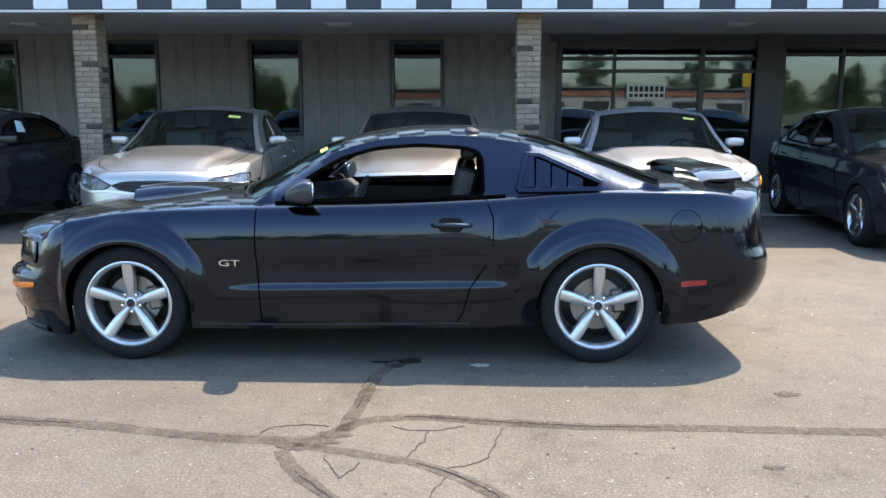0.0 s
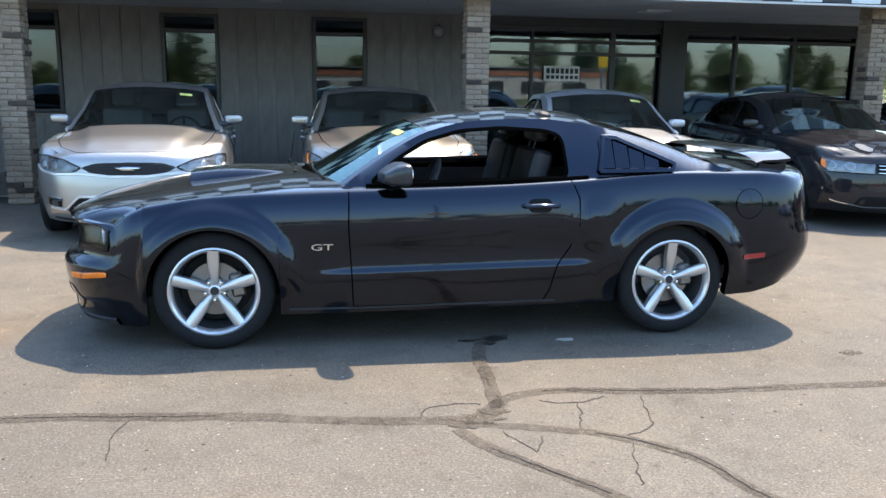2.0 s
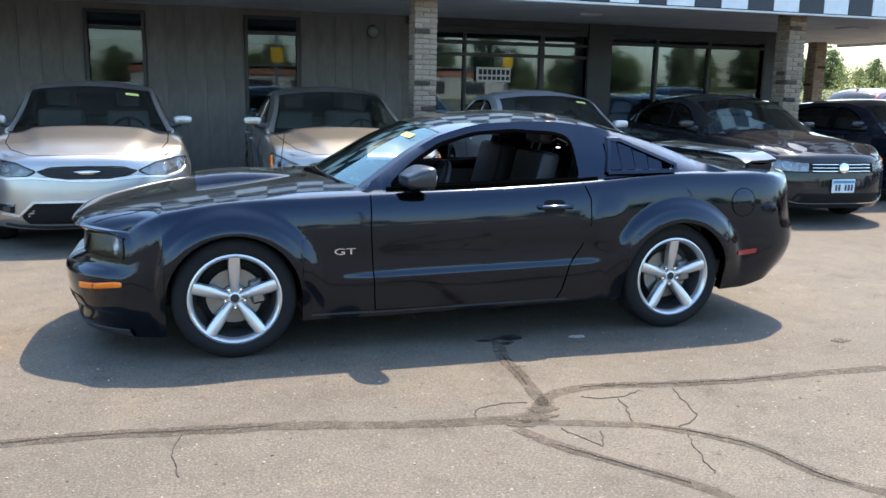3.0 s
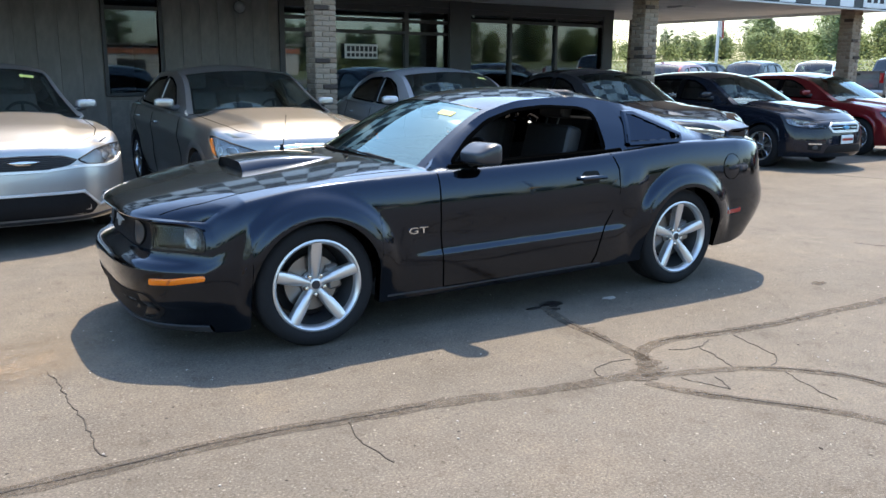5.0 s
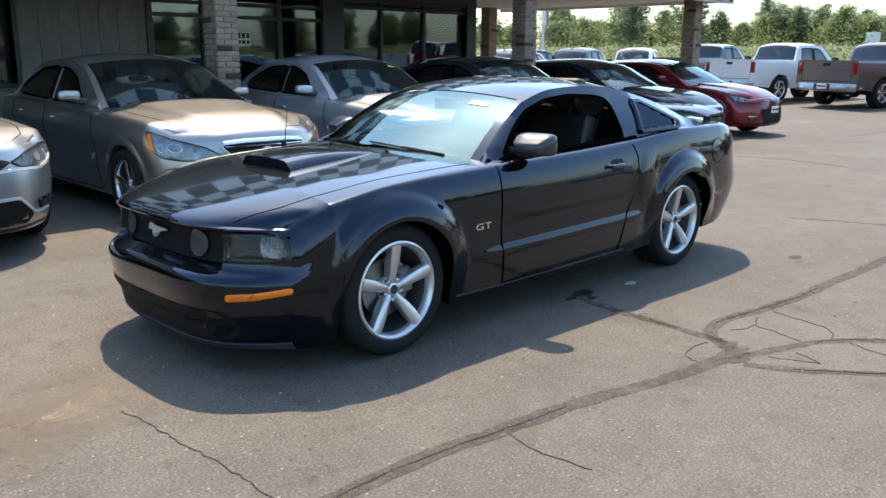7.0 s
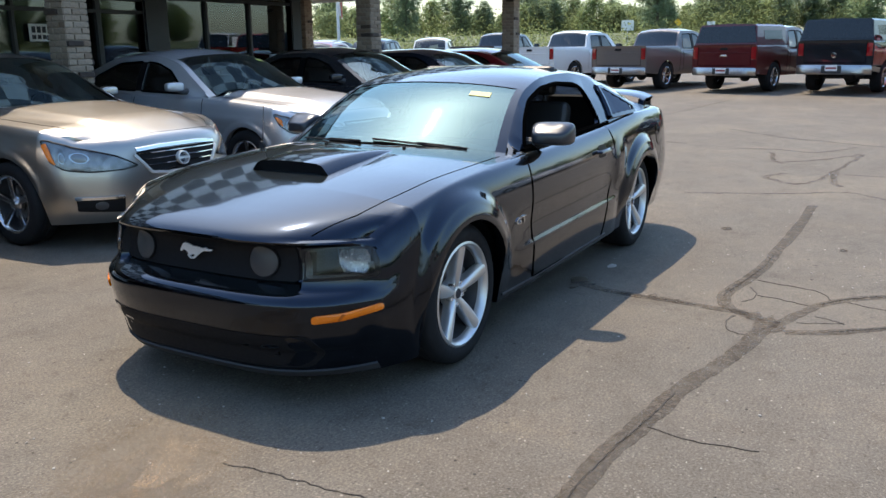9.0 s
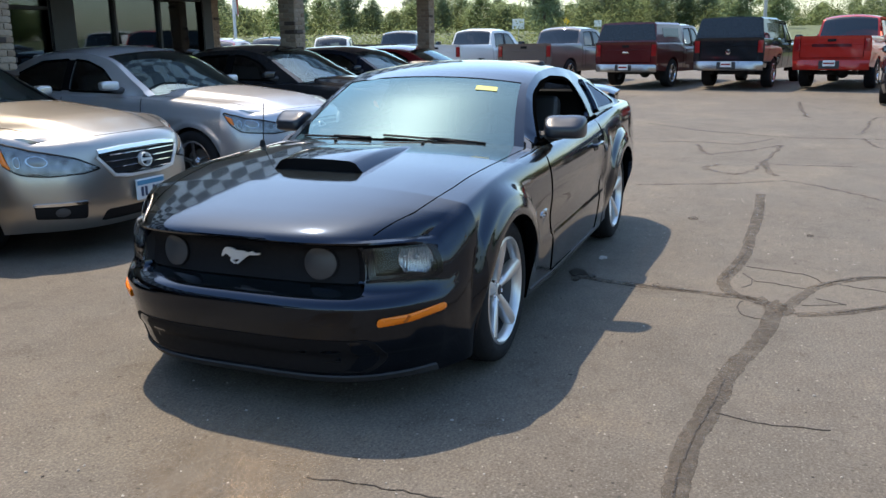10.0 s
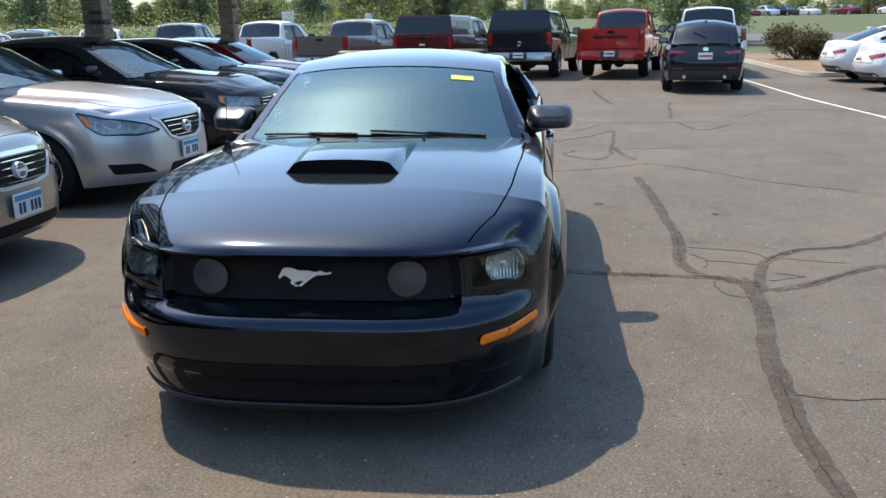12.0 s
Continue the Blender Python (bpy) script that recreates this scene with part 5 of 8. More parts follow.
for sg in (-1, 1):
    fog = part("grille_lamp", patch_bm(ff, oval(sg * 0.35, 0.622, 0.066, 0.064), 0.02, 0.01, 0.03), SMOKE, coupe, "smoked round grille lamp")
    part("lamp_ring", ribbon_bm(ff, oval(sg * 0.35, 0.622, 0.07, 0.068, 28) + [(sg * 0.35 + 0.07, 0.622)], 0.008, 0.022), GRILLE, fog)
    o = round_poly([(sg * 0.53, 0.555), (sg * 0.525, 0.69), (sg * 0.64, 0.69), (sg * 0.745, 0.686), (sg * 0.775, 0.62), (sg * 0.78, 0.557)], 0.022)
    cz, cy = 0.62, sg * 0.672
    bm = bmesh.new()
    oo = dense(o + [o[0]], 0.02, closed=False)
    ii = [(cy + (y - cy) * 0.86, cz + (z - cz) * 0.84) for y, z in oo]
    add_grid(bm, [[ff(y, z, 0.004) for y, z in oo], [ff(y, z, 0.004) for y, z in ii], [ff(y, z, 0.004) + Vector((0.1, -sg * 0.02, 0)) for y, z in ii], [Vector((0.4, cy - sg * 0.02, cz)) for y, z in ii]])
    hl = part("headlamp", bm, GRILLE, coupe, "clear wedge headlamp with a black housing and round reflector")
    bm = bmesh.new()
    add_lathe(bm, [(0.072, -0.012), (0.069, -0.012), (0.066, 0.002), (0.056, 0.02), (0.038, 0.034), (0.02, 0.04), (0.018, 0.026), (0.012, 0.014), (0.0005, 0.012)], 22, pose(0.325, sg * 0.682, 0.624, 0, 0, -90 - sg * 12))
    part("headlamp_reflector", bm, REFLECTOR, hl, "bright round reflector", crisp=12)
    # upright flutes across the bowl
    bm = bmesh.new()
    m = pose(0.325, sg * 0.682, 0.624, 0, 0, -90 - sg * 12)
    for k in range(-5, 6):
        u = k * 0.0118
        h = math.sqrt(max(0.064 ** 2 - u * u, 0.0))
        deep = 0.004 + 0.022 * (1 - (u / 0.068) ** 2)
        add_tube(bm, [m @ Vector((u, deep * 0.45, -h)), m @ Vector((u, deep, -h * 0.4)), m @ Vector((u, deep, h * 0.4)), m @ Vector((u, deep * 0.45, h))], 0.0056, 8)
    part("reflector_flutes", bm, REFLECTOR, hl, "bright fluted reflector face")
    part("lamp_cover", patch_bm(ff, o, 0.01, 0.003, 0.006, 5), LENS_SMOKE, hl, "smoked lamp cover").visible_shadow = False
    part("grille_end", ribbon_bm(ff, [(sg * 0.514, 0.556), (sg * 0.511, 0.69)], 0.056, 0.004), GRILLE, coupe)
    a = [(sg * 0.60, 0.388), (sg * 0.605, 0.424), (sg * 0.70, 0.43), (sg * 0.795, 0.452), (sg * 0.80, 0.422), (sg * 0.70, 0.397)]
    part("turn_signal", patch_bm(ff, round_poly(a, 0.014), 0.007, 0.006, 0.015, 4), AMBER, coupe, "orange turn signal lens")
    part("signal_divider", ribbon_bm(ff, [(sg * 0.685, 0.4), (sg * 0.70, 0.427)], 0.012, 0.0145), AMBER_DEEP, coupe)
part("lower_grille", patch_bm(ff, round_poly([(-0.56, 0.185), (0.56, 0.185), (0.62, 0.25), (0.58, 0.335), (-0.58, 0.335), (-0.62, 0.25)], 0.03), 0.003, 0, 0.008, 5), GRILLE, coupe, "black lower bumper intake")
part("chin_lip", ribbon_bm(ff, [(-0.74, 0.150), (-0.5, 0.150), (0.5, 0.150), (0.74, 0.150)], 0.04, 0.012), PLASTIC, coupe, "matt black chin lip")
# a plain running-horse shape in bright metal on the grille
horse = [(0.0945, -0.0021), (0.0902, -0.0075), (0.0741, 0.0054), (0.059, -0.0011), (0.0472, -0.0107), (0.0526, -0.0215), (0.0311, -0.0354), (0.0258, -0.0301), (0.0408, -0.0204), (0.015, -0.0129), (0.0064, -0.015), (0.0258, -0.0311), (0.015, -0.0333), (-0.0086, -0.015), (-0.0258, -0.0021), (-0.0429, 0.0075), (-0.0612, 0.0075), (-0.0923, 0.0118), (-0.0934, 0.0193), (-0.0708, 0.0161), (-0.0558, 0.0236), (-0.0365, 0.0172), (-0.0097, 0.0236), (0.0215, 0.0225), (0.0408, 0.0311), (0.0644, 0.0333), (0.0773, 0.029), (0.0859, 0.015)]
bm = bmesh.new()
vs = [bm.verts.new(ff(x, 0.63 + z, 0.03)) for x, z in horse]
f0 = bm.faces.new(vs)
ext = bmesh.ops.extrude_face_region(bm, geom=[f0])
bmesh.ops.translate(bm, vec=(-0.008, 0, 0), verts=[v for v in ext["geom"] if isinstance(v, bmesh.types.BMVert)])
bmesh.ops.triangulate(bm, faces=bm.faces)
part("grille_emblem", bm, SATIN, coupe, "bright metal animal-shaped emblem", crisp=20)

# rear: spoiler on two legs, lamps, bumper
bm = bmesh.new()
rows = []
for k in range(25):
    y = -0.72 + 1.44 * k / 24
    e = abs(y) / 0.72
    x0, zz = 4.19 + 0.03 * e, 1.095 - 0.05 * e ** 7
    rows.append([(x0, y, zz), (x0 + 0.05, y, zz + 0.016), (x0 + 0.15, y, zz + 0.02), (x0 + 0.235, y, zz + 0.028), (x0 + 0.24, y, zz + 0.012), (x0 + 0.12, y, zz - 0.012), (x0, y, zz)])
add_grid(bm, rows)
for r in (rows[0], rows[-1]):
    bm.faces.new([bm.verts.new(p) for p in r[:-1]])
for sg in (-1, 1):
    add_box(bm, (4.25, sg * 0.69 - 0.03, 0.95), (4.43, sg * 0.69 + 0.03, 1.06), 0.012)
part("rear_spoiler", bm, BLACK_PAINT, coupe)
rf = COUPE.face(COUPE.L)
for sg in (-1, 1):
    for i in range(3):
        y0 = sg * (0.2 + 0.105 * i)
        part("tail_lamp", patch_bm(rf, round_poly([(y0 - 0.045, 0.70), (y0 + 0.045, 0.70), (y0 + 0.045, 0.86), (y0 - 0.045, 0.86)], 0.01), 0.008), RED_LENS, coupe, "red tail lamp segment")
    part("exhaust_tip", tube_bm([(4.04, sg * 0.6, 0.25), (4.16, sg * 0.6, 0.25)], 0.036, 16), CHROME, coupe, "chrome exhaust tip")
# the sale sticker inside the windshield
st = [COUPE.over(2.085, -0.74, -0.012), COUPE.over(2.085, -0.545, -0.012), COUPE.over(2.045, -0.545, -0.012), COUPE.over(2.045, -0.74, -0.012)]
bm = bmesh.new()
bm.faces.new([bm.verts.new(p + Vector((0, 0, 0.012))) for p in st])
part("windshield_sticker", bm, STICKER, coupe, "yellow paper sticker")
bm = bmesh.new()
add_box(bm, (-0.012, -0.11, -0.035), (0.012, 0.11, 0.035), 0.01, Matrix.Translation(COUPE.over(2.2, 0, -0.1)))
part("inside_mirror", bm, SEAL, coupe)
# ---- canopy fascia: black and white squares, one by one ----
SQ = 0.437
fascia = thing("canopy_fascia", "canopy fascia of black and white checkered panels", "fascia", None, kind="structure")
part("fascia_core", box_bm((XL, FAS_Y + 0.012, FAS_Z), (XC, FAS_Y + 0.11, FAS_Z + 3 * SQ + 0.06)), FRAME_BLACK, fascia)
part("fascia_side", box_bm((XC - 0.11, FAS_Y + 0.11, FAS_Z), (XC, 17.35, FAS_Z + 3 * SQ + 0.06)), CHECK_WHITE, fascia)
part("fascia_lip", box_bm((XL, FAS_Y - 0.02, FAS_Z - 0.03), (XC + 0.01, FAS_Y + 0.1, FAS_Z), 0.004), SOFFIT, fascia, "pale metal drip edge")
part("fascia_cap", box_bm((XL, FAS_Y - 0.03, FAS_Z + 3 * SQ + 0.06), (XC + 0.02, FAS_Y + 0.14, FAS_Z + 3 * SQ + 0.1), 0.004), FRAME_BLACK, fascia)
sq = finish("check_panel", box_bm((0.002, -0.012, 0.002), (SQ - 0.002, 0.012, SQ - 0.002), 0.003), CHECK_WHITE)
sq_w = sq.data
bpy.data.objects.remove(sq)
sq = finish("check_panel", box_bm((0.002, -0.012, 0.002), (SQ - 0.002, 0.012, SQ - 0.002), 0.003), CHECK_BLACK)
sq_b = sq.data
bpy.data.objects.remove(sq)
OFF = -0.159
n0, n1 = int((-14 - OFF) / SQ), int((13.62 - OFF) / SQ)
for i in range(n0, n1):
    for r in range(3):
        put("check_panel", sq_w if (i + r) % 2 else sq_b, fascia, Matrix.Translation((OFF + i * SQ, FAS_Y, FAS_Z + 0.01 + r * SQ)))

# street number on a white plate, as bars; wall lamp; soffit downlights
plate = thing("number_board", "white fascia board with dark numerals near its end", "sign", pose(12.86, FAS_Y - 0.02, FAS_Z + 0.24))
part("board", box_bm((-0.5, -0.006, -0.22), (0.5, 0.006, 0.22), 0.003), CHECK_WHITE, plate)
for i in range(4):
    part("numeral_bar", box_bm((-0.4 + 0.21 * i, -0.012, -0.13), (-0.27 + 0.21 * i, -0.006, 0.13), 0.01), INK, plate)
lamp = thing("wall_lamp", "round globe lamp on the dark siding", "lamp", pose(1.33, WALL_Y - 0.02, 2.46))
part("bracket", tube_bm([(0, 0, -0.02), (0, -0.1, 0.02), (0, -0.14, 0.1)], 0.02, 8), FRAME_BLACK, lamp)
bm = bmesh.new()
add_ellipsoid(bm, (0, -0.14, -0.02), (0.09, 0.09, 0.09), 20, 12)
part("globe", bm, plain("frosted_globe", (0.3, 0.3, 0.29), 0.3), lamp, "pale frosted globe")
bm = bmesh.new()
add_lathe(bm, [(0.05, 0.0), (0.1, 0.0), (0.105, 0.02), (0.05, 0.02)], 20, pose(0, -0.14, -0.02))
part("globe_ring", bm, FRAME_BLACK, lamp)
for i, x in enumerate((-6.2, -1.45, 4.55, 9.9)):
    dl = thing("soffit_light", "flat rectangular soffit light, unlit", "light", pose(x, 12.9, CEIL), group="soffit lights")
    part("frame", box_bm((-0.2, -0.2, -0.025), (0.2, 0.2, 0.0), 0.006), SOFFIT, dl)
    part("diffuser", box_bm((-0.16, -0.16, -0.032), (0.16, 0.16, -0.025), 0.003), PAPER, dl)
# ---- the row of parked cars ----
def hood_relief(s, yn):
    """A raised middle of the hood between two creases that spread towards the windshield."""
    yn = abs(yn)
    edge = 0.44 + 0.16 * s
    fade = ease((s - 0.06) / 0.4) * ease((1.85 - s) / 0.35)
    return fade * (0.024 * (1 - ease((yn - edge + 0.02) / 0.13)) - 0.006 * ease((s - 0.4) / 0.4) * math.exp(-((yn - edge - 0.16) / 0.09) ** 2))


def sedan_dy(front, rear, arch):
    """Wheel lips, a shoulder crease and hollow doors."""
    def dy(s, z):
        out = 0.0
        for a in (front, rear):
            d = math.hypot(s - a, z - 0.33)
            out += 0.014 * ease((arch + 0.075 - d) / 0.05) * ease((z - 0.25) / 0.2)
        e = ease((s - 0.55) / 0.5) * ease((4.5 - s) / 0.5)
        line = 0.76 + 0.03 * (s - 1.0)
        out += e * (0.010 * math.exp(-((z - line) / 0.035) ** 2) - 0.016 * math.exp(-((z - line + 0.2) / 0.11) ** 2))
        return out
    return dy


def sedan(L=4.86, h=1.50, w=0.91, nose=0.85, front=0.95, base=2.775, **over):
    k = dict(
        L=L, axles=(front, front + base), tyre=0.33, arch=0.365, track=w - 0.12,
        top=[(0, nose), (0.15, nose + 0.035), (0.5, 0.945), (1.0, 1.0), (1.4, 1.035), (3.9, 1.045), (4.3, 1.075), (L - 0.2, 1.08), (L, 1.02)],
        shz=[(0, nose - 0.025), (0.2, nose + 0.01), (0.5, 0.9), (1.0, 0.94), (1.5, 0.97), (2.5, 0.985), (3.5, 1.01), (4.3, 1.02), (L, 0.94)],
        shw=[(0, 0.68), (0.3, 0.78), (1.0, 0.82), (2.5, 0.84), (3.9, 0.82), (L, 0.66)],
        mw=[(0, 0.78), (0.3, 0.865), (0.95, w - 0.01), (2.5, w), (3.8, w), (L, 0.76)],
        mz=[(0, 0.55), (1, 0.68), (3.8, 0.72), (L, 0.65)],
        rw=[(0, 0.74), (0.6, 0.83), (1.5, 0.86), (3.8, 0.86), (L, 0.70)],
        rz=[(0, 0.20), (0.6, 0.19), (2.4, 0.2), (4.0, 0.23), (L, 0.32)],
        fx=[(0, 0.11), (0.03, 0.08), (0.09, 0.052), (0.22, 0.032), (0.5, 0.008), (0.75, 0.0), (0.88, 0.012), (1.0, 0.07)],
        fx_lamp=[(0, 0.095), (0.03, 0.075), (0.09, 0.055), (0.22, 0.035), (0.5, 0.008), (0.75, 0.0), (0.88, 0.012), (1.0, 0.07)],
        fx_side=[(0, 0.06), (0.2, 0.042), (0.5, 0.012), (0.75, 0.0), (0.88, 0.012), (1.0, 0.06)],
        rx=[(0, 0.10), (0.2, 0.08), (0.45, 0.02), (0.6, 0.0), (0.85, 0.05), (1.0, 0.14)],
        bow=0.31, bp=3.6, rbow=0.26, sf=0.58, house=(1.58, 2.35, 3.5, 4.3), bowf=0.32, bowr=0.14,
        rail=[(1.58, 0.985), (1.9, 1.155), (2.3, h - 0.14), (2.7, h - 0.075), (3.3, h - 0.095), (3.8, h - 0.22), (4.3, 1.03)],
        rail_y=[(1.58, 0.80), (2.3, 0.655), (3.2, 0.625), (3.8, 0.65), (4.3, 0.69)],
        ctop=[(1.58, 1.03), (1.9, 1.205), (2.3, h - 0.08), (2.8, h), (3.4, h - 0.02), (3.9, h - 0.19), (4.3, 1.08)],
        belt_y=[(1.58, 0.81), (2.5, 0.83), (3.8, 0.805), (4.3, 0.74)],
        ridge=hood_relief, dy=sedan_dy(front, front + base, 0.365), yn=[i / 20 for i in range(21)],
        q=[0, 0.02, 0.05, 0.08, 0.12, 0.16, 0.2, 0.24, 0.28, 0.32, 0.36, 0.4, 0.43, 0.45, 0.47, 0.49, 0.52, 0.56, 0.6, 0.65, 0.7, 0.75, 0.8, 0.85, 0.9, 0.95, 1.0])
    k.update(over)
    return Body(**k)


def sedan_glass(h=1.50):
    return [round_poly([(1.97, 1.01), (2.30, h - 0.245), (2.55, h - 0.165), (2.76, h - 0.145), (2.76, 1.025)], 0.04),
            round_poly([(2.85, 1.027), (2.85, h - 0.142), (3.3, h - 0.165), (3.72, h - 0.315), (3.80, 1.10), (3.7, 1.055)], 0.04)]


SEDAN_DOORS = [[(1.62, 0.96), (1.6, 0.75), (1.55, 0.5), (1.5, 0.24)], [(2.80, 0.96), (2.80, 0.6), (2.77, 0.24)], [(3.74, 1.0), (3.72, 0.8), (3.5, 0.62), (3.37, 0.42), (3.3, 0.24), (1.5, 0.235)]]
SEDAN_HANDLES = [(2.58, 0.86, 0.17), (3.5, 0.885, 0.17)]


def nose_of(car, B, lamp, grille, slats=4, bars=CHROME, badge="ring", fogs=None, intake=None, amber=None, plate=None, plate_z=0.42, surround=None, lamp_mat=None, hood=True):
    """Lamps, grille with slats, badge, fog lamps, lower intake, plate and hood shut lines."""
    ff = B.wrap()
    if hood:
        for sg in (-1, 1):
            w0 = B.shw(0.2)
            part("hood_gap", ribbon_bm(B.deck, [(0.02, sg * w0 * 0.62), (0.25, sg * w0 * 0.84), (0.7, sg * w0 * 0.94), (1.4, sg * w0 * 0.99)], 0.009, 0.0015), SEAM, car)
        part("hood_front_gap", ribbon_bm(B.deck, [(0.02, -B.shw(0.2) * 0.62), (0.012, 0), (0.02, B.shw(0.2) * 0.62)], 0.009, 0.0015), SEAM, car)
    for sg in (-1, 1):
        o = [(sg * y, z) for y, z in lamp]
        hl = part("headlamp", patch_bm(ff, round_poly(o, 0.015), 0.004, 0.004, 0.03, 4), lamp_mat or LAMP_BASE, car, "clear headlamp with bright reflector")
        cx, cz = sum(p[0] for p in o) / len(o), sum(p[1] for p in o) / len(o)
        for d in (-0.09, 0.05):
            part("lamp_projector", patch_bm(ff, oval(cx + sg * d, cz - 0.006, 0.036, 0.034, 18), 0.009, 0.005, 0.006, 3), ALLOY_GREY, hl, "dark round projector")
            part("projector_ring", ribbon_bm(ff, oval(cx + sg * d, cz - 0.006, 0.039, 0.037, 18) + [(cx + sg * d + 0.039, cz - 0.006)], 0.007, 0.012), CHROME, hl)
        part("lamp_glass", patch_bm(ff, round_poly(o, 0.015), 0.016, 0.003, 0.004, 4), LENS, hl).visible_shadow = False
        part("lamp_bezel", ribbon_bm(ff, round_poly(o, 0.015) + [round_poly(o, 0.015)[0]], 0.012, 0.012), GRILLE, hl)
        if amber:
            a = [(sg * y, z) for y, z in amber]
            part("turn_signal", patch_bm(ff, round_poly(a, 0.01), 0.022, 0.004, 0.01, 3), AMBER, hl, "orange turn signal")
        if fogs:
            y, z, w2, h2 = fogs
            fb = part("fog_pocket", patch_bm(ff, round_poly([(sg * (y - w2), z - h2), (sg * (y + w2), z - h2 * 0.7), (sg * (y + w2), z + h2), (sg * (y - w2), z + h2)], 0.02), 0.003, 0, 0.006), GRILLE, car)
            part("fog_lamp", patch_bm(ff, oval(sg * y, z - h2 * 0.1, 0.034, 0.032, 18), 0.006, 0.003, 0.01, 3), SMOKE, fb)
            part("fog_trim", ribbon_bm(ff, [(sg * (y - w2), z + h2 * 0.8), (sg * (y + w2), z + h2 * 0.8)], 0.03, 0.012), bars, fb)
    gr = part("grille", patch_bm(ff, round_poly(grille, 0.02), 0.004, 0, 0.008, 5), GRILLE, car, "black grille")
    z0, z1 = min(p[1] for p in grille), max(p[1] for p in grille)
    for i in range(slats):
        z = z0 + (z1 - z0) * (i + 0.5) / slats
        ys = []
        for a, b in zip(grille, grille[1:] + grille[:1]):
            if (a[1] - z) * (b[1] - z) < 0:
                ys.append(a[0] + (b[0] - a[0]) * (z - a[1]) / (b[1] - a[1]))
        if len(ys) >= 2:
            part("grille_slat", ribbon_bm(ff, [(min(ys) + 0.015, z), (max(ys) - 0.015, z)], 0.010 if bars is CHROME else 0.016, 0.012), bars if slats < 7 else PLASTIC, gr)
    if surround:
        part("grille_surround", ribbon_bm(ff, surround, 0.028, 0.014), SATIN, car, "chrome grille surround")
    cz = (z0 + z1) / 2
    if badge == "ring":
        bm = ribbon_bm(ff, oval(0, cz, 0.052, 0.048, 28) + [(0.052, cz)], 0.014, 0.034)
        add_ribbon(bm, ff, [(-0.06, cz), (0.06, cz)], 0.024, 0.036)
        part("grille_badge", bm, SATIN, car, "plain bright round badge")
    elif badge == "wing":
        part("grille_badge", patch_bm(ff, [(-0.12, cz + 0.012), (0, cz + 0.02), (0.12, cz + 0.012), (0.05, cz - 0.012), (-0.05, cz - 0.012)], 0.03, 0.006, 0.012, 3), CHROME, car, "plain bright winged badge")
    elif badge == "disc":
        part("grille_badge", patch_bm(ff, oval(0, cz, 0.062, 0.06, 24), 0.035, 0.006, 0.02, 3), CHROME, car, "plain bright round badge")
    elif badge == "oval":
        part("grille_badge", patch_bm(ff, oval(0, cz, 0.06, 0.028, 24), 0.03, 0.006, 0.02, 3), PLATE_BLUE, car, "plain blue oval badge")
    if intake:
        part("lower_intake", patch_bm(ff, round_poly(intake, 0.03), 0.003, 0, 0.006, 5), GRILLE, car)
    if plate == "plate":
        plate_on(car, ff, 0, plate_z)
    elif plate == "dealer":
        plate_on(car, ff, 0, plate_z, 0.3, 0.13, white=PLATE_WHITE, bars=False)


def sticker(car, B, s=2.2, yn=-0.72):
    bm = bmesh.new()
    add_grid(bm, B.strip(s - 0.045, s, yn, yn + 0.2, 0.004, 2, 4))
    part("windshield_sticker", bm, STICKER, car, "yellow-green price sticker")


ROW = 90  # degrees: noses towards the lot


def row_pose(x, y, turn=0.0):
    return pose(x, y, 0, 0, 0, ROW + turn)


# champagne-silver sedan
ROW_CAR = dict(glass=(GLASS_ROW, GLASS_DARK), cloth=CLOTH, doors=SEDAN_DOORS, handles=SEDAN_HANDLES, group="parked row")
B1 = sedan(L=4.87, h=1.515, w=0.93, nose=0.85)
c1, _ = build_car("sedan", "champagne-silver sedan with a chrome-edged grille parked under the canopy edge", "car", row_pose(-2.6, 7.95, 4), B1, CHAMPAGNE_PAINT, sedan_glass(1.515), wheel_key="w10",
                  wheel_kw=dict(r=0.225, w=0.22, spokes=5, hub_w=0.04, end_w=0.05, dish=0.05, crownh=0.008, twin=9.0), **ROW_CAR)
nose_of(c1, B1, [(0.42, 0.715), (0.50, 0.672), (0.70, 0.655), (0.92, 0.685), (1.08, 0.755), (1.10, 0.81), (0.80, 0.808), (0.58, 0.782)],
        [(-0.42, 0.715), (-0.34, 0.672), (-0.16, 0.645), (0.16, 0.645), (0.34, 0.672), (0.42, 0.715), (0.30, 0.755), (0, 0.765), (-0.30, 0.755)], slats=8, badge="wing", fogs=(0.68, 0.385, 0.07, 0.04),
        intake=[(-0.5, 0.255), (0.5, 0.255), (0.56, 0.32), (0.44, 0.44), (-0.44, 0.44), (-0.56, 0.32)],
        surround=[(-1.0, 0.715), (-0.86, 0.672), (-0.66, 0.648), (-0.46, 0.662), (-0.30, 0.652), (-0.16, 0.636), (0.16, 0.636), (0.30, 0.652), (0.46, 0.662), (0.66, 0.648), (0.86, 0.672), (1.0, 0.715)])
part("intake_trim", ribbon_bm(B1.wrap(), [(-0.72, 0.335), (-0.575, 0.325), (-0.445, 0.452), (0.445, 0.452), (0.575, 0.325), (0.72, 0.335)], 0.024, 0.014), SATIN, c1)
part("chin_strip", ribbon_bm(B1.wrap(), [(-0.7, 0.235), (-0.4, 0.222), (0.4, 0.222), (0.7, 0.235)], 0.03, 0.01), PLASTIC, c1)
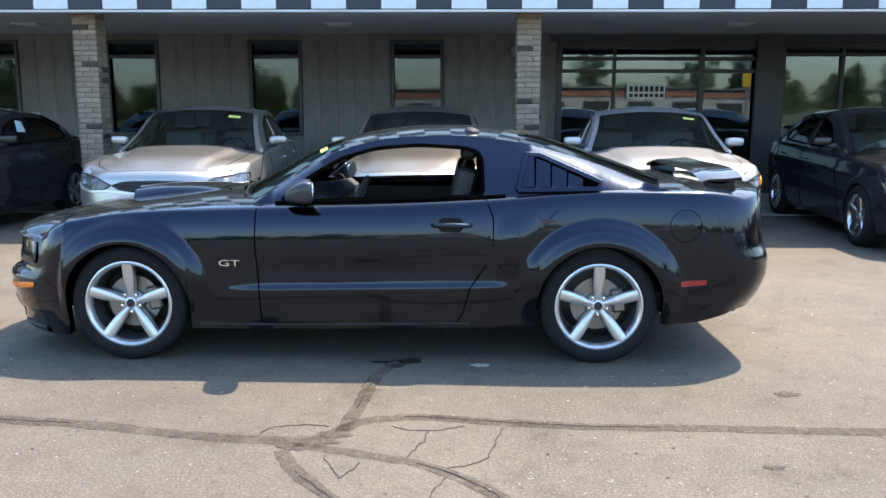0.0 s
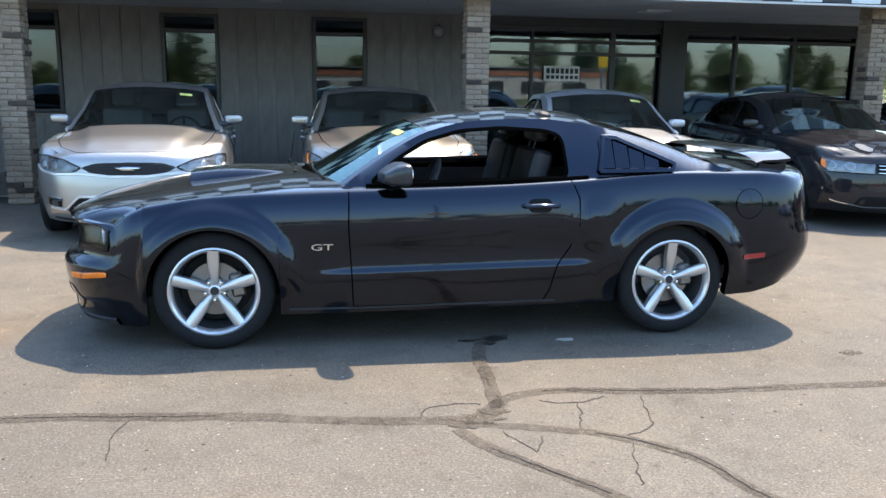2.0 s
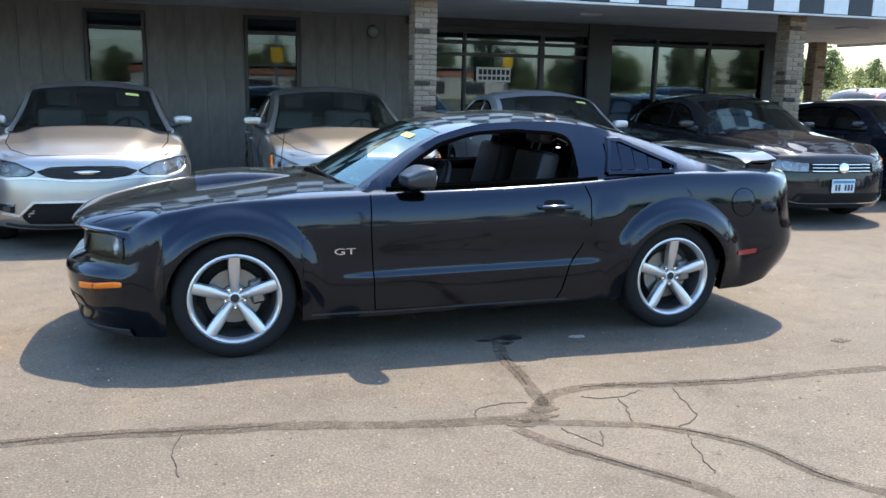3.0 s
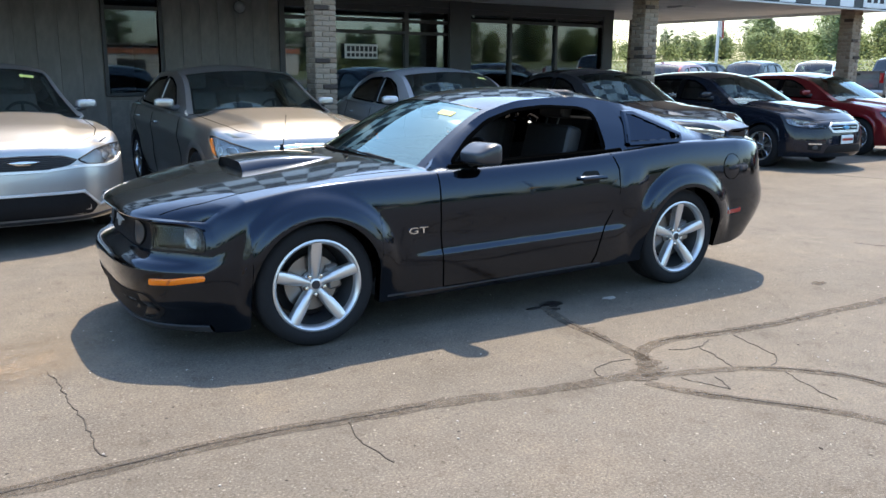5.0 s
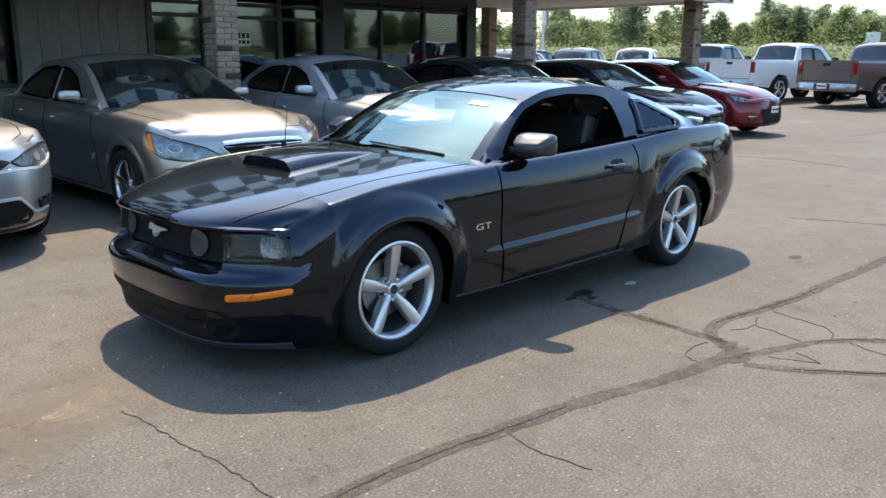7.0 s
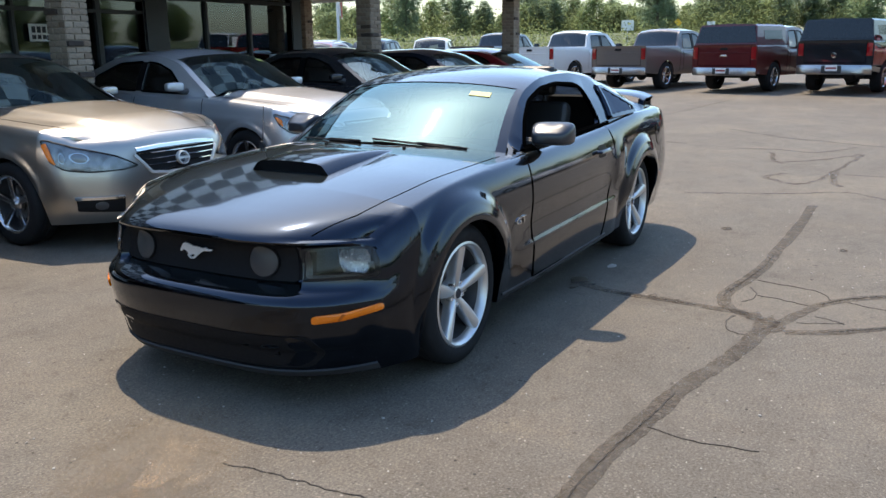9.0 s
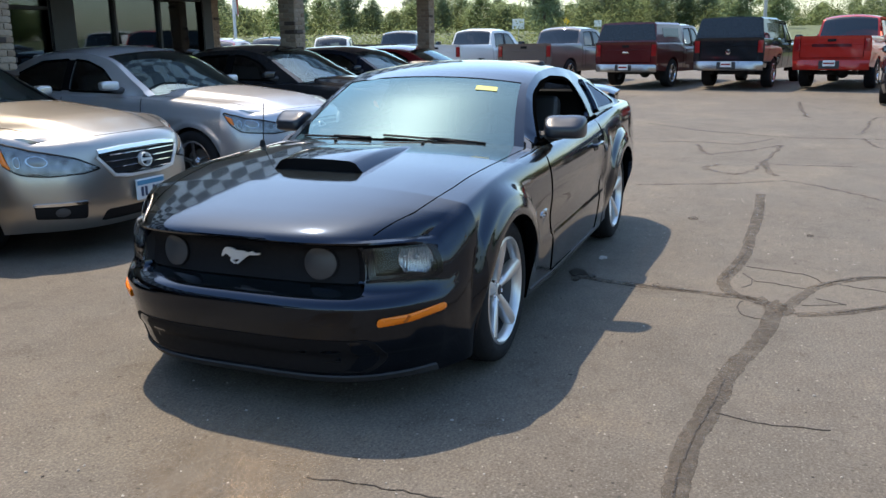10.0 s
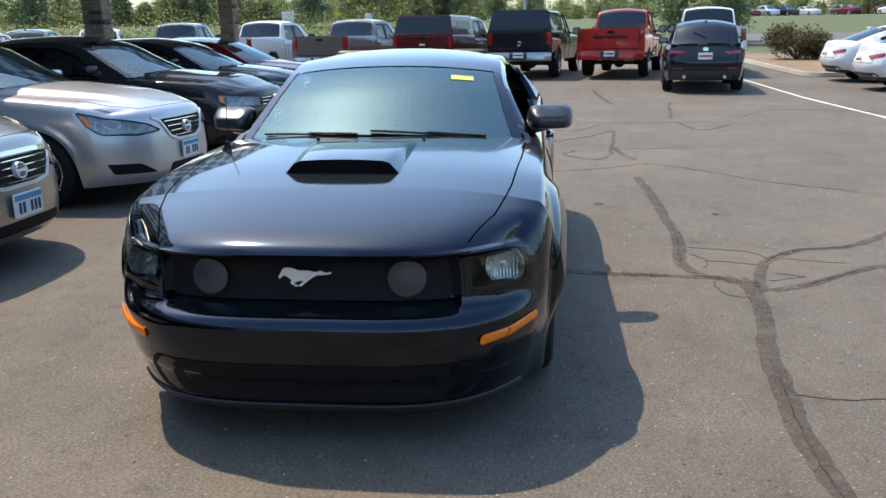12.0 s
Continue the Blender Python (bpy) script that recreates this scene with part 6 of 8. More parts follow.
# gold sedan
B2 = sedan(L=4.86, h=1.50, w=0.915, nose=0.85)
c2, _ = build_car("sedan", "gold-beige sedan with a slatted chrome grille parked under the canopy edge", "car", row_pose(-0.1, 7.92), B2, GOLD_PAINT, sedan_glass(1.50), wheel_key="w10", wheel_kw=dict(r=0.225, w=0.22), **ROW_CAR)
ALT_LAMP = [(0.41, 0.63), (0.52, 0.607), (0.70, 0.60), (0.88, 0.625), (1.05, 0.685), (1.17, 0.80), (1.15, 0.838), (0.98, 0.832), (0.76, 0.79), (0.54, 0.71)]
ALT_AMBER = [(0.95, 0.66), (1.04, 0.695), (1.15, 0.805), (1.06, 0.82), (1.01, 0.76)]
ALT_GRILLE = [(-0.39, 0.735), (0.39, 0.735), (0.41, 0.70), (0.30, 0.575), (0.16, 0.555), (-0.16, 0.555), (-0.30, 0.575), (-0.41, 0.70)]
nose_of(c2, B2, ALT_LAMP, ALT_GRILLE, slats=4, fogs=(0.66, 0.35, 0.13, 0.065), intake=[(-0.44, 0.25), (0.44, 0.25), (0.40, 0.33), (-0.40, 0.33)], amber=ALT_AMBER, plate="plate", plate_z=0.43,
        surround=[(-0.42, 0.71), (-0.305, 0.568), (-0.16, 0.548), (0.16, 0.548), (0.305, 0.568), (0.42, 0.71)])
part("grille_brow", ribbon_bm(B2.wrap(), [(-0.40, 0.742), (-0.2, 0.755), (0.2, 0.755), (0.40, 0.742)], 0.034, 0.008), CHROME, c2, "broad chrome bar over the grille")
# silver sedan
B3 = sedan(L=4.87, h=1.50, w=0.915, nose=0.85)
c3, _ = build_car("sedan", "silver sedan with V-shaped chrome grille parked under the canopy edge", "car", row_pose(2.5, 7.9, -5), B3, SILVER_PAINT, sedan_glass(1.50), wheel_key="w10", wheel_kw=dict(r=0.225, w=0.22), **ROW_CAR)
nose_of(c3, B3, [(0.40, 0.655), (0.60, 0.63), (0.86, 0.655), (1.06, 0.73), (1.18, 0.82), (1.16, 0.84), (0.92, 0.815), (0.66, 0.765), (0.50, 0.715)], [(-0.36, 0.745), (0.36, 0.745), (0.26, 0.60), (0.15, 0.565), (-0.15, 0.565), (-0.26, 0.60)], slats=4,
        intake=[(-0.34, 0.25), (0.34, 0.25), (0.30, 0.35), (-0.30, 0.35)], amber=[(0.96, 0.715), (1.06, 0.757), (1.13, 0.81), (0.98, 0.785)], plate="plate", plate_z=0.45,
        surround=[(-0.46, 0.77), (-0.38, 0.73), (-0.28, 0.59), (-0.15, 0.55), (0.15, 0.55), (0.28, 0.59), (0.38, 0.73), (0.46, 0.77)])
for sg in (-1, 1):
    part("fog_pocket", patch_bm(B3.wrap(), round_poly([(sg * 0.47, 0.29), (sg * 0.76, 0.30), (sg * 0.86, 0.395), (sg * 0.62, 0.385)], 0.02), 0.003, 0, 0.006), GRILLE, c3)
part("chin_trim", ribbon_bm(B3.wrap(), [(-0.36, 0.236), (0.36, 0.236)], 0.02, 0.012), CHROME, c3)
# black sedan
B4 = sedan(L=4.87, h=1.50, w=0.915, nose=0.83, bow=0.26)
c4, _ = build_car("sedan", "black sedan with a horizontal chrome grille parked under the canopy edge", "car", row_pose(5.52, 7.95, -3.5), B4, DARK_PAINT, sedan_glass(1.50), wheel_key="w5", wheel_kw=dict(r=0.225, w=0.22), **ROW_CAR)
nose_of(c4, B4, [(0.42, 0.625), (0.41, 0.735), (0.70, 0.765), (0.98, 0.785), (1.0, 0.72), (0.84, 0.635)], [(-0.40, 0.62), (0.40, 0.62), (0.40, 0.735), (-0.40, 0.735)], slats=3, badge="disc", intake=[(-0.6, 0.27), (0.6, 0.27), (0.55, 0.38), (-0.55, 0.38)], amber=[(0.86, 0.665), (0.95, 0.70), (0.95, 0.765), (0.88, 0.76)], plate="plate", plate_z=0.47)
part("bumper_trim", ribbon_bm(B4.wrap(), [(-0.80, 0.33), (-0.70, 0.30), (-0.5, 0.262), (0.5, 0.262), (0.70, 0.30), (0.80, 0.33)], 0.018, 0.01), CHROME, c4)
# dark blue hatchback
B5 = sedan(L=4.42, h=1.47, w=0.87, nose=0.76, base=2.645, front=0.9, house=(1.5, 2.2, 3.75, 4.3),
           top=[(0, 0.76), (0.15, 0.83), (0.5, 0.9), (1.0, 0.965), (1.4, 1.0), (3.9, 1.02), (4.42, 0.98)], shz=[(0, 0.7), (0.2, 0.77), (0.5, 0.84), (1.0, 0.91), (1.5, 0.945), (2.5, 0.965), (3.5, 0.985), (4.42, 0.95)],
           rail=[(1.5, 0.95), (1.85, 1.15), (2.2, 1.33), (2.7, 1.40), (3.5, 1.37), (3.9, 1.28), (4.3, 0.985)], ctop=[(1.5, 0.995), (1.85, 1.2), (2.2, 1.385), (2.7, 1.465), (3.5, 1.44), (3.9, 1.33), (4.3, 1.02)])
HATCH_GLASS = [round_poly([(1.92, 0.99), (2.2, 1.21), (2.45, 1.31), (2.66, 1.325), (2.66, 1.0)], 0.04), round_poly([(2.74, 1.0), (2.74, 1.325), (3.3, 1.31), (3.65, 1.24), (3.72, 1.06), (3.6, 1.03)], 0.04)]
c5, _ = build_car("hatchback", "dark blue-black compact car with a chrome-framed grille", "car", row_pose(8.75, 8.3), B5, NAVY_PAINT, HATCH_GLASS, wheel_key="w5", wheel_kw=dict(r=0.225, w=0.22), glass=(GLASS_ROW, GLASS_DARK), cloth=CLOTH, doors=SEDAN_DOORS, handles=SEDAN_HANDLES, group="parked row")
HEX = [(-0.30, 0.715), (0.30, 0.715), (0.36, 0.66), (0.30, 0.585), (-0.30, 0.585), (-0.36, 0.66)]
nose_of(c5, B5, [(0.41, 0.645), (0.60, 0.635), (0.86, 0.69), (1.02, 0.775), (0.84, 0.775), (0.44, 0.725)], HEX, slats=3, badge="oval", fogs=(0.58, 0.36, 0.08, 0.06), intake=[(-0.45, 0.27), (0.45, 0.27), (0.4, 0.38), (-0.4, 0.38)], plate="dealer", plate_z=0.47, surround=HEX + [HEX[0]])
# red hatchback
B6 = sedan(L=4.36, h=1.47, w=0.91, nose=0.76, base=2.65, front=0.9, house=(1.45, 2.2, 3.75, 4.25), top=B5.k["top"], shz=B5.k["shz"], rail=[(1.45, 0.945), (1.85, 1.17), (2.2, 1.33), (2.7, 1.40), (3.5, 1.37), (3.85, 1.28), (4.25, 0.985)],
           ctop=[(1.45, 0.99), (1.85, 1.22), (2.2, 1.385), (2.7, 1.465), (3.5, 1.44), (3.85, 1.33), (4.25, 1.02)])
c6, _ = build_car("hatchback", "metallic red hatchback with a dealer plate", "car", row_pose(12.0, 8.75), B6, RED_PAINT, HATCH_GLASS, wheel_key="w5", wheel_kw=dict(r=0.225, w=0.22), glass=(GLASS_ROW, GLASS_DARK), cloth=CLOTH, doors=SEDAN_DOORS, handles=SEDAN_HANDLES, group="parked row")
nose_of(c6, B6, [(0.44, 0.655), (0.64, 0.645), (0.90, 0.71), (1.10, 0.79), (0.92, 0.80), (0.64, 0.755)], [(-0.36, 0.68), (0.36, 0.68), (0.34, 0.72), (-0.34, 0.72)], slats=1, badge="oval", fogs=(0.62, 0.36, 0.06, 0.05), intake=[(-0.36, 0.25), (0.36, 0.25), (0.46, 0.54), (-0.46, 0.54)], plate="dealer", plate_z=0.52)
# black sedan at the near end of the row
B0 = sedan(L=4.75, h=1.48, w=0.91, nose=0.81)
c0, _ = build_car("sedan", "black sedan with a paper in its rear side window", "car", row_pose(-6.0, 7.95), B0, DARK_PAINT, sedan_glass(1.48), wheel_key="w5", wheel_kw=dict(r=0.225, w=0.22), **ROW_CAR)
nose_of(c0, B0, ALT_LAMP, ALT_GRILLE, slats=4, plate="dealer", plate_z=0.43)
for c, B, pm in ((c1, B1, CHAMPAGNE_PAINT), (c2, B2, GOLD_PAINT), (c3, B3, SILVER_PAINT), (c4, B4, DARK_PAINT), (c5, B5, NAVY_PAINT), (c6, B6, RED_PAINT), (c0, B0, DARK_PAINT)):
    for sg in (-1, 1):
        mirror(c, B, 1.96, 1.06, sg, pm, 0.2, (0.06, 0.104, 0.05), boxy=0.55)
    wipers(c, B)
for c, B in ((c1, B1), (c3, B3)):
    sticker(c, B)
paper = part("window_paper", patch_bm(B0.flank(-1), round_poly([(2.52, 1.17), (2.72, 1.16), (2.74, 1.30), (2.60, 1.31)], 0.01), 0.004, 0, 0.003, 2, 0.1), plain("price_sheet", (0.42, 0.58, 0.60), 0.6), c0, "pale blue-green price sheet in the side window")
# ---- pickups, cars and open ground beyond the row ----
def pickup_body(h=1.95, w=1.0, L=5.85, tyre=0.41, lift=0.0):
    z = lift
    return Body(
        L=L, axles=(1.0, L - 1.25), tyre=tyre, arch=tyre + 0.06, track=w - 0.15, crown=10.0, bow=0.2, rbow=0.02, bp=4.0,
        top=[(0, 1.02 + z), (0.2, 1.1 + z), (1.5, 1.17 + z), (3.75, 1.22 + z), (3.84, 0.86 + z), (L - 0.13, 0.86 + z), (L - 0.08, 1.33 + z), (L, 1.32 + z)],
        shz=[(0, 0.98 + z), (0.3, 1.07 + z), (1.6, 1.14 + z), (3.7, 1.18 + z), (3.84, 1.31 + z), (L, 1.31 + z)],
        shw=[(0, 0.82), (0.5, w - 0.09), (3.0, w - 0.07), (L, w - 0.05)], mw=[(0, 0.9), (0.5, w - 0.01), (3.0, w), (L, w - 0.01)], mz=0.95 + z,
        rw=[(0, 0.86), (0.6, w - 0.05), (L, w - 0.04)], rz=[(0, 0.38 + z), (1.0, 0.42 + z), (4.5, 0.44 + z), (L, 0.52 + z)],
        fx=[(0, 0.06), (0.4, 0.0), (1, 0.08)], rx=[(0, 0.0), (0.1, 0.012), (0.9, 0.012), (1, 0.0)],
        house=(1.62, 2.3, 3.52, 3.78), bowf=0.22, bowr=0.03,
        rail=[(1.62, 1.15 + z), (1.95, 1.47 + z), (2.3, h - 0.14 + z), (2.7, h - 0.08 + z), (3.4, h - 0.09 + z), (3.55, h - 0.16 + z), (3.7, h - 0.5 + z), (3.78, 1.24 + z)],
        rail_y=[(1.62, w - 0.16), (2.3, w - 0.27), (3.4, w - 0.28), (3.78, w - 0.16)],
        ctop=[(1.62, 1.19 + z), (1.95, 1.53 + z), (2.3, h - 0.06 + z), (2.7, h + z), (3.4, h - 0.01 + z), (3.55, h - 0.09 + z), (3.7, h - 0.46 + z), (3.78, 1.26 + z)],
        belt_y=[(1.62, w - 0.11), (3.78, w - 0.1)])


def pickup_glass(B, h):
    return [round_poly([(2.02, 1.21), (2.3, 1.5), (2.45, h - 0.2), (2.78, h - 0.17), (2.78, 1.22)], 0.04), round_poly([(2.87, 1.22), (2.87, h - 0.17), (3.4, h - 0.19), (3.5, 1.24)], 0.04)]


def at_back(x_rear, y, L, turn=0.0):
    """Pose of a vehicle whose tail stands at x_rear, y and whose nose points east, turned to the north by turn degrees."""
    c, s = math.cos(radians(turn)), math.sin(radians(turn))
    return pose(x_rear + L * c, y + L * s, ground_z(x_rear + L * c / 2), 0, 0, 180 + turn)


def tail_of(car, B, lamps, lamp_out=0.012, plate_z=0.9, bumper=None, badge=None, gap=None, plate="dealer", bumper_mat=None):
    rf = B.face(B.L)
    for sg in (-1, 1):
        for o in lamps:
            part("tail_lamp", patch_bm(rf, round_poly([(sg * y, z) for y, z in o], 0.015), lamp_out, 0.006, 0.03, 3), RED_LENS, car, "red tail lamp")
    if gap:
        part("tailgate_gap", ribbon_bm(rf, gap, 0.014, 0.002), SEAM, car)
    if badge:
        part("tail_badge", patch_bm(rf, badge, 0.012, 0.004, 0.012, 3), CHROME, car, "plain bright badge")
    if bumper:
        z0, z1, hw = bumper
        bm = bmesh.new()
        rows = []
        for k in range(17):
            yn = -1 + k / 8
            x = B.L + 0.13 - 0.16 * abs(yn) ** 4
            rows.append([(x - 0.12, hw * yn, z1), (x - 0.02, hw * yn, z1), (x, hw * yn, z1 - 0.03), (x, hw * yn, z0 + 0.04), (x - 0.03, hw * yn, z0), (x - 0.2, hw * yn, z0)])
        add_grid(bm, rows)
        bp = part("rear_bumper", bm, bumper_mat or CHROME, car, "rear bumper")
        part("bumper_recess", box_bm((B.L + 0.125, -0.26, z0 + 0.035), (B.L + 0.136, 0.26, z1 - 0.012), 0.004), PLASTIC, bp)
    if plate:
        plate_on(car, rf, 0, plate_z, 0.31, 0.155, white=PAPER if plate == "dealer" else None, bars=plate != "dealer", out=0.02 if not bumper or plate_z > bumper[1] else 0.15)
    return rf


def topper(car, B, paint, z0, z1, s0, w):
    """A truck-bed cap with side and rear glass."""
    s1 = B.L - 0.06
    bm = bmesh.new()
    rows = []
    for s, k in ((s0, 1.0), (s1 - 0.13, 1.0), (s1, 0.0)):
        zt = z1 if k else z0 + 0.02
        ww = w - 0.12 if k else w - 0.03
        rows.append([(s, -w + 0.02, z0), (s, -ww, zt - 0.05), (s, -ww + 0.07, zt), (s, 0, zt + 0.025 * k), (s, ww - 0.07, zt), (s, ww, zt - 0.05), (s, w - 0.02, z0)])
    add_grid(bm, rows)
    bm.faces.new([bm.verts.new(p) for p in rows[0]])
    cap = part("bed_cap", bm, paint, car, "bed cap with dark windows", crisp=25)
    g = bmesh.new()
    n = [Vector(p) for p in rows[1]], [Vector(p) for p in rows[2]]
    up = Vector((0.02, 0, 0.012))
    def mix(a, b, t):
        return a.lerp(b, t)
    L0, L1, R0, R1 = mix(n[0][2], n[1][1], 0.1), mix(n[0][2], n[1][1], 0.86), mix(n[0][4], n[1][5], 0.1), mix(n[0][4], n[1][5], 0.86)
    g.faces.new([g.verts.new(p + up) for p in (L0, L1, R1, R0)])
    part("cap_rear_glass", g, DARK_PANE, cap, "dark tinted rear glass")
    for sg in (-1, 1):
        g = bmesh.new()
        pts = [(s0 + 0.25, 0.3), (s1 - 0.5, 0.3), (s1 - 0.5, 0.78), (s0 + 0.25, 0.78)]
        g.faces.new([g.verts.new((s, sg * (w - 0.02 - 0.10 * t + 0.006), z0 + (z1 - 0.05 - z0) * t)) for s, t in pts])
        part("cap_side_glass", g, DARK_PANE, cap, "dark tinted side glass")


TRUCK_WHEELS = dict(r=0.26, w=0.28, spokes=5, hub_w=0.07, end_w=0.1, dish=0.1, crownh=0.015)


def pickup(label, x_rear, y, paint, h=1.92, cap=None, lamp=None, lift=0.0, chrome=True, badge=None, turn=0.0, w=1.0, L=5.85):
    B = pickup_body(h, w, L, lift=lift)
    car, body = build_car("pickup_truck", label, "pickup truck", at_back(x_rear, y, L, turn=turn), B, paint, pickup_glass(B, h + lift), wheel_key="truck_wheel", wheel_kw=TRUCK_WHEELS, cloth=LEATHER, group="pickup row",
                          doors=[[(2.83, 1.16), (2.82, 0.56)], [(1.9, 1.15), (1.88, 0.56)], [(3.62, 1.17), (3.58, 0.56)], [(3.8, 1.3), (3.8, 0.56)]], handles=[(2.68, 1.06, 0.17), (3.5, 1.08, 0.17)], glass=(GLASS_CLEAR, GLASS_DEEP), seats=False)
    z = lift
    tail_of(car, B, [lamp or [(w - 0.19, 0.92 + z), (w - 0.05, 0.92 + z), (w - 0.05, 1.25 + z), (w - 0.19, 1.25 + z)]], bumper=(0.46 + 0.6 * z, 0.68 + z, w - 0.03), plate_z=0.60 + z, badge=badge, bumper_mat=BUMPER_STEEL if chrome else paint,
            gap=[(-w + 0.2, 1.29 + z), (-w + 0.2, 0.74 + z), (w - 0.2, 0.74 + z), (w - 0.2, 1.29 + z)])
    rf = B.face(L)
    part("tailgate_handle", patch_bm(rf, round_poly([(-0.11, 1.17 + z), (0.11, 1.17 + z), (0.11, 1.24 + z), (-0.11, 1.24 + z)], 0.015), 0.014), SEAL, car)
    part("tailgate_crease", ribbon_bm(rf, [(-w + 0.24, 1.10 + z), (w - 0.24, 1.10 + z)], 0.03, 0.01), paint, body)
    for sg in (-1, 1):
        mirror(car, B, 2.05, 1.26 + z, sg, SEAL, 0.3, (0.08, 0.13, 0.12))
    if cap:
        topper(car, B, cap, 1.31 + z, h + z - 0.02, 3.86, w - 0.02)
    bm = bmesh.new()
    add_tube(bm, [(B.axles[1], -0.7, B.tyre), (B.axles[1], 0.7, B.tyre)], 0.06, 10)
    add_ellipsoid(bm, (B.axles[1], 0.1, B.tyre), (0.16, 0.17, 0.16), 14, 8)
    add_tube(bm, [(B.L - 0.9, 0.5, 0.5), (B.L - 0.1, 0.6, 0.5)], 0.045, 10)
    part("rear_axle", bm, PLASTIC, car)
    part("spare_wheel", tube_bm([(L - 0.72, 0, 0.5 + z), (L - 0.72, 0, 0.68 + z)], 0.36, 20), RUBBER, car)
    part("bed_floor", box_bm((B.axles[1] - 0.9, -w + 0.2, 0.62 + z), (L - 0.16, w - 0.2, 0.74 + z), 0.02), PLASTIC, car)
    part("step_board", box_bm((1.7, -w + 0.02, 0.42 + z), (3.7, -w + 0.14, 0.47 + z), 0.015), PLASTIC, car)
    return car


BOW = [(-0.12, 0.99), (0.12, 0.99), (0.09, 1.045), (-0.09, 1.045)]
pickup("white crew-cab pickup with red tail lamps in the far row", 21.0, 14.3, WHITE_PAINT, 1.86, turn=-13)
pickup("taupe grey crew-cab pickup with chrome bumper in the far row", 20.6, 11.15, TAUPE_PAINT, 1.86, turn=-15)
pickup("dark red pickup with a matching bed cap in the far row", 20.4, 7.95, MAROON_PAINT, 1.9, cap=MAROON_PAINT, badge=BOW, turn=-15)
pickup("black pickup with bed cap and chrome bumper, far row", 20.3, 5.05, DARK_PAINT, 1.9, cap=DARK_PAINT, badge=oval(0, 1.02, 0.07, 0.075, 18), lift=0.08, turn=-12)
red = pickup("bright red lifted pickup with red bumper in the far row", 20.2, 2.4, ORANGE_RED_PAINT, 1.93, chrome=False, lift=0.1, turn=-14)
part("tailgate_decal", patch_bm(pickup_body(1.93, 1.0, 5.85, lift=0.1).face(5.85), round_poly([(-0.5, 1.13), (0.5, 1.13), (0.5, 1.21), (-0.5, 1.21)], 0.01), 0.013), MAROON_PAINT, red, "dark lettering band")
pickup("white pickup parked past the dark crossover", 20.6, -0.55, WHITE_PAINT, 1.95, lift=0.1, turn=-8)
pickup("dark grey pickup behind the canopy post", 24.5, 18.3, GREY_PAINT, 1.86)


def suv_body(L=4.58, h=1.69, w=0.92):
    return sedan(L=L, h=h, w=w, nose=0.86, base=2.7, front=0.93, tyre=0.36, arch=0.4, house=(1.4, 2.15, 3.95, L - 0.16), rbow=0.2, bowr=0.1,
                 top=[(0, 0.84), (0.15, 0.92), (0.5, 1.0), (1.0, 1.06), (1.4, 1.09), (4.0, 1.1), (L, 1.05)], shz=[(0, 0.78), (0.2, 0.87), (0.5, 0.94), (1.0, 1.0), (1.5, 1.03), (2.5, 1.06), (3.5, 1.09), (L, 1.06)],
                 shw=[(0, 0.62), (0.3, 0.76), (1.0, 0.81), (2.5, 0.84), (3.9, 0.82), (L, 0.74)], mw=[(0, 0.72), (0.3, 0.86), (0.95, w - 0.01), (2.5, w), (3.8, w), (L, 0.84)], rw=[(0, 0.68), (0.6, 0.84), (1.5, 0.87), (3.8, 0.87), (L, 0.78)],
                 mz=0.75, rz=[(0, 0.22), (0.6, 0.22), (2.4, 0.23), (4.0, 0.24), (L, 0.28)], rx=[(0, 0.06), (0.3, 0.03), (0.5, 0.0), (0.8, 0.02), (1, 0.1)],
                 rail=[(1.4, 1.04), (1.75, 1.27), (2.15, h - 0.16), (2.7, h - 0.09), (3.6, h - 0.11), (3.95, h - 0.17), (L - 0.16, 1.09)], rail_y=[(1.4, 0.77), (2.15, 0.65), (3.4, 0.63), (L - 0.16, 0.72)],
                 ctop=[(1.4, 1.09), (1.75, 1.33), (2.15, h - 0.09), (2.7, h), (3.6, h - 0.02), (3.95, h - 0.08), (L - 0.16, 1.12)], belt_y=[(1.4, 0.79), (2.5, 0.82), (L - 0.16, 0.78)])


def suv_glass(h=1.69):
    return [round_poly([(1.86, 1.1), (2.15, h - 0.3), (2.4, h - 0.19), (2.62, h - 0.165), (2.62, 1.11)], 0.04), round_poly([(2.7, 1.11), (2.7, h - 0.165), (3.3, h - 0.175), (3.45, 1.13)], 0.04), round_poly([(3.55, 1.14), (3.42, h - 0.2), (3.75, h - 0.24), (3.95, 1.22)], 0.04)]


SUV_DOORS = [[(1.55, 1.02), (1.5, 0.32)], [(2.66, 1.06), (2.64, 0.32)], [(3.5, 1.09), (3.45, 0.75), (3.2, 0.32)]]


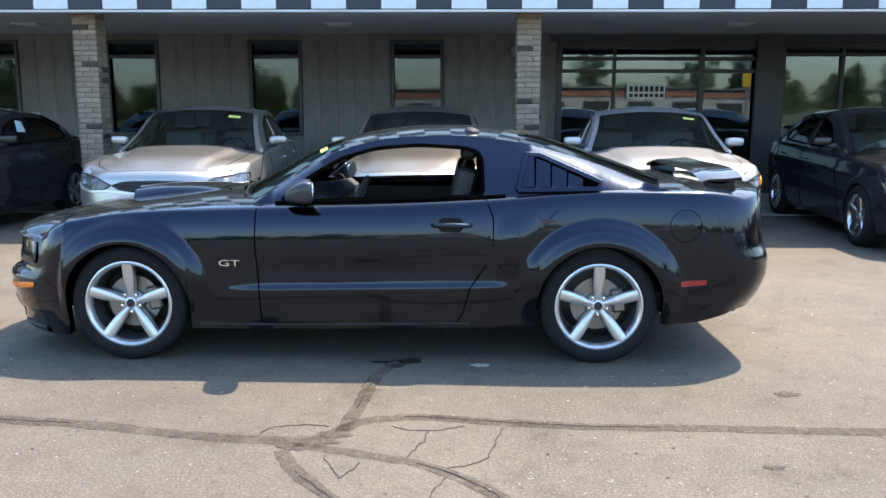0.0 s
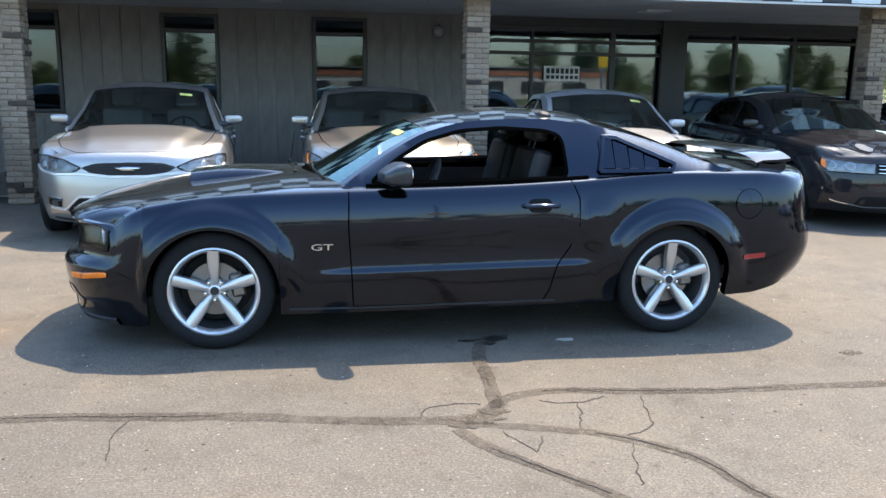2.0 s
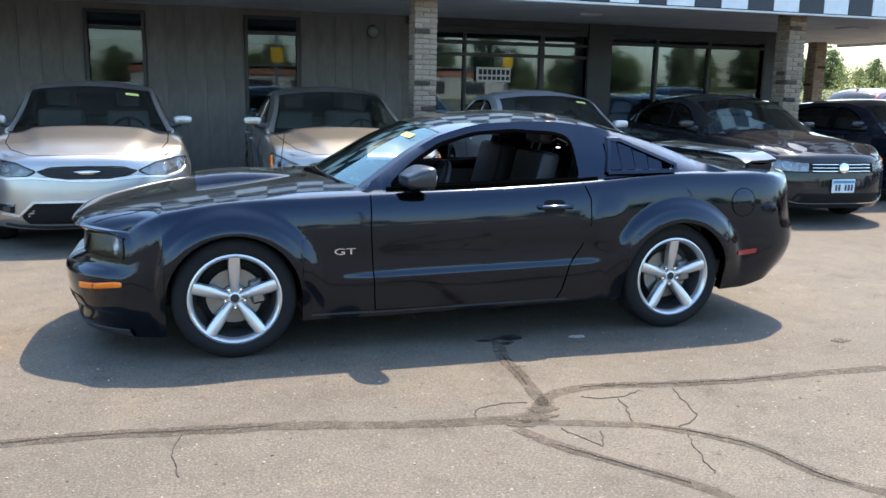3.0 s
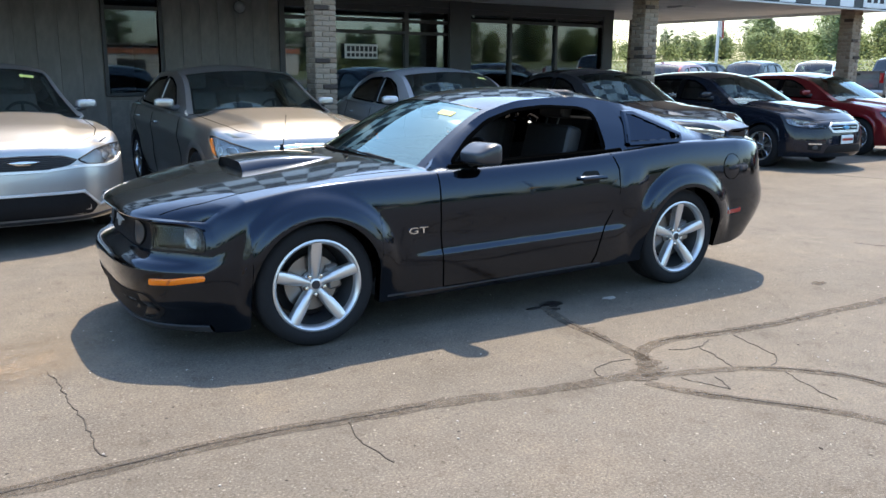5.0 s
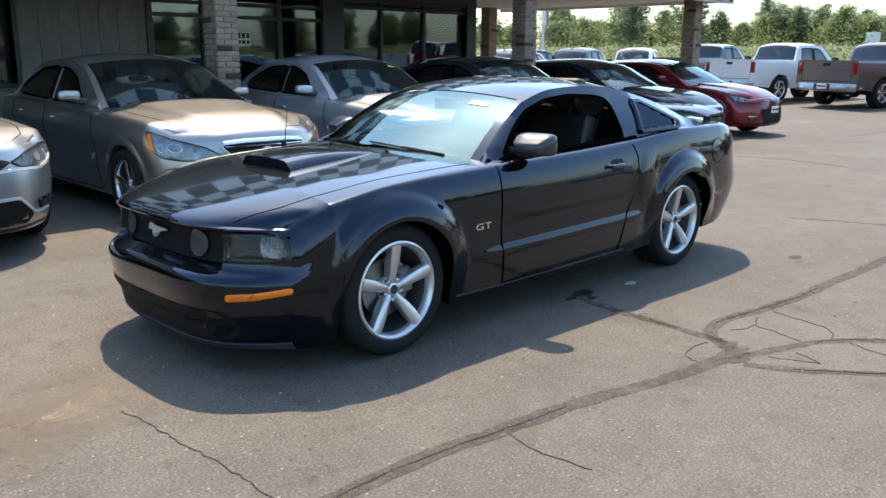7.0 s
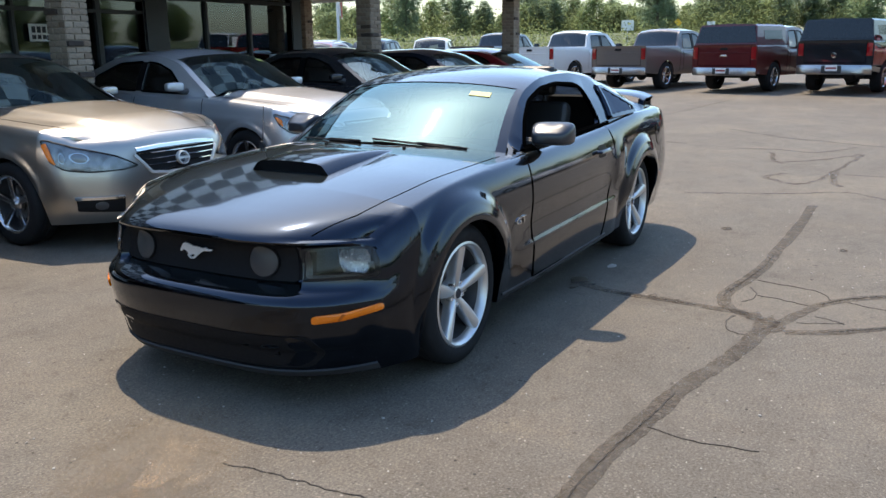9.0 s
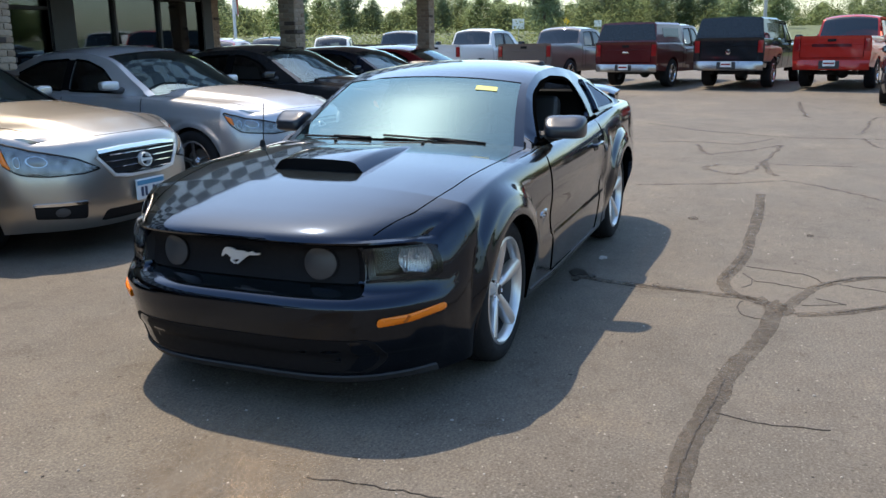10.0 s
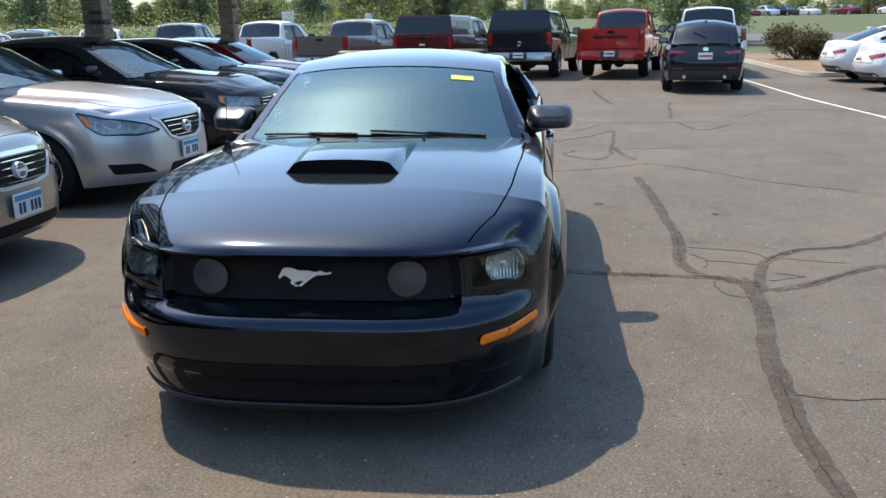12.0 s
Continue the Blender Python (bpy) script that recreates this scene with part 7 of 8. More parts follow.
def suv(label, m, paint, detail=True, seats=True, group="", h=1.69):
    B = suv_body(h=h)
    car, _ = build_car("crossover", label, "car", m, B, paint, suv_glass(h), wheel_key="suv_wheel", wheel_kw=dict(r=0.245, w=0.23), cloth=TRIM_DARK, seats=seats, doors=SUV_DOORS, handles=[(2.45, 0.98, 0.17), (3.3, 1.0, 0.17)], group=group)
    rf = tail_of(car, B, [[(0.40, 0.93), (0.76, 0.96), (0.78, 0.88), (0.52, 0.86)]], plate_z=0.83, badge=oval(0, 0.985, 0.06, 0.048, 18), gap=[(-0.72, 0.98), (-0.7, 0.62), (0.7, 0.62), (0.72, 0.98)])
    part("bumper_cladding", patch_bm(rf, round_poly([(-0.76, 0.30), (0.76, 0.30), (0.74, 0.50), (-0.74, 0.50)], 0.04), 0.008, 0, 0.02, 4), PLASTIC, car)
    for sg in (-1, 1):
        part("reflector", patch_bm(rf, round_poly([(sg * 0.48, 0.535), (sg * 0.7, 0.535), (sg * 0.7, 0.56), (sg * 0.48, 0.56)], 0.006), 0.012), RED_LENS, car)
        part("exhaust_tip", tube_bm([(4.3, sg * 0.45, 0.36), (4.56, sg * 0.45, 0.36)], 0.04, 12), CHROME, car)
        mirror(car, B, 1.86, 1.14, sg, paint, 0.22, (0.075, 0.12, 0.08))
    part("rear_wiper", tube_bm([B.over(4.33, 0.0, 0.02), B.over(4.22, -0.4, 0.02)], 0.008, 6), SEAL, car)
    part("roof_aerial", tube_bm([B.over(3.8, 0, 0), B.over(3.95, 0, 0.05)], [0.03, 0.008], 8), paint, car)
    return car


suv("dark blue crossover seen from its tailgate with a dealer plate", at_back(14.95, 0.72, 4.58, -8), NAVY_PAINT, h=1.66)
suv("black crossover with roof rails beyond the canopy", at_back(20.9, 23.4, 4.58, 12), DARK_PAINT, h=1.7)
suv("dark blue crossover beyond the canopy", at_back(24.0, 23.0, 4.58, 15), NAVY_PAINT, h=1.72)
suv("red crossover beyond the canopy", pose(20.3, 21.2, ground_z(19), 0, 0, 200), RED_PAINT, h=1.68)
suv("white crossover beyond the canopy", at_back(25.6, 20.9, 4.58, 22), WHITE_PAINT, h=1.72)


def white_sedan(label, x, y_tail):
    B = sedan(L=4.9, h=1.45, w=0.92)
    car, _ = build_car("sedan", label, "car", pose(x, y_tail - 4.9, ground_z(x), 0, 0, 90), B, WHITE_PAINT, sedan_glass(1.45), wheel_key="w5", wheel_kw=dict(r=0.225, w=0.22), cloth=CLOTH, doors=SEDAN_DOORS, handles=SEDAN_HANDLES, group="white sedans")
    tail_of(car, B, [[(0.38, 0.80), (0.70, 0.86), (0.72, 0.78), (0.5, 0.72)]], plate_z=0.72, gap=[(-0.6, 0.9), (-0.55, 0.64), (0.55, 0.64), (0.6, 0.9)])
    rf = B.face(B.L)
    part("bumper_insert", patch_bm(rf, round_poly([(-0.62, 0.33), (0.62, 0.33), (0.6, 0.42), (-0.6, 0.42)], 0.03), 0.006), PLASTIC, car)
    part("boot_lip", ribbon_bm(B.deck, [(B.L - 0.07, -0.6), (B.L - 0.03, 0), (B.L - 0.07, 0.6)], 0.06, 0.02), WHITE_PAINT, car)
    for sg in (-1, 1):
        mirror(car, B, 1.98, 1.03, sg, WHITE_PAINT, 0.22, (0.07, 0.115, 0.065))


white_sedan("white sedan with red tail lamps at the edge of the lot", 18.8, -3.15)
white_sedan("white sedan beside a second white sedan", 15.8, -2.95)

# small cars on the far lot
far = [sedan(h=1.45), suv_body()]
far_cars = []
for B, pm, g, word in ((far[0], WHITE_PAINT, sedan_glass(1.45), "white sedan"), (far[0], RED_PAINT, sedan_glass(1.45), "red sedan"), (far[1], SILVER_PAINT, suv_glass(), "silver crossover"), (far[1], DARK_PAINT, suv_glass(), "black crossover")):
    c, _ = build_car("parked_car", word + " on the far lot across the road", "car", pose(127 + len(far_cars) * 0.4, -26 - 2.9 * len(far_cars), ground_z(128), 0, 0, 20), B, pm, g, wheel_key="w5", wheel_kw=dict(r=0.225, w=0.22), seats=False, group="far lot")
    far_cars.append(c)
for i in range(12):
    copy_thing(far_cars[(i * 5 + i // 3) % 4], pose(127.5 + (i % 3) * 1.1, -37.6 - 2.9 * i, ground_z(128), 0, 0, 20 + (i % 2) * 180))

# ---- painted line, island, shrub, flag pole, road signs ----
def strip_bm(pts, width, rnd, jag=0.0, z=0.004):
    bm = bmesh.new()
    rows = []
    pts = dense(pts, 0.045, closed=False)
    drift, w1, w2 = 0.0, width / 2, width / 2
    for i, p in enumerate(pts):
        a, b = pts[max(i - 1, 0)], pts[min(i + 1, len(pts) - 1)]
        dx, dy = b[0] - a[0], b[1] - a[1]
        k = math.hypot(dx, dy) or 1
        drift = 0.55 * drift + rnd.uniform(-jag, jag)
        w1, w2 = 0.7 * w1 + 0.3 * width / 2 * rnd.uniform(0.6, 1.4), 0.7 * w2 + 0.3 * width / 2 * rnd.uniform(0.6, 1.4)
        cx, cy = p[0] - dy / k * drift, p[1] + dx / k * drift
        g = ground_z(cx) + z
        rows.append([(cx - dy / k * w1, cy + dx / k * w1, g - 0.003), (cx - dy / k * w1 * 0.8, cy + dx / k * w1 * 0.8, g), (cx + dy / k * w2 * 0.8, cy - dx / k * w2 * 0.8, g), (cx + dy / k * w2, cy - dx / k * w2, g - 0.003)])
    add_grid(bm, rows)
    return bm


def smooth_line(pts, n=8):
    """A rounded line through a few points."""
    out = []
    P = [Vector(p) for p in pts]
    for i in range(len(P) - 1):
        p0, p1, p2, p3 = P[max(i - 1, 0)], P[i], P[i + 1], P[min(i + 2, len(P) - 1)]
        for j in range(n):
            t = j / n
            out.append(tuple(0.5 * ((2 * p1) + (p2 - p0) * t + (2 * p0 - 5 * p1 + 4 * p2 - p3) * t * t + (3 * p1 - p0 - 3 * p2 + p3) * t ** 3)))
    return out + [tuple(P[-1])]


rnd = random.Random(7)
tagged(finish("parking_line", strip_bm([(8.0, -1.15), (13, -1.2), (19.6, -1.3)], 0.075, rnd, 0.0, 0.004), LINE_PAINT), "worn white painted line on the asphalt", "line", kind="structure")
SEALED = [
    (0.095, [(-6.5, 3.9), (-4.6, 3.75), (-3.1, 3.69), (-2.3, 3.70), (-1.78, 3.65), (-1.3, 3.59), (-0.81, 3.48), (-0.25, 3.42)]),
    (0.085, [(-0.2, 3.45), (-0.06, 3.66), (0.21, 3.73), (0.5, 3.69), (0.9, 3.64), (1.5, 3.62), (2.3, 3.6), (3.47, 3.6)]),
    (0.07, [(-0.24, 3.36), (0.09, 3.26), (0.36, 3.12), (0.57, 2.88), (0.68, 2.54), (1.05, 2.15), (1.6, 1.7)]),
    (0.07, [(-0.36, 3.32), (-0.26, 3.12), (-0.03, 2.82), (0.14, 2.59), (0.3, 2.2)]),
    (0.075, [(-0.14, 3.5), (-0.09, 3.95), (-0.06, 4.31), (0.02, 4.6)]),
]
for w, p in SEALED:
    line = smooth_line(p)
    ob = finish("sealed_crack", strip_bm(line, w, rnd, 0.003, 0.0045), SEALER)
    tagged(ob, "dark filler strip along a crack in the asphalt", "crack", group="sealed cracks", kind="structure")
    inner = finish("crack_line", strip_bm(line[len(line) // 4: int(len(line) * 0.7)], 0.008, rnd, 0.004, 0.0065), CRACK, ob)
OPEN = [[(-1.79, 3.62), (-1.83, 3.4), (-1.81, 3.2)], [(-2.82, 4.9), (-2.78, 4.39), (-2.74, 3.8)], [(-0.5, 3.47), (-0.47, 3.57), (-0.38, 3.62), (-0.2, 3.6)],
        [(13.1, 7.7), (16.0, 7.4), (18.3, 7.15)], [(8.0, 8.0), (8.3, 6.9), (8.1, 5.9)], [(0.6, 3.61), (0.52, 3.25), (0.36, 3.15)], [(0.34, 3.07), (0.29, 2.88), (0.24, 2.71)],
        [(-0.17, 3.28), (-0.08, 3.05), (0.0, 3.2)], [(0.27, 3.55), (0.19, 3.26)], [(0.09, 3.61), (0.27, 3.55), (0.42, 3.63)], [(9.5, 1.2), (11.0, 0.2), (10.6, -1.4)]]
OPEN_WIDTH = 0.006
for p in OPEN:
    far_k = 1.8 if p[0][0] > 3 else 1.0
    tagged(finish("open_crack", strip_bm(smooth_line(p, 6), OPEN_WIDTH * far_k, rnd, 0.011, 0.003), CRACK), "thin open crack in the asphalt", "crack", group="open cracks", kind="structure")
# old filler further off, broken and blurred
FAR = [(0.04, [(3.68, 4.84), (3.92, 4.22), (4.2, 3.68), (4.38, 3.39), (4.12, 3.07), (3.62, 2.68), (3.18, 2.34), (2.7, 1.7)]), (0.05, [(10.66, 5.76), (9.59, 4.78), (9.16, 4.05), (8.78, 3.29), (8.84, 2.3), (8.83, 1.43)]),
       (0.05, [(7.73, 5.11), (7.82, 4.56), (7.7, 4.02), (8.51, 3.57)]), (0.06, [(7.48, 4.58), (6.57, 4.4), (6.35, 4.27)]), (0.05, [(6.48, 4.27), (7.03, 3.8), (7.75, 3.45)]), (0.07, [(4.68, 3.95), (4.99, 4.22), (5.19, 4.28), (5.5, 4.12)]),
       (0.05, [(4.68, 3.95), (4.98, 3.75), (5.83, 3.64), (7.67, 3.45)]), (0.07, [(5.83, 3.64), (5.01, 3.56), (4.7, 3.48)]), (0.03, [(5.62, 3.5), (5.7, 2.61)]), (0.08, [(16.44, 3.13), (14.88, 3.11), (12.36, 3.01)]),
       (0.05, [(12.87, 1.61), (12.48, 1.88), (9.94, 2.23), (9.4, 2.38)]), (0.05, [(8.84, 2.3), (7.68, 2.17), (8.61, 1.47)])]
for w, p in FAR:
    tagged(finish("old_filler", strip_bm(smooth_line(p, 6), w, rnd, 0.02, 0.004), SEALER_DARK), "worn dark filler on a crack in the asphalt", "crack", group="old fillers", kind="structure")
# sand washed out in front of the coupe
for x, y, a, b in ((-3.1, 5.06, 0.85, 0.42), (-3.75, 4.76, 0.95, 0.42), (-4.5, 4.4, 0.9, 0.45)):
    ob = finish("sand_film", patch_bm(lambda u, v, o: Vector((u, v, o)), [(math.cos(0.2618 * i) * rnd.uniform(0.9, 1.05), math.sin(0.2618 * i) * rnd.uniform(0.9, 1.05)) for i in range(24)], 0.0035, 0, 0.02, 3, 0.2), SAND)
    ob.matrix_basis = pose(x, y, 0, 0, 0, 27) @ Matrix.Diagonal((a, b, 1, 1))
    tagged(ob, "pale tan sand washed over the asphalt", "stain", group="sand films", kind="structure")
# oil stain, paper scrap, pebbles
def splat(x, y, r, seed, flat=0.55):
    q = random.Random(seed)
    return [(x + r * math.cos(2 * math.pi * i / 22) * q.uniform(0.55, 1.15), y + r * flat * math.sin(2 * math.pi * i / 22) * q.uniform(0.55, 1.15)) for i in range(22)]


for x, y, r in ((0.10, 4.62, 0.11), (-0.06, 4.60, 0.055), (0.04, 4.52, 0.045)):
    tagged(finish("oil_stain", patch_bm(lambda a, b, o: Vector((a, b, o)), splat(x, y, r, int(x * 100) + 50), 0.0055, 0, 0.003, 2, 0.1), OIL), "dark wet oil stain on the asphalt", "stain", kind="structure")
tagged(finish("paper_scrap", patch_bm(lambda a, b, o: Vector((a, b, o)), splat(0.52, 4.55, 0.055, 5), 0.006, 0.002, 0.004, 2, 0.1), CONCRETE), "flat pale scrap on the asphalt", "litter")
for x, y, r, dark in ((-0.25, 3.42, 0.13, False), (-0.16, 3.5, 0.08, False), (-0.3, 3.36, 0.09, False), (-0.12, 3.56, 0.05, True), (-0.2, 3.47, 0.04, True), (-0.09, 3.95, 0.04, True), (-0.05, 4.1, 0.05, True), (0.3, 3.72, 0.05, True), (0.42, 3.7, 0.04, True), (-0.07, 3.69, 0.04, True)):
    tagged(finish("filler_patch", patch_bm(lambda a, b, o: Vector((a, b, o)), splat(x, y, r, int(x * 130) + 400), 0.0062 if dark else 0.0052, 0, 0.002, 2, 0.1), SEALER_DARK if dark else SEALER), "smeared filler where cracks meet in the asphalt", "stain", group="filler patches", kind="structure")
for x, y, r in ((-2.9, 2.95, 0.08), (-2.5, 2.6, 0.06), (-1.35, 2.35, 0.05), (-4.2, 5.3, 0.16), (-3.9, 6.2, 0.1), (2.1, 4.1, 0.07), (1.7, 3.2, 0.05)):
    tagged(finish("dark_spot", patch_bm(lambda a, b, o: Vector((a, b, o)), splat(x, y, r, int(x * 70) + 90, 0.7), 0.003, 0, 0.002, 2, 0.1), SEALER), "dark spot on the asphalt", "stain", kind="structure")
bm = bmesh.new()
for i in range(900):
    x, y, s = rnd.uniform(-5.5, 3.5), rnd.uniform(-0.5, 6.5), rnd.uniform(0.002, 0.007)
    bmesh.ops.create_icosphere(bm, subdivisions=1, radius=s, matrix=Matrix.Translation((x, y, s * 0.4)) @ Matrix.Diagonal((1, rnd.uniform(0.6, 1.2), 0.6, 1)))
tagged(finish("loose_grit", bm, varied("grit_stone", [(0, (0.3, 0.28, 0.25)), (1, (0.4, 0.38, 0.34))]), weld=False), "loose pale grit scattered on the asphalt", "grit", kind="stuff")
bm = bmesh.new()
for i in range(260):
    x, y, s = rnd.uniform(-5.5, 3.5), rnd.uniform(-0.5, 6.5), rnd.uniform(0.003, 0.009)
    bmesh.ops.create_icosphere(bm, subdivisions=1, radius=s, matrix=Matrix.Translation((x, y, s * 0.1)) @ Matrix.Diagonal((1, rnd.uniform(0.5, 1.4), 0.25, 1)))
tagged(finish("dark_grit", bm, CRACK, weld=False), "dark crumbs of tar on the asphalt", "grit", kind="stuff")

# island with mulch, kerb and a shrub
isl = [(20.8, -3.3), (24.0, -3.4), (33.5, -3.8), (34.5, -5.0), (34.5, -12.0), (24.0, -12.0), (20.6, -6.0), (20.2, -3.6)]
gsurf = lambda a, b, o: Vector((a, b, ground_z(a) + o))
tagged(finish("island_bed", patch_bm(gsurf, round_poly(isl, 0.8), 0.1, 0.06, 0.14, 4, 0.5), MULCH), "tan mulch bed of a planted island", "mulch", kind="structure")
tagged(finish("kerb", ribbon_bm(gsurf, round_poly(isl, 0.8) + [round_poly(isl, 0.8)[0]], 0.18, 0.13, 0.5), CONCRETE), "pale concrete kerb round the island", "kerb", kind="structure")


def leaf_cloud(bm, lobes, n, size, rnd, flat=1.0):
    """Many small leaf cards scattered through overlapping lobes, thinner at the rim."""
    for _ in range(n):
        cx, cy, cz, rx, ry, rz = lobes[rnd.randrange(len(lobes))]
        while True:
            u, v, w = rnd.uniform(-1, 1), rnd.uniform(-1, 1), rnd.uniform(-1, 1)
            d = u * u + v * v + w * w
            if 0.12 < d < 1:
                break
        k = rnd.uniform(0.75, 1.3)
        u, v, w = u * k, v * k, w * k
        p = Vector((cx + u * rx, cy + v * ry, cz + w * rz))
        s = size * rnd.uniform(0.6, 1.3)
        nz = Vector((rnd.uniform(-1, 1), rnd.uniform(-1, 1), rnd.uniform(0.3, 1.3))).normalized()
        a = (Matrix.Rotation(rnd.uniform(0, 6.28), 3, nz) @ nz.orthogonal().normalized())
        b = nz.cross(a)
        vs = [bm.verts.new(p + a * s), bm.verts.new(p + b * s * 0.7), bm.verts.new(p - a * s), bm.verts.new(p - b * s * 0.7)]
        bm.faces.new(vs)


shrub = thing("shrub", "low brown-green shrub on the mulch island", "shrub", pose(28.3, -5.3, ground_z(28) + 0.12))
bm = bmesh.new()
for i in range(9):
    a = i * 0.7
    add_tube(bm, [(0, 0, 0), (0.5 * math.cos(a), 0.5 * math.sin(a), 0.5), (0.9 * math.cos(a), 0.9 * math.sin(a), 1.0)], [0.03, 0.02, 0.008], 5)
part("stem_tangle", bm, BARK, shrub)
bm = bmesh.new()
leaf_cloud(bm, [(0, 0, 0.65, 1.0, 1.1, 0.62), (0.5, 0.5, 0.8, 0.6, 0.6, 0.5), (-0.5, -0.4, 0.55, 0.7, 0.7, 0.5), (0.1, -0.7, 0.5, 0.6, 0.5, 0.45)], 8000, 0.045, rnd)
part("leaves", bm, SHRUB, shrub)

pole = thing("flag_pole", "white flag pole with a limp red-striped flag", "flag pole", pose(25.6, 25.5, ground_z(25)))
part("pole", tube_bm([(0, 0, 0), (0, 0, 4.5), (0, 0, 8.5)], [0.07, 0.06, 0.045], 12), WHITE_PAINT, pole)
rows = []
for i in range(13):
    t = i / 12
    rows.append([(0.08 + 0.28 * u + 0.05 * math.sin(9 * u + 3 * t), 0.05 * math.sin(14 * u + 2 * t), 5.0 - 2.2 * t - 0.2 * u) for u in [k / 8 for k in range(9)]])
for j, pm in ((0, RED_LENS), (1, PAPER)):
    bm = bmesh.new()
    for k in range(8):
        if k % 2 == j:
            add_grid(bm, [[r[k], r[k + 1]] for r in rows])
    part("flag_stripe", bm, pm, pole, "red cloth stripes" if j == 0 else "white cloth stripes")


def road_sign(x, y, z, size, material, label, diamond=False):
    s = thing("road_sign", label, "sign", pose(x, y, ground_z(x)))
    part("post", tube_bm([(0, 0, 0), (0, 0, z + size)], 0.04, 8), ALLOY_GREY, s)
    bm = box_bm((-0.012, -size, -size * 0.8), (0.012, size, size * 0.8), 0.004)
    if diamond:
        bmesh.ops.transform(bm, matrix=pose(0, 0, 0, 45, 0, 0), verts=bm.verts)
    bmesh.ops.transform(bm, matrix=pose(-0.06, 0, z), verts=bm.verts)
    part("panel", bm, material, s)


road_sign(64, 20.5, 1.7, 0.24, YELLOW, "yellow diamond road sign beside the road", True)
road_sign(62, 24.0, 1.6, 0.5, PAPER, "plain white sign board beside the road")
road_sign(62, 17.5, 1.5, 0.3, PAPER, "plain white sign board beside the road")
lp = thing("light_pole", "tall pale light pole beyond the pickups", "light pole", pose(60, 5.2, ground_z(60)))
part("pole", tube_bm([(0, 0, 0), (0, 0, 11)], [0.14, 0.09], 12), ALLOY_GREY, lp)
part("lamp_arm", tube_bm([(0, 0, 10.9), (-1.4, 0, 11.1)], 0.05, 8), ALLOY_GREY, lp)
part("lamp_head", box_bm((-2.0, -0.16, 11.0), (-1.3, 0.16, 11.14), 0.04), ALLOY_GREY, lp)

# ---- trees ----
def make_tree(seed, h, spread, leaf, material, label, columnar=False):
    q = random.Random(seed)
    tree = thing("tree", label, "tree", group="far trees")
    bm = bmesh.new()
    top = (q.uniform(-0.3, 0.3), q.uniform(-0.3, 0.3), h * 0.8)
    add_tube(bm, [(0, 0, 0), (0.05, 0.03, h * 0.25), (top[0] * 0.5, top[1] * 0.5, h * 0.5), top], [0.2, 0.15, 0.1, 0.03], 7)
    lobes = []
    n = 30 if not columnar else 22
    for i in range(n):
        a = i * 2.4 + q.uniform(-0.4, 0.4)
        zz = h * (0.12 + 0.78 * i / n)
        k = math.sin(math.pi * (0.2 + 0.72 * i / n)) if not columnar else 0.9
        rr = spread * k * q.uniform(0.25, 0.9)
        c = (rr * math.cos(a), rr * math.sin(a), zz + q.uniform(-0.3, 0.3))
        add_tube(bm, [(top[0] * zz / h * 0.6, top[1] * zz / h * 0.6, zz * 0.75), (c[0] * 0.6, c[1] * 0.6, zz * 0.93), c], [0.06, 0.04, 0.012], 5)
        s = spread * q.uniform(0.2, 0.4)
        lobes.append((*c, s, s, s * q.uniform(0.6, 0.9)))
    lobes.append((top[0], top[1], h * 0.9, spread * 0.35, spread * 0.35, h * 0.1))
    lobes += [(0, 0, h * 0.52, spread * 0.62, spread * 0.62, h * 0.36)] * (n // 2) + [(0, 0, h * 0.22, spread * 0.7, spread * 0.7, h * 0.2)] * (n // 5)
    part("trunk", bm, BARK, tree)
    bm = bmesh.new()
    leaf_cloud(bm, lobes, 8000, leaf * 0.42, q)
    part("crown", bm, material, tree)
    return tree


protos = [make_tree(1, 8.5, 3.0, 0.3, LEAF_A, "broad green roadside tree"), make_tree(2, 9.5, 2.5, 0.28, LEAF_B, "tall dark green tree"), make_tree(3, 7.0, 2.8, 0.28, LEAF_C, "pale green rounded tree"),
          make_tree(4, 10.5, 2.4, 0.28, LEAF_B, "tall dark green tree", True), make_tree(5, 6.0, 3.0, 0.3, LEAF_A, "broad green roadside tree"), make_tree(6, 8.0, 2.3, 0.27, LEAF_C, "pale green rounded tree")]
spots = []
q = random.Random(11)
for row in range(3):
    for i in range(76):
        b = radians(-26 + 1.46 * i + q.uniform(-0.8, 0.8))
        d = 146 + row * 8 + q.uniform(-5, 5)
        spots.append((d * math.cos(b), d * math.sin(b)))
for i in range(64):
    spots.append((-75 + 3.0 * i + q.uniform(-2, 2), -95 + q.uniform(-8, 8)))
for i in range(14):
    spots.append((-85 + q.uniform(-6, 6), -80 + 9 * i))
for i, (x, y) in enumerate(spots):
    p = protos[(i * 7 + q.randrange(6)) % 6]
    k = q.uniform(0.75, 1.2)
    if i < 228:
        bear = math.degrees(math.atan2(y - 4, x + 5))
        k *= 0.36 if -1.2 < bear < 3.2 else 0.62 if bear < -1.2 or 30.6 < bear < 34.2 or 38 < bear < 46 else 0.9 if bear > 20.5 else 0.98
    m = pose(x, y, ground_z(x) - 0.1, 0, 0, q.uniform(0, 360))
    if i < 6:
        protos[i].matrix_basis = m
    else:
        t = copy_thing(p, m)
        t.scale = (k * 1.15, k * 1.15, k * q.uniform(0.72, 0.98))
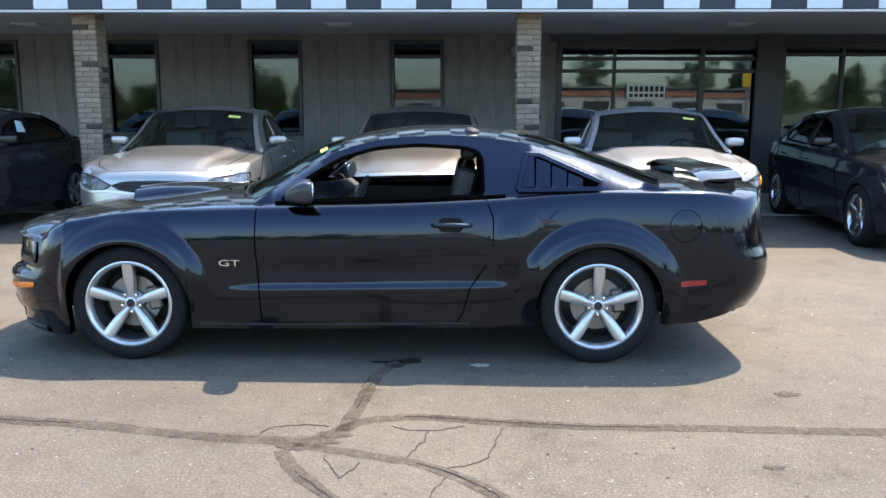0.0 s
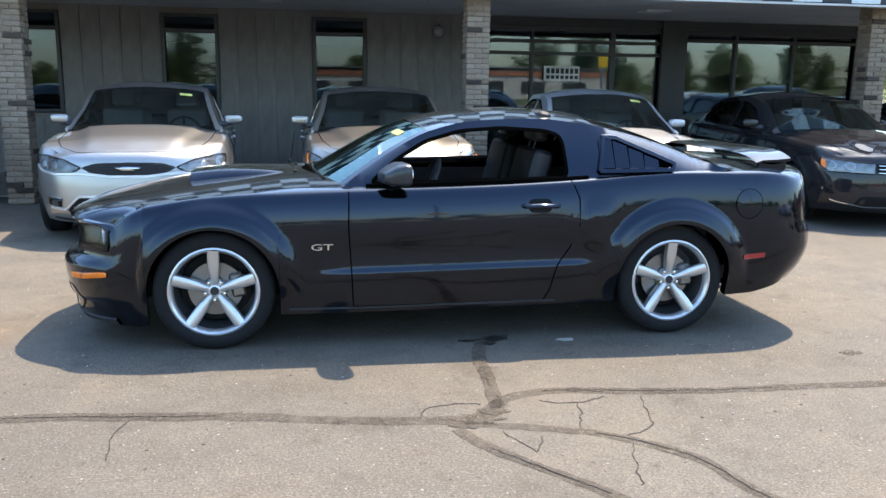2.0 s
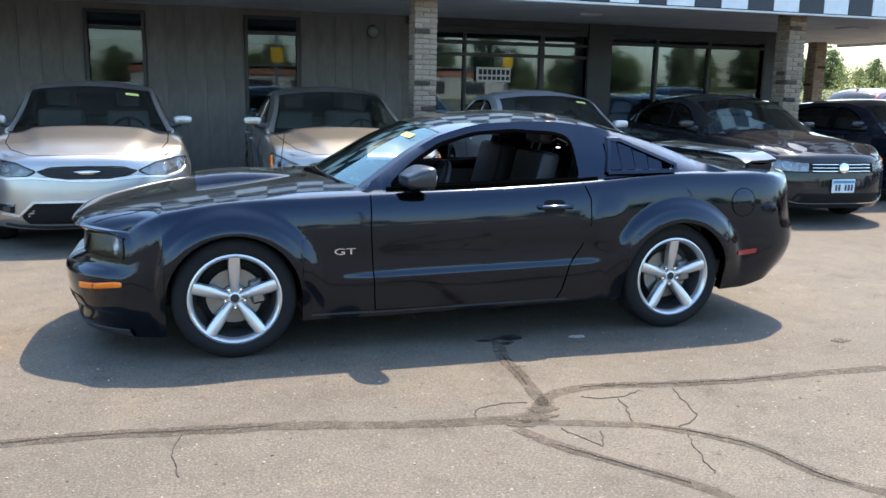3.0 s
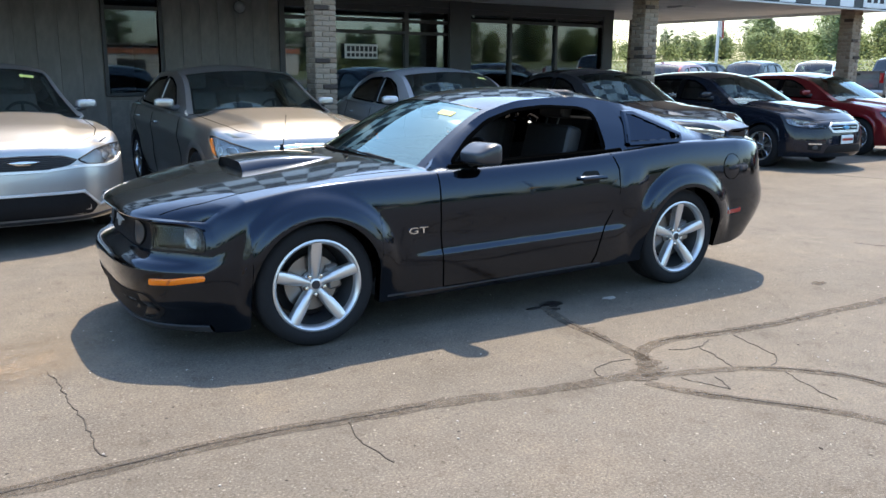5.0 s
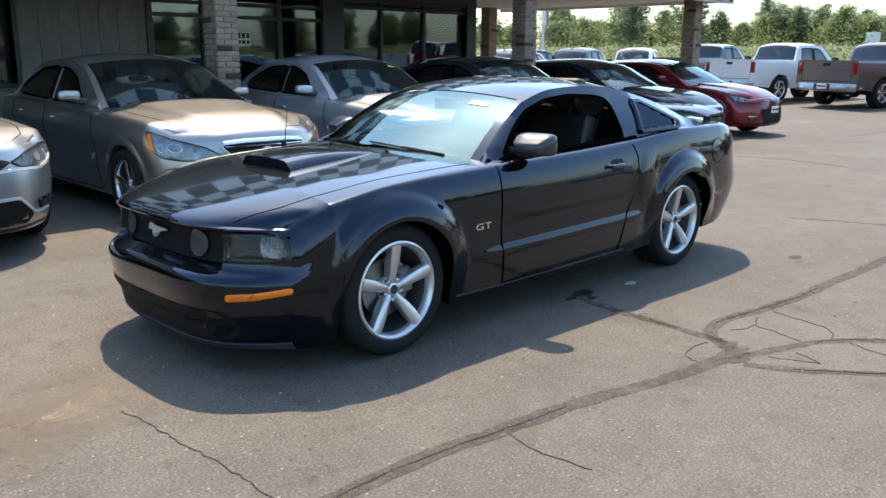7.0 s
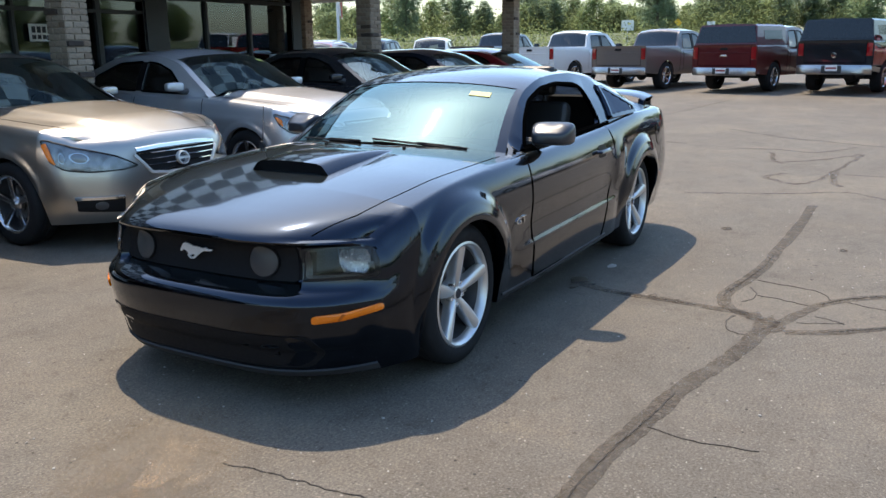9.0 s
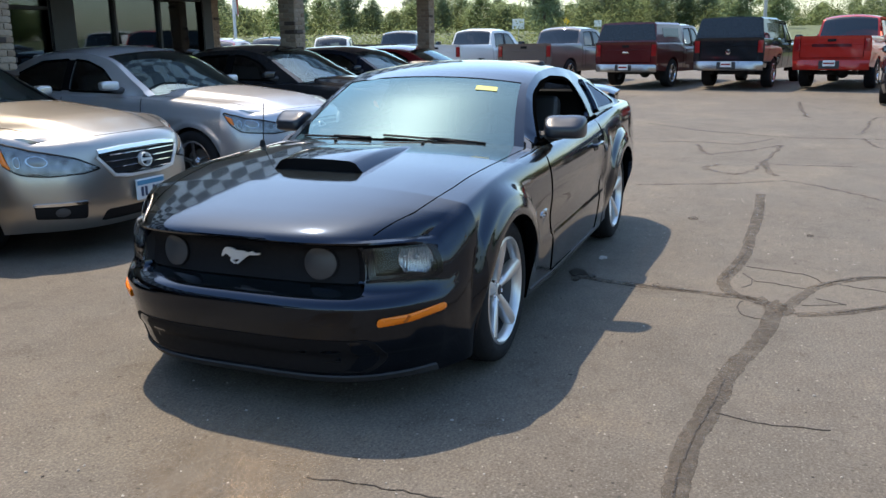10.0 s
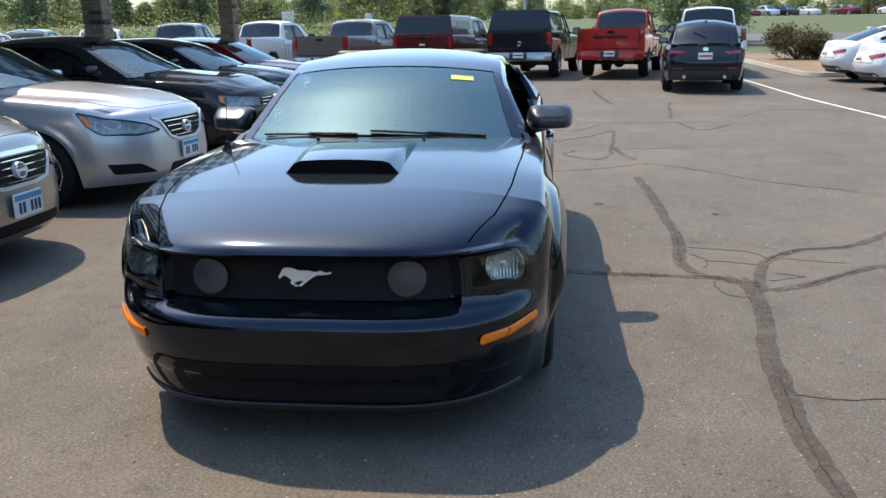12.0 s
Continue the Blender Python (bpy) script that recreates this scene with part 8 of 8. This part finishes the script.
# nearer trees by the far lot and the tall one above the pickups
for x, y, k, j in ((44, -5.6, 0.62, 0), (47, -6.9, 0.55, 4), (50, -4.6, 0.7, 0), (88, 29, 1.0, 3), (92, 30.5, 0.9, 1), (86, 60, 0.95, 1), (90, 64, 1.05, 2), (95, 5, 0.8, 2), (100, 9, 0.85, 0)):
    t = copy_thing(protos[j], pose(x, y, ground_z(x) - 0.1, 0, 0, x * 31))
    t.scale = (k, k, k)
bm = bmesh.new()
for i in range(420):
    b = radians(-26 + 0.266 * i)
    d = 142 + q.uniform(-6, 10)
    s = q.uniform(1.6, 4.2)
    leaf_cloud(bm, [(d * math.cos(b), d * math.sin(b), ground_z(d * math.cos(b)) + s * 0.6, 2.4, 2.4, s)], 300, 0.14, q)
for i in range(150):
    s = q.uniform(0.9, 2.6)
    leaf_cloud(bm, [(-70 + 1.4 * i, -90 + q.uniform(-4, 4), s * 0.6, 2.4, 2.4, s)], 70, 0.3, q)
for i in range(190):
    b, d, s = radians(9.0 + 0.36 * i), q.uniform(58, 84), q.uniform(0.7, 1.5)
    leaf_cloud(bm, [(d * math.cos(b) - 5, d * math.sin(b) + 4, ground_z(d * math.cos(b) - 5) + s * 0.55, 1.9, 1.9, s)], 170, 0.09, q)
tagged(finish("undergrowth", bm, BRUSH, weld=False), "pale green brush along the wood's edge", "brush", kind="stuff")

# ---- across the street, seen only as reflections ----
shop = thing("shop_building", "low pale shop with an orange-red band across the street", "building", pose(14, -70, 0))
part("wall", box_bm((-22, -12, 0), (22, 0, 3.6), 0.02), plain("shop_wall", (0.5, 0.47, 0.42), 0.85), shop)
part("band", box_bm((-22.2, -0.02, 2.9), (22.2, 0.12, 3.5), 0.02), plain("shop_band", (0.42, 0.15, 0.08), 0.6), shop)
part("roof", box_bm((-22.4, -12.3, 3.8), (22.4, 0.3, 4.0), 0.02), ROOFING, shop)
for i in range(8):
    part("window", box_bm((-20 + 5.2 * i, 0.0, 0.8), (-17 + 5.2 * i, 0.05, 2.3), 0.01), SMOKE, shop)
for x, y in ((2.5, -14.0), (16.0, -17.0)):
    sp = thing("street_pole", "pale street pole by the lot entrance", "pole", pose(x, y, ground_z(x)))
    part("pole", tube_bm([(0, 0, 0), (0, 0, 7.5)], [0.1, 0.07], 10), ALLOY_GREY, sp)
    part("sign_panel", box_bm((-0.3, 0.1, 2.7), (0.3, 0.14, 3.4), 0.01), YELLOW, sp, "yellow sign panel")
# ---- pillar bricks, last of all ----
for i, (px, py) in enumerate(((-10.3, 11.0), (-4.46, 11.0), (1.27, 11.0), (7.15, 11.1), (12.98, 11.2), (12.5, 16.8))):
    pillar(px, py, 40 + i)
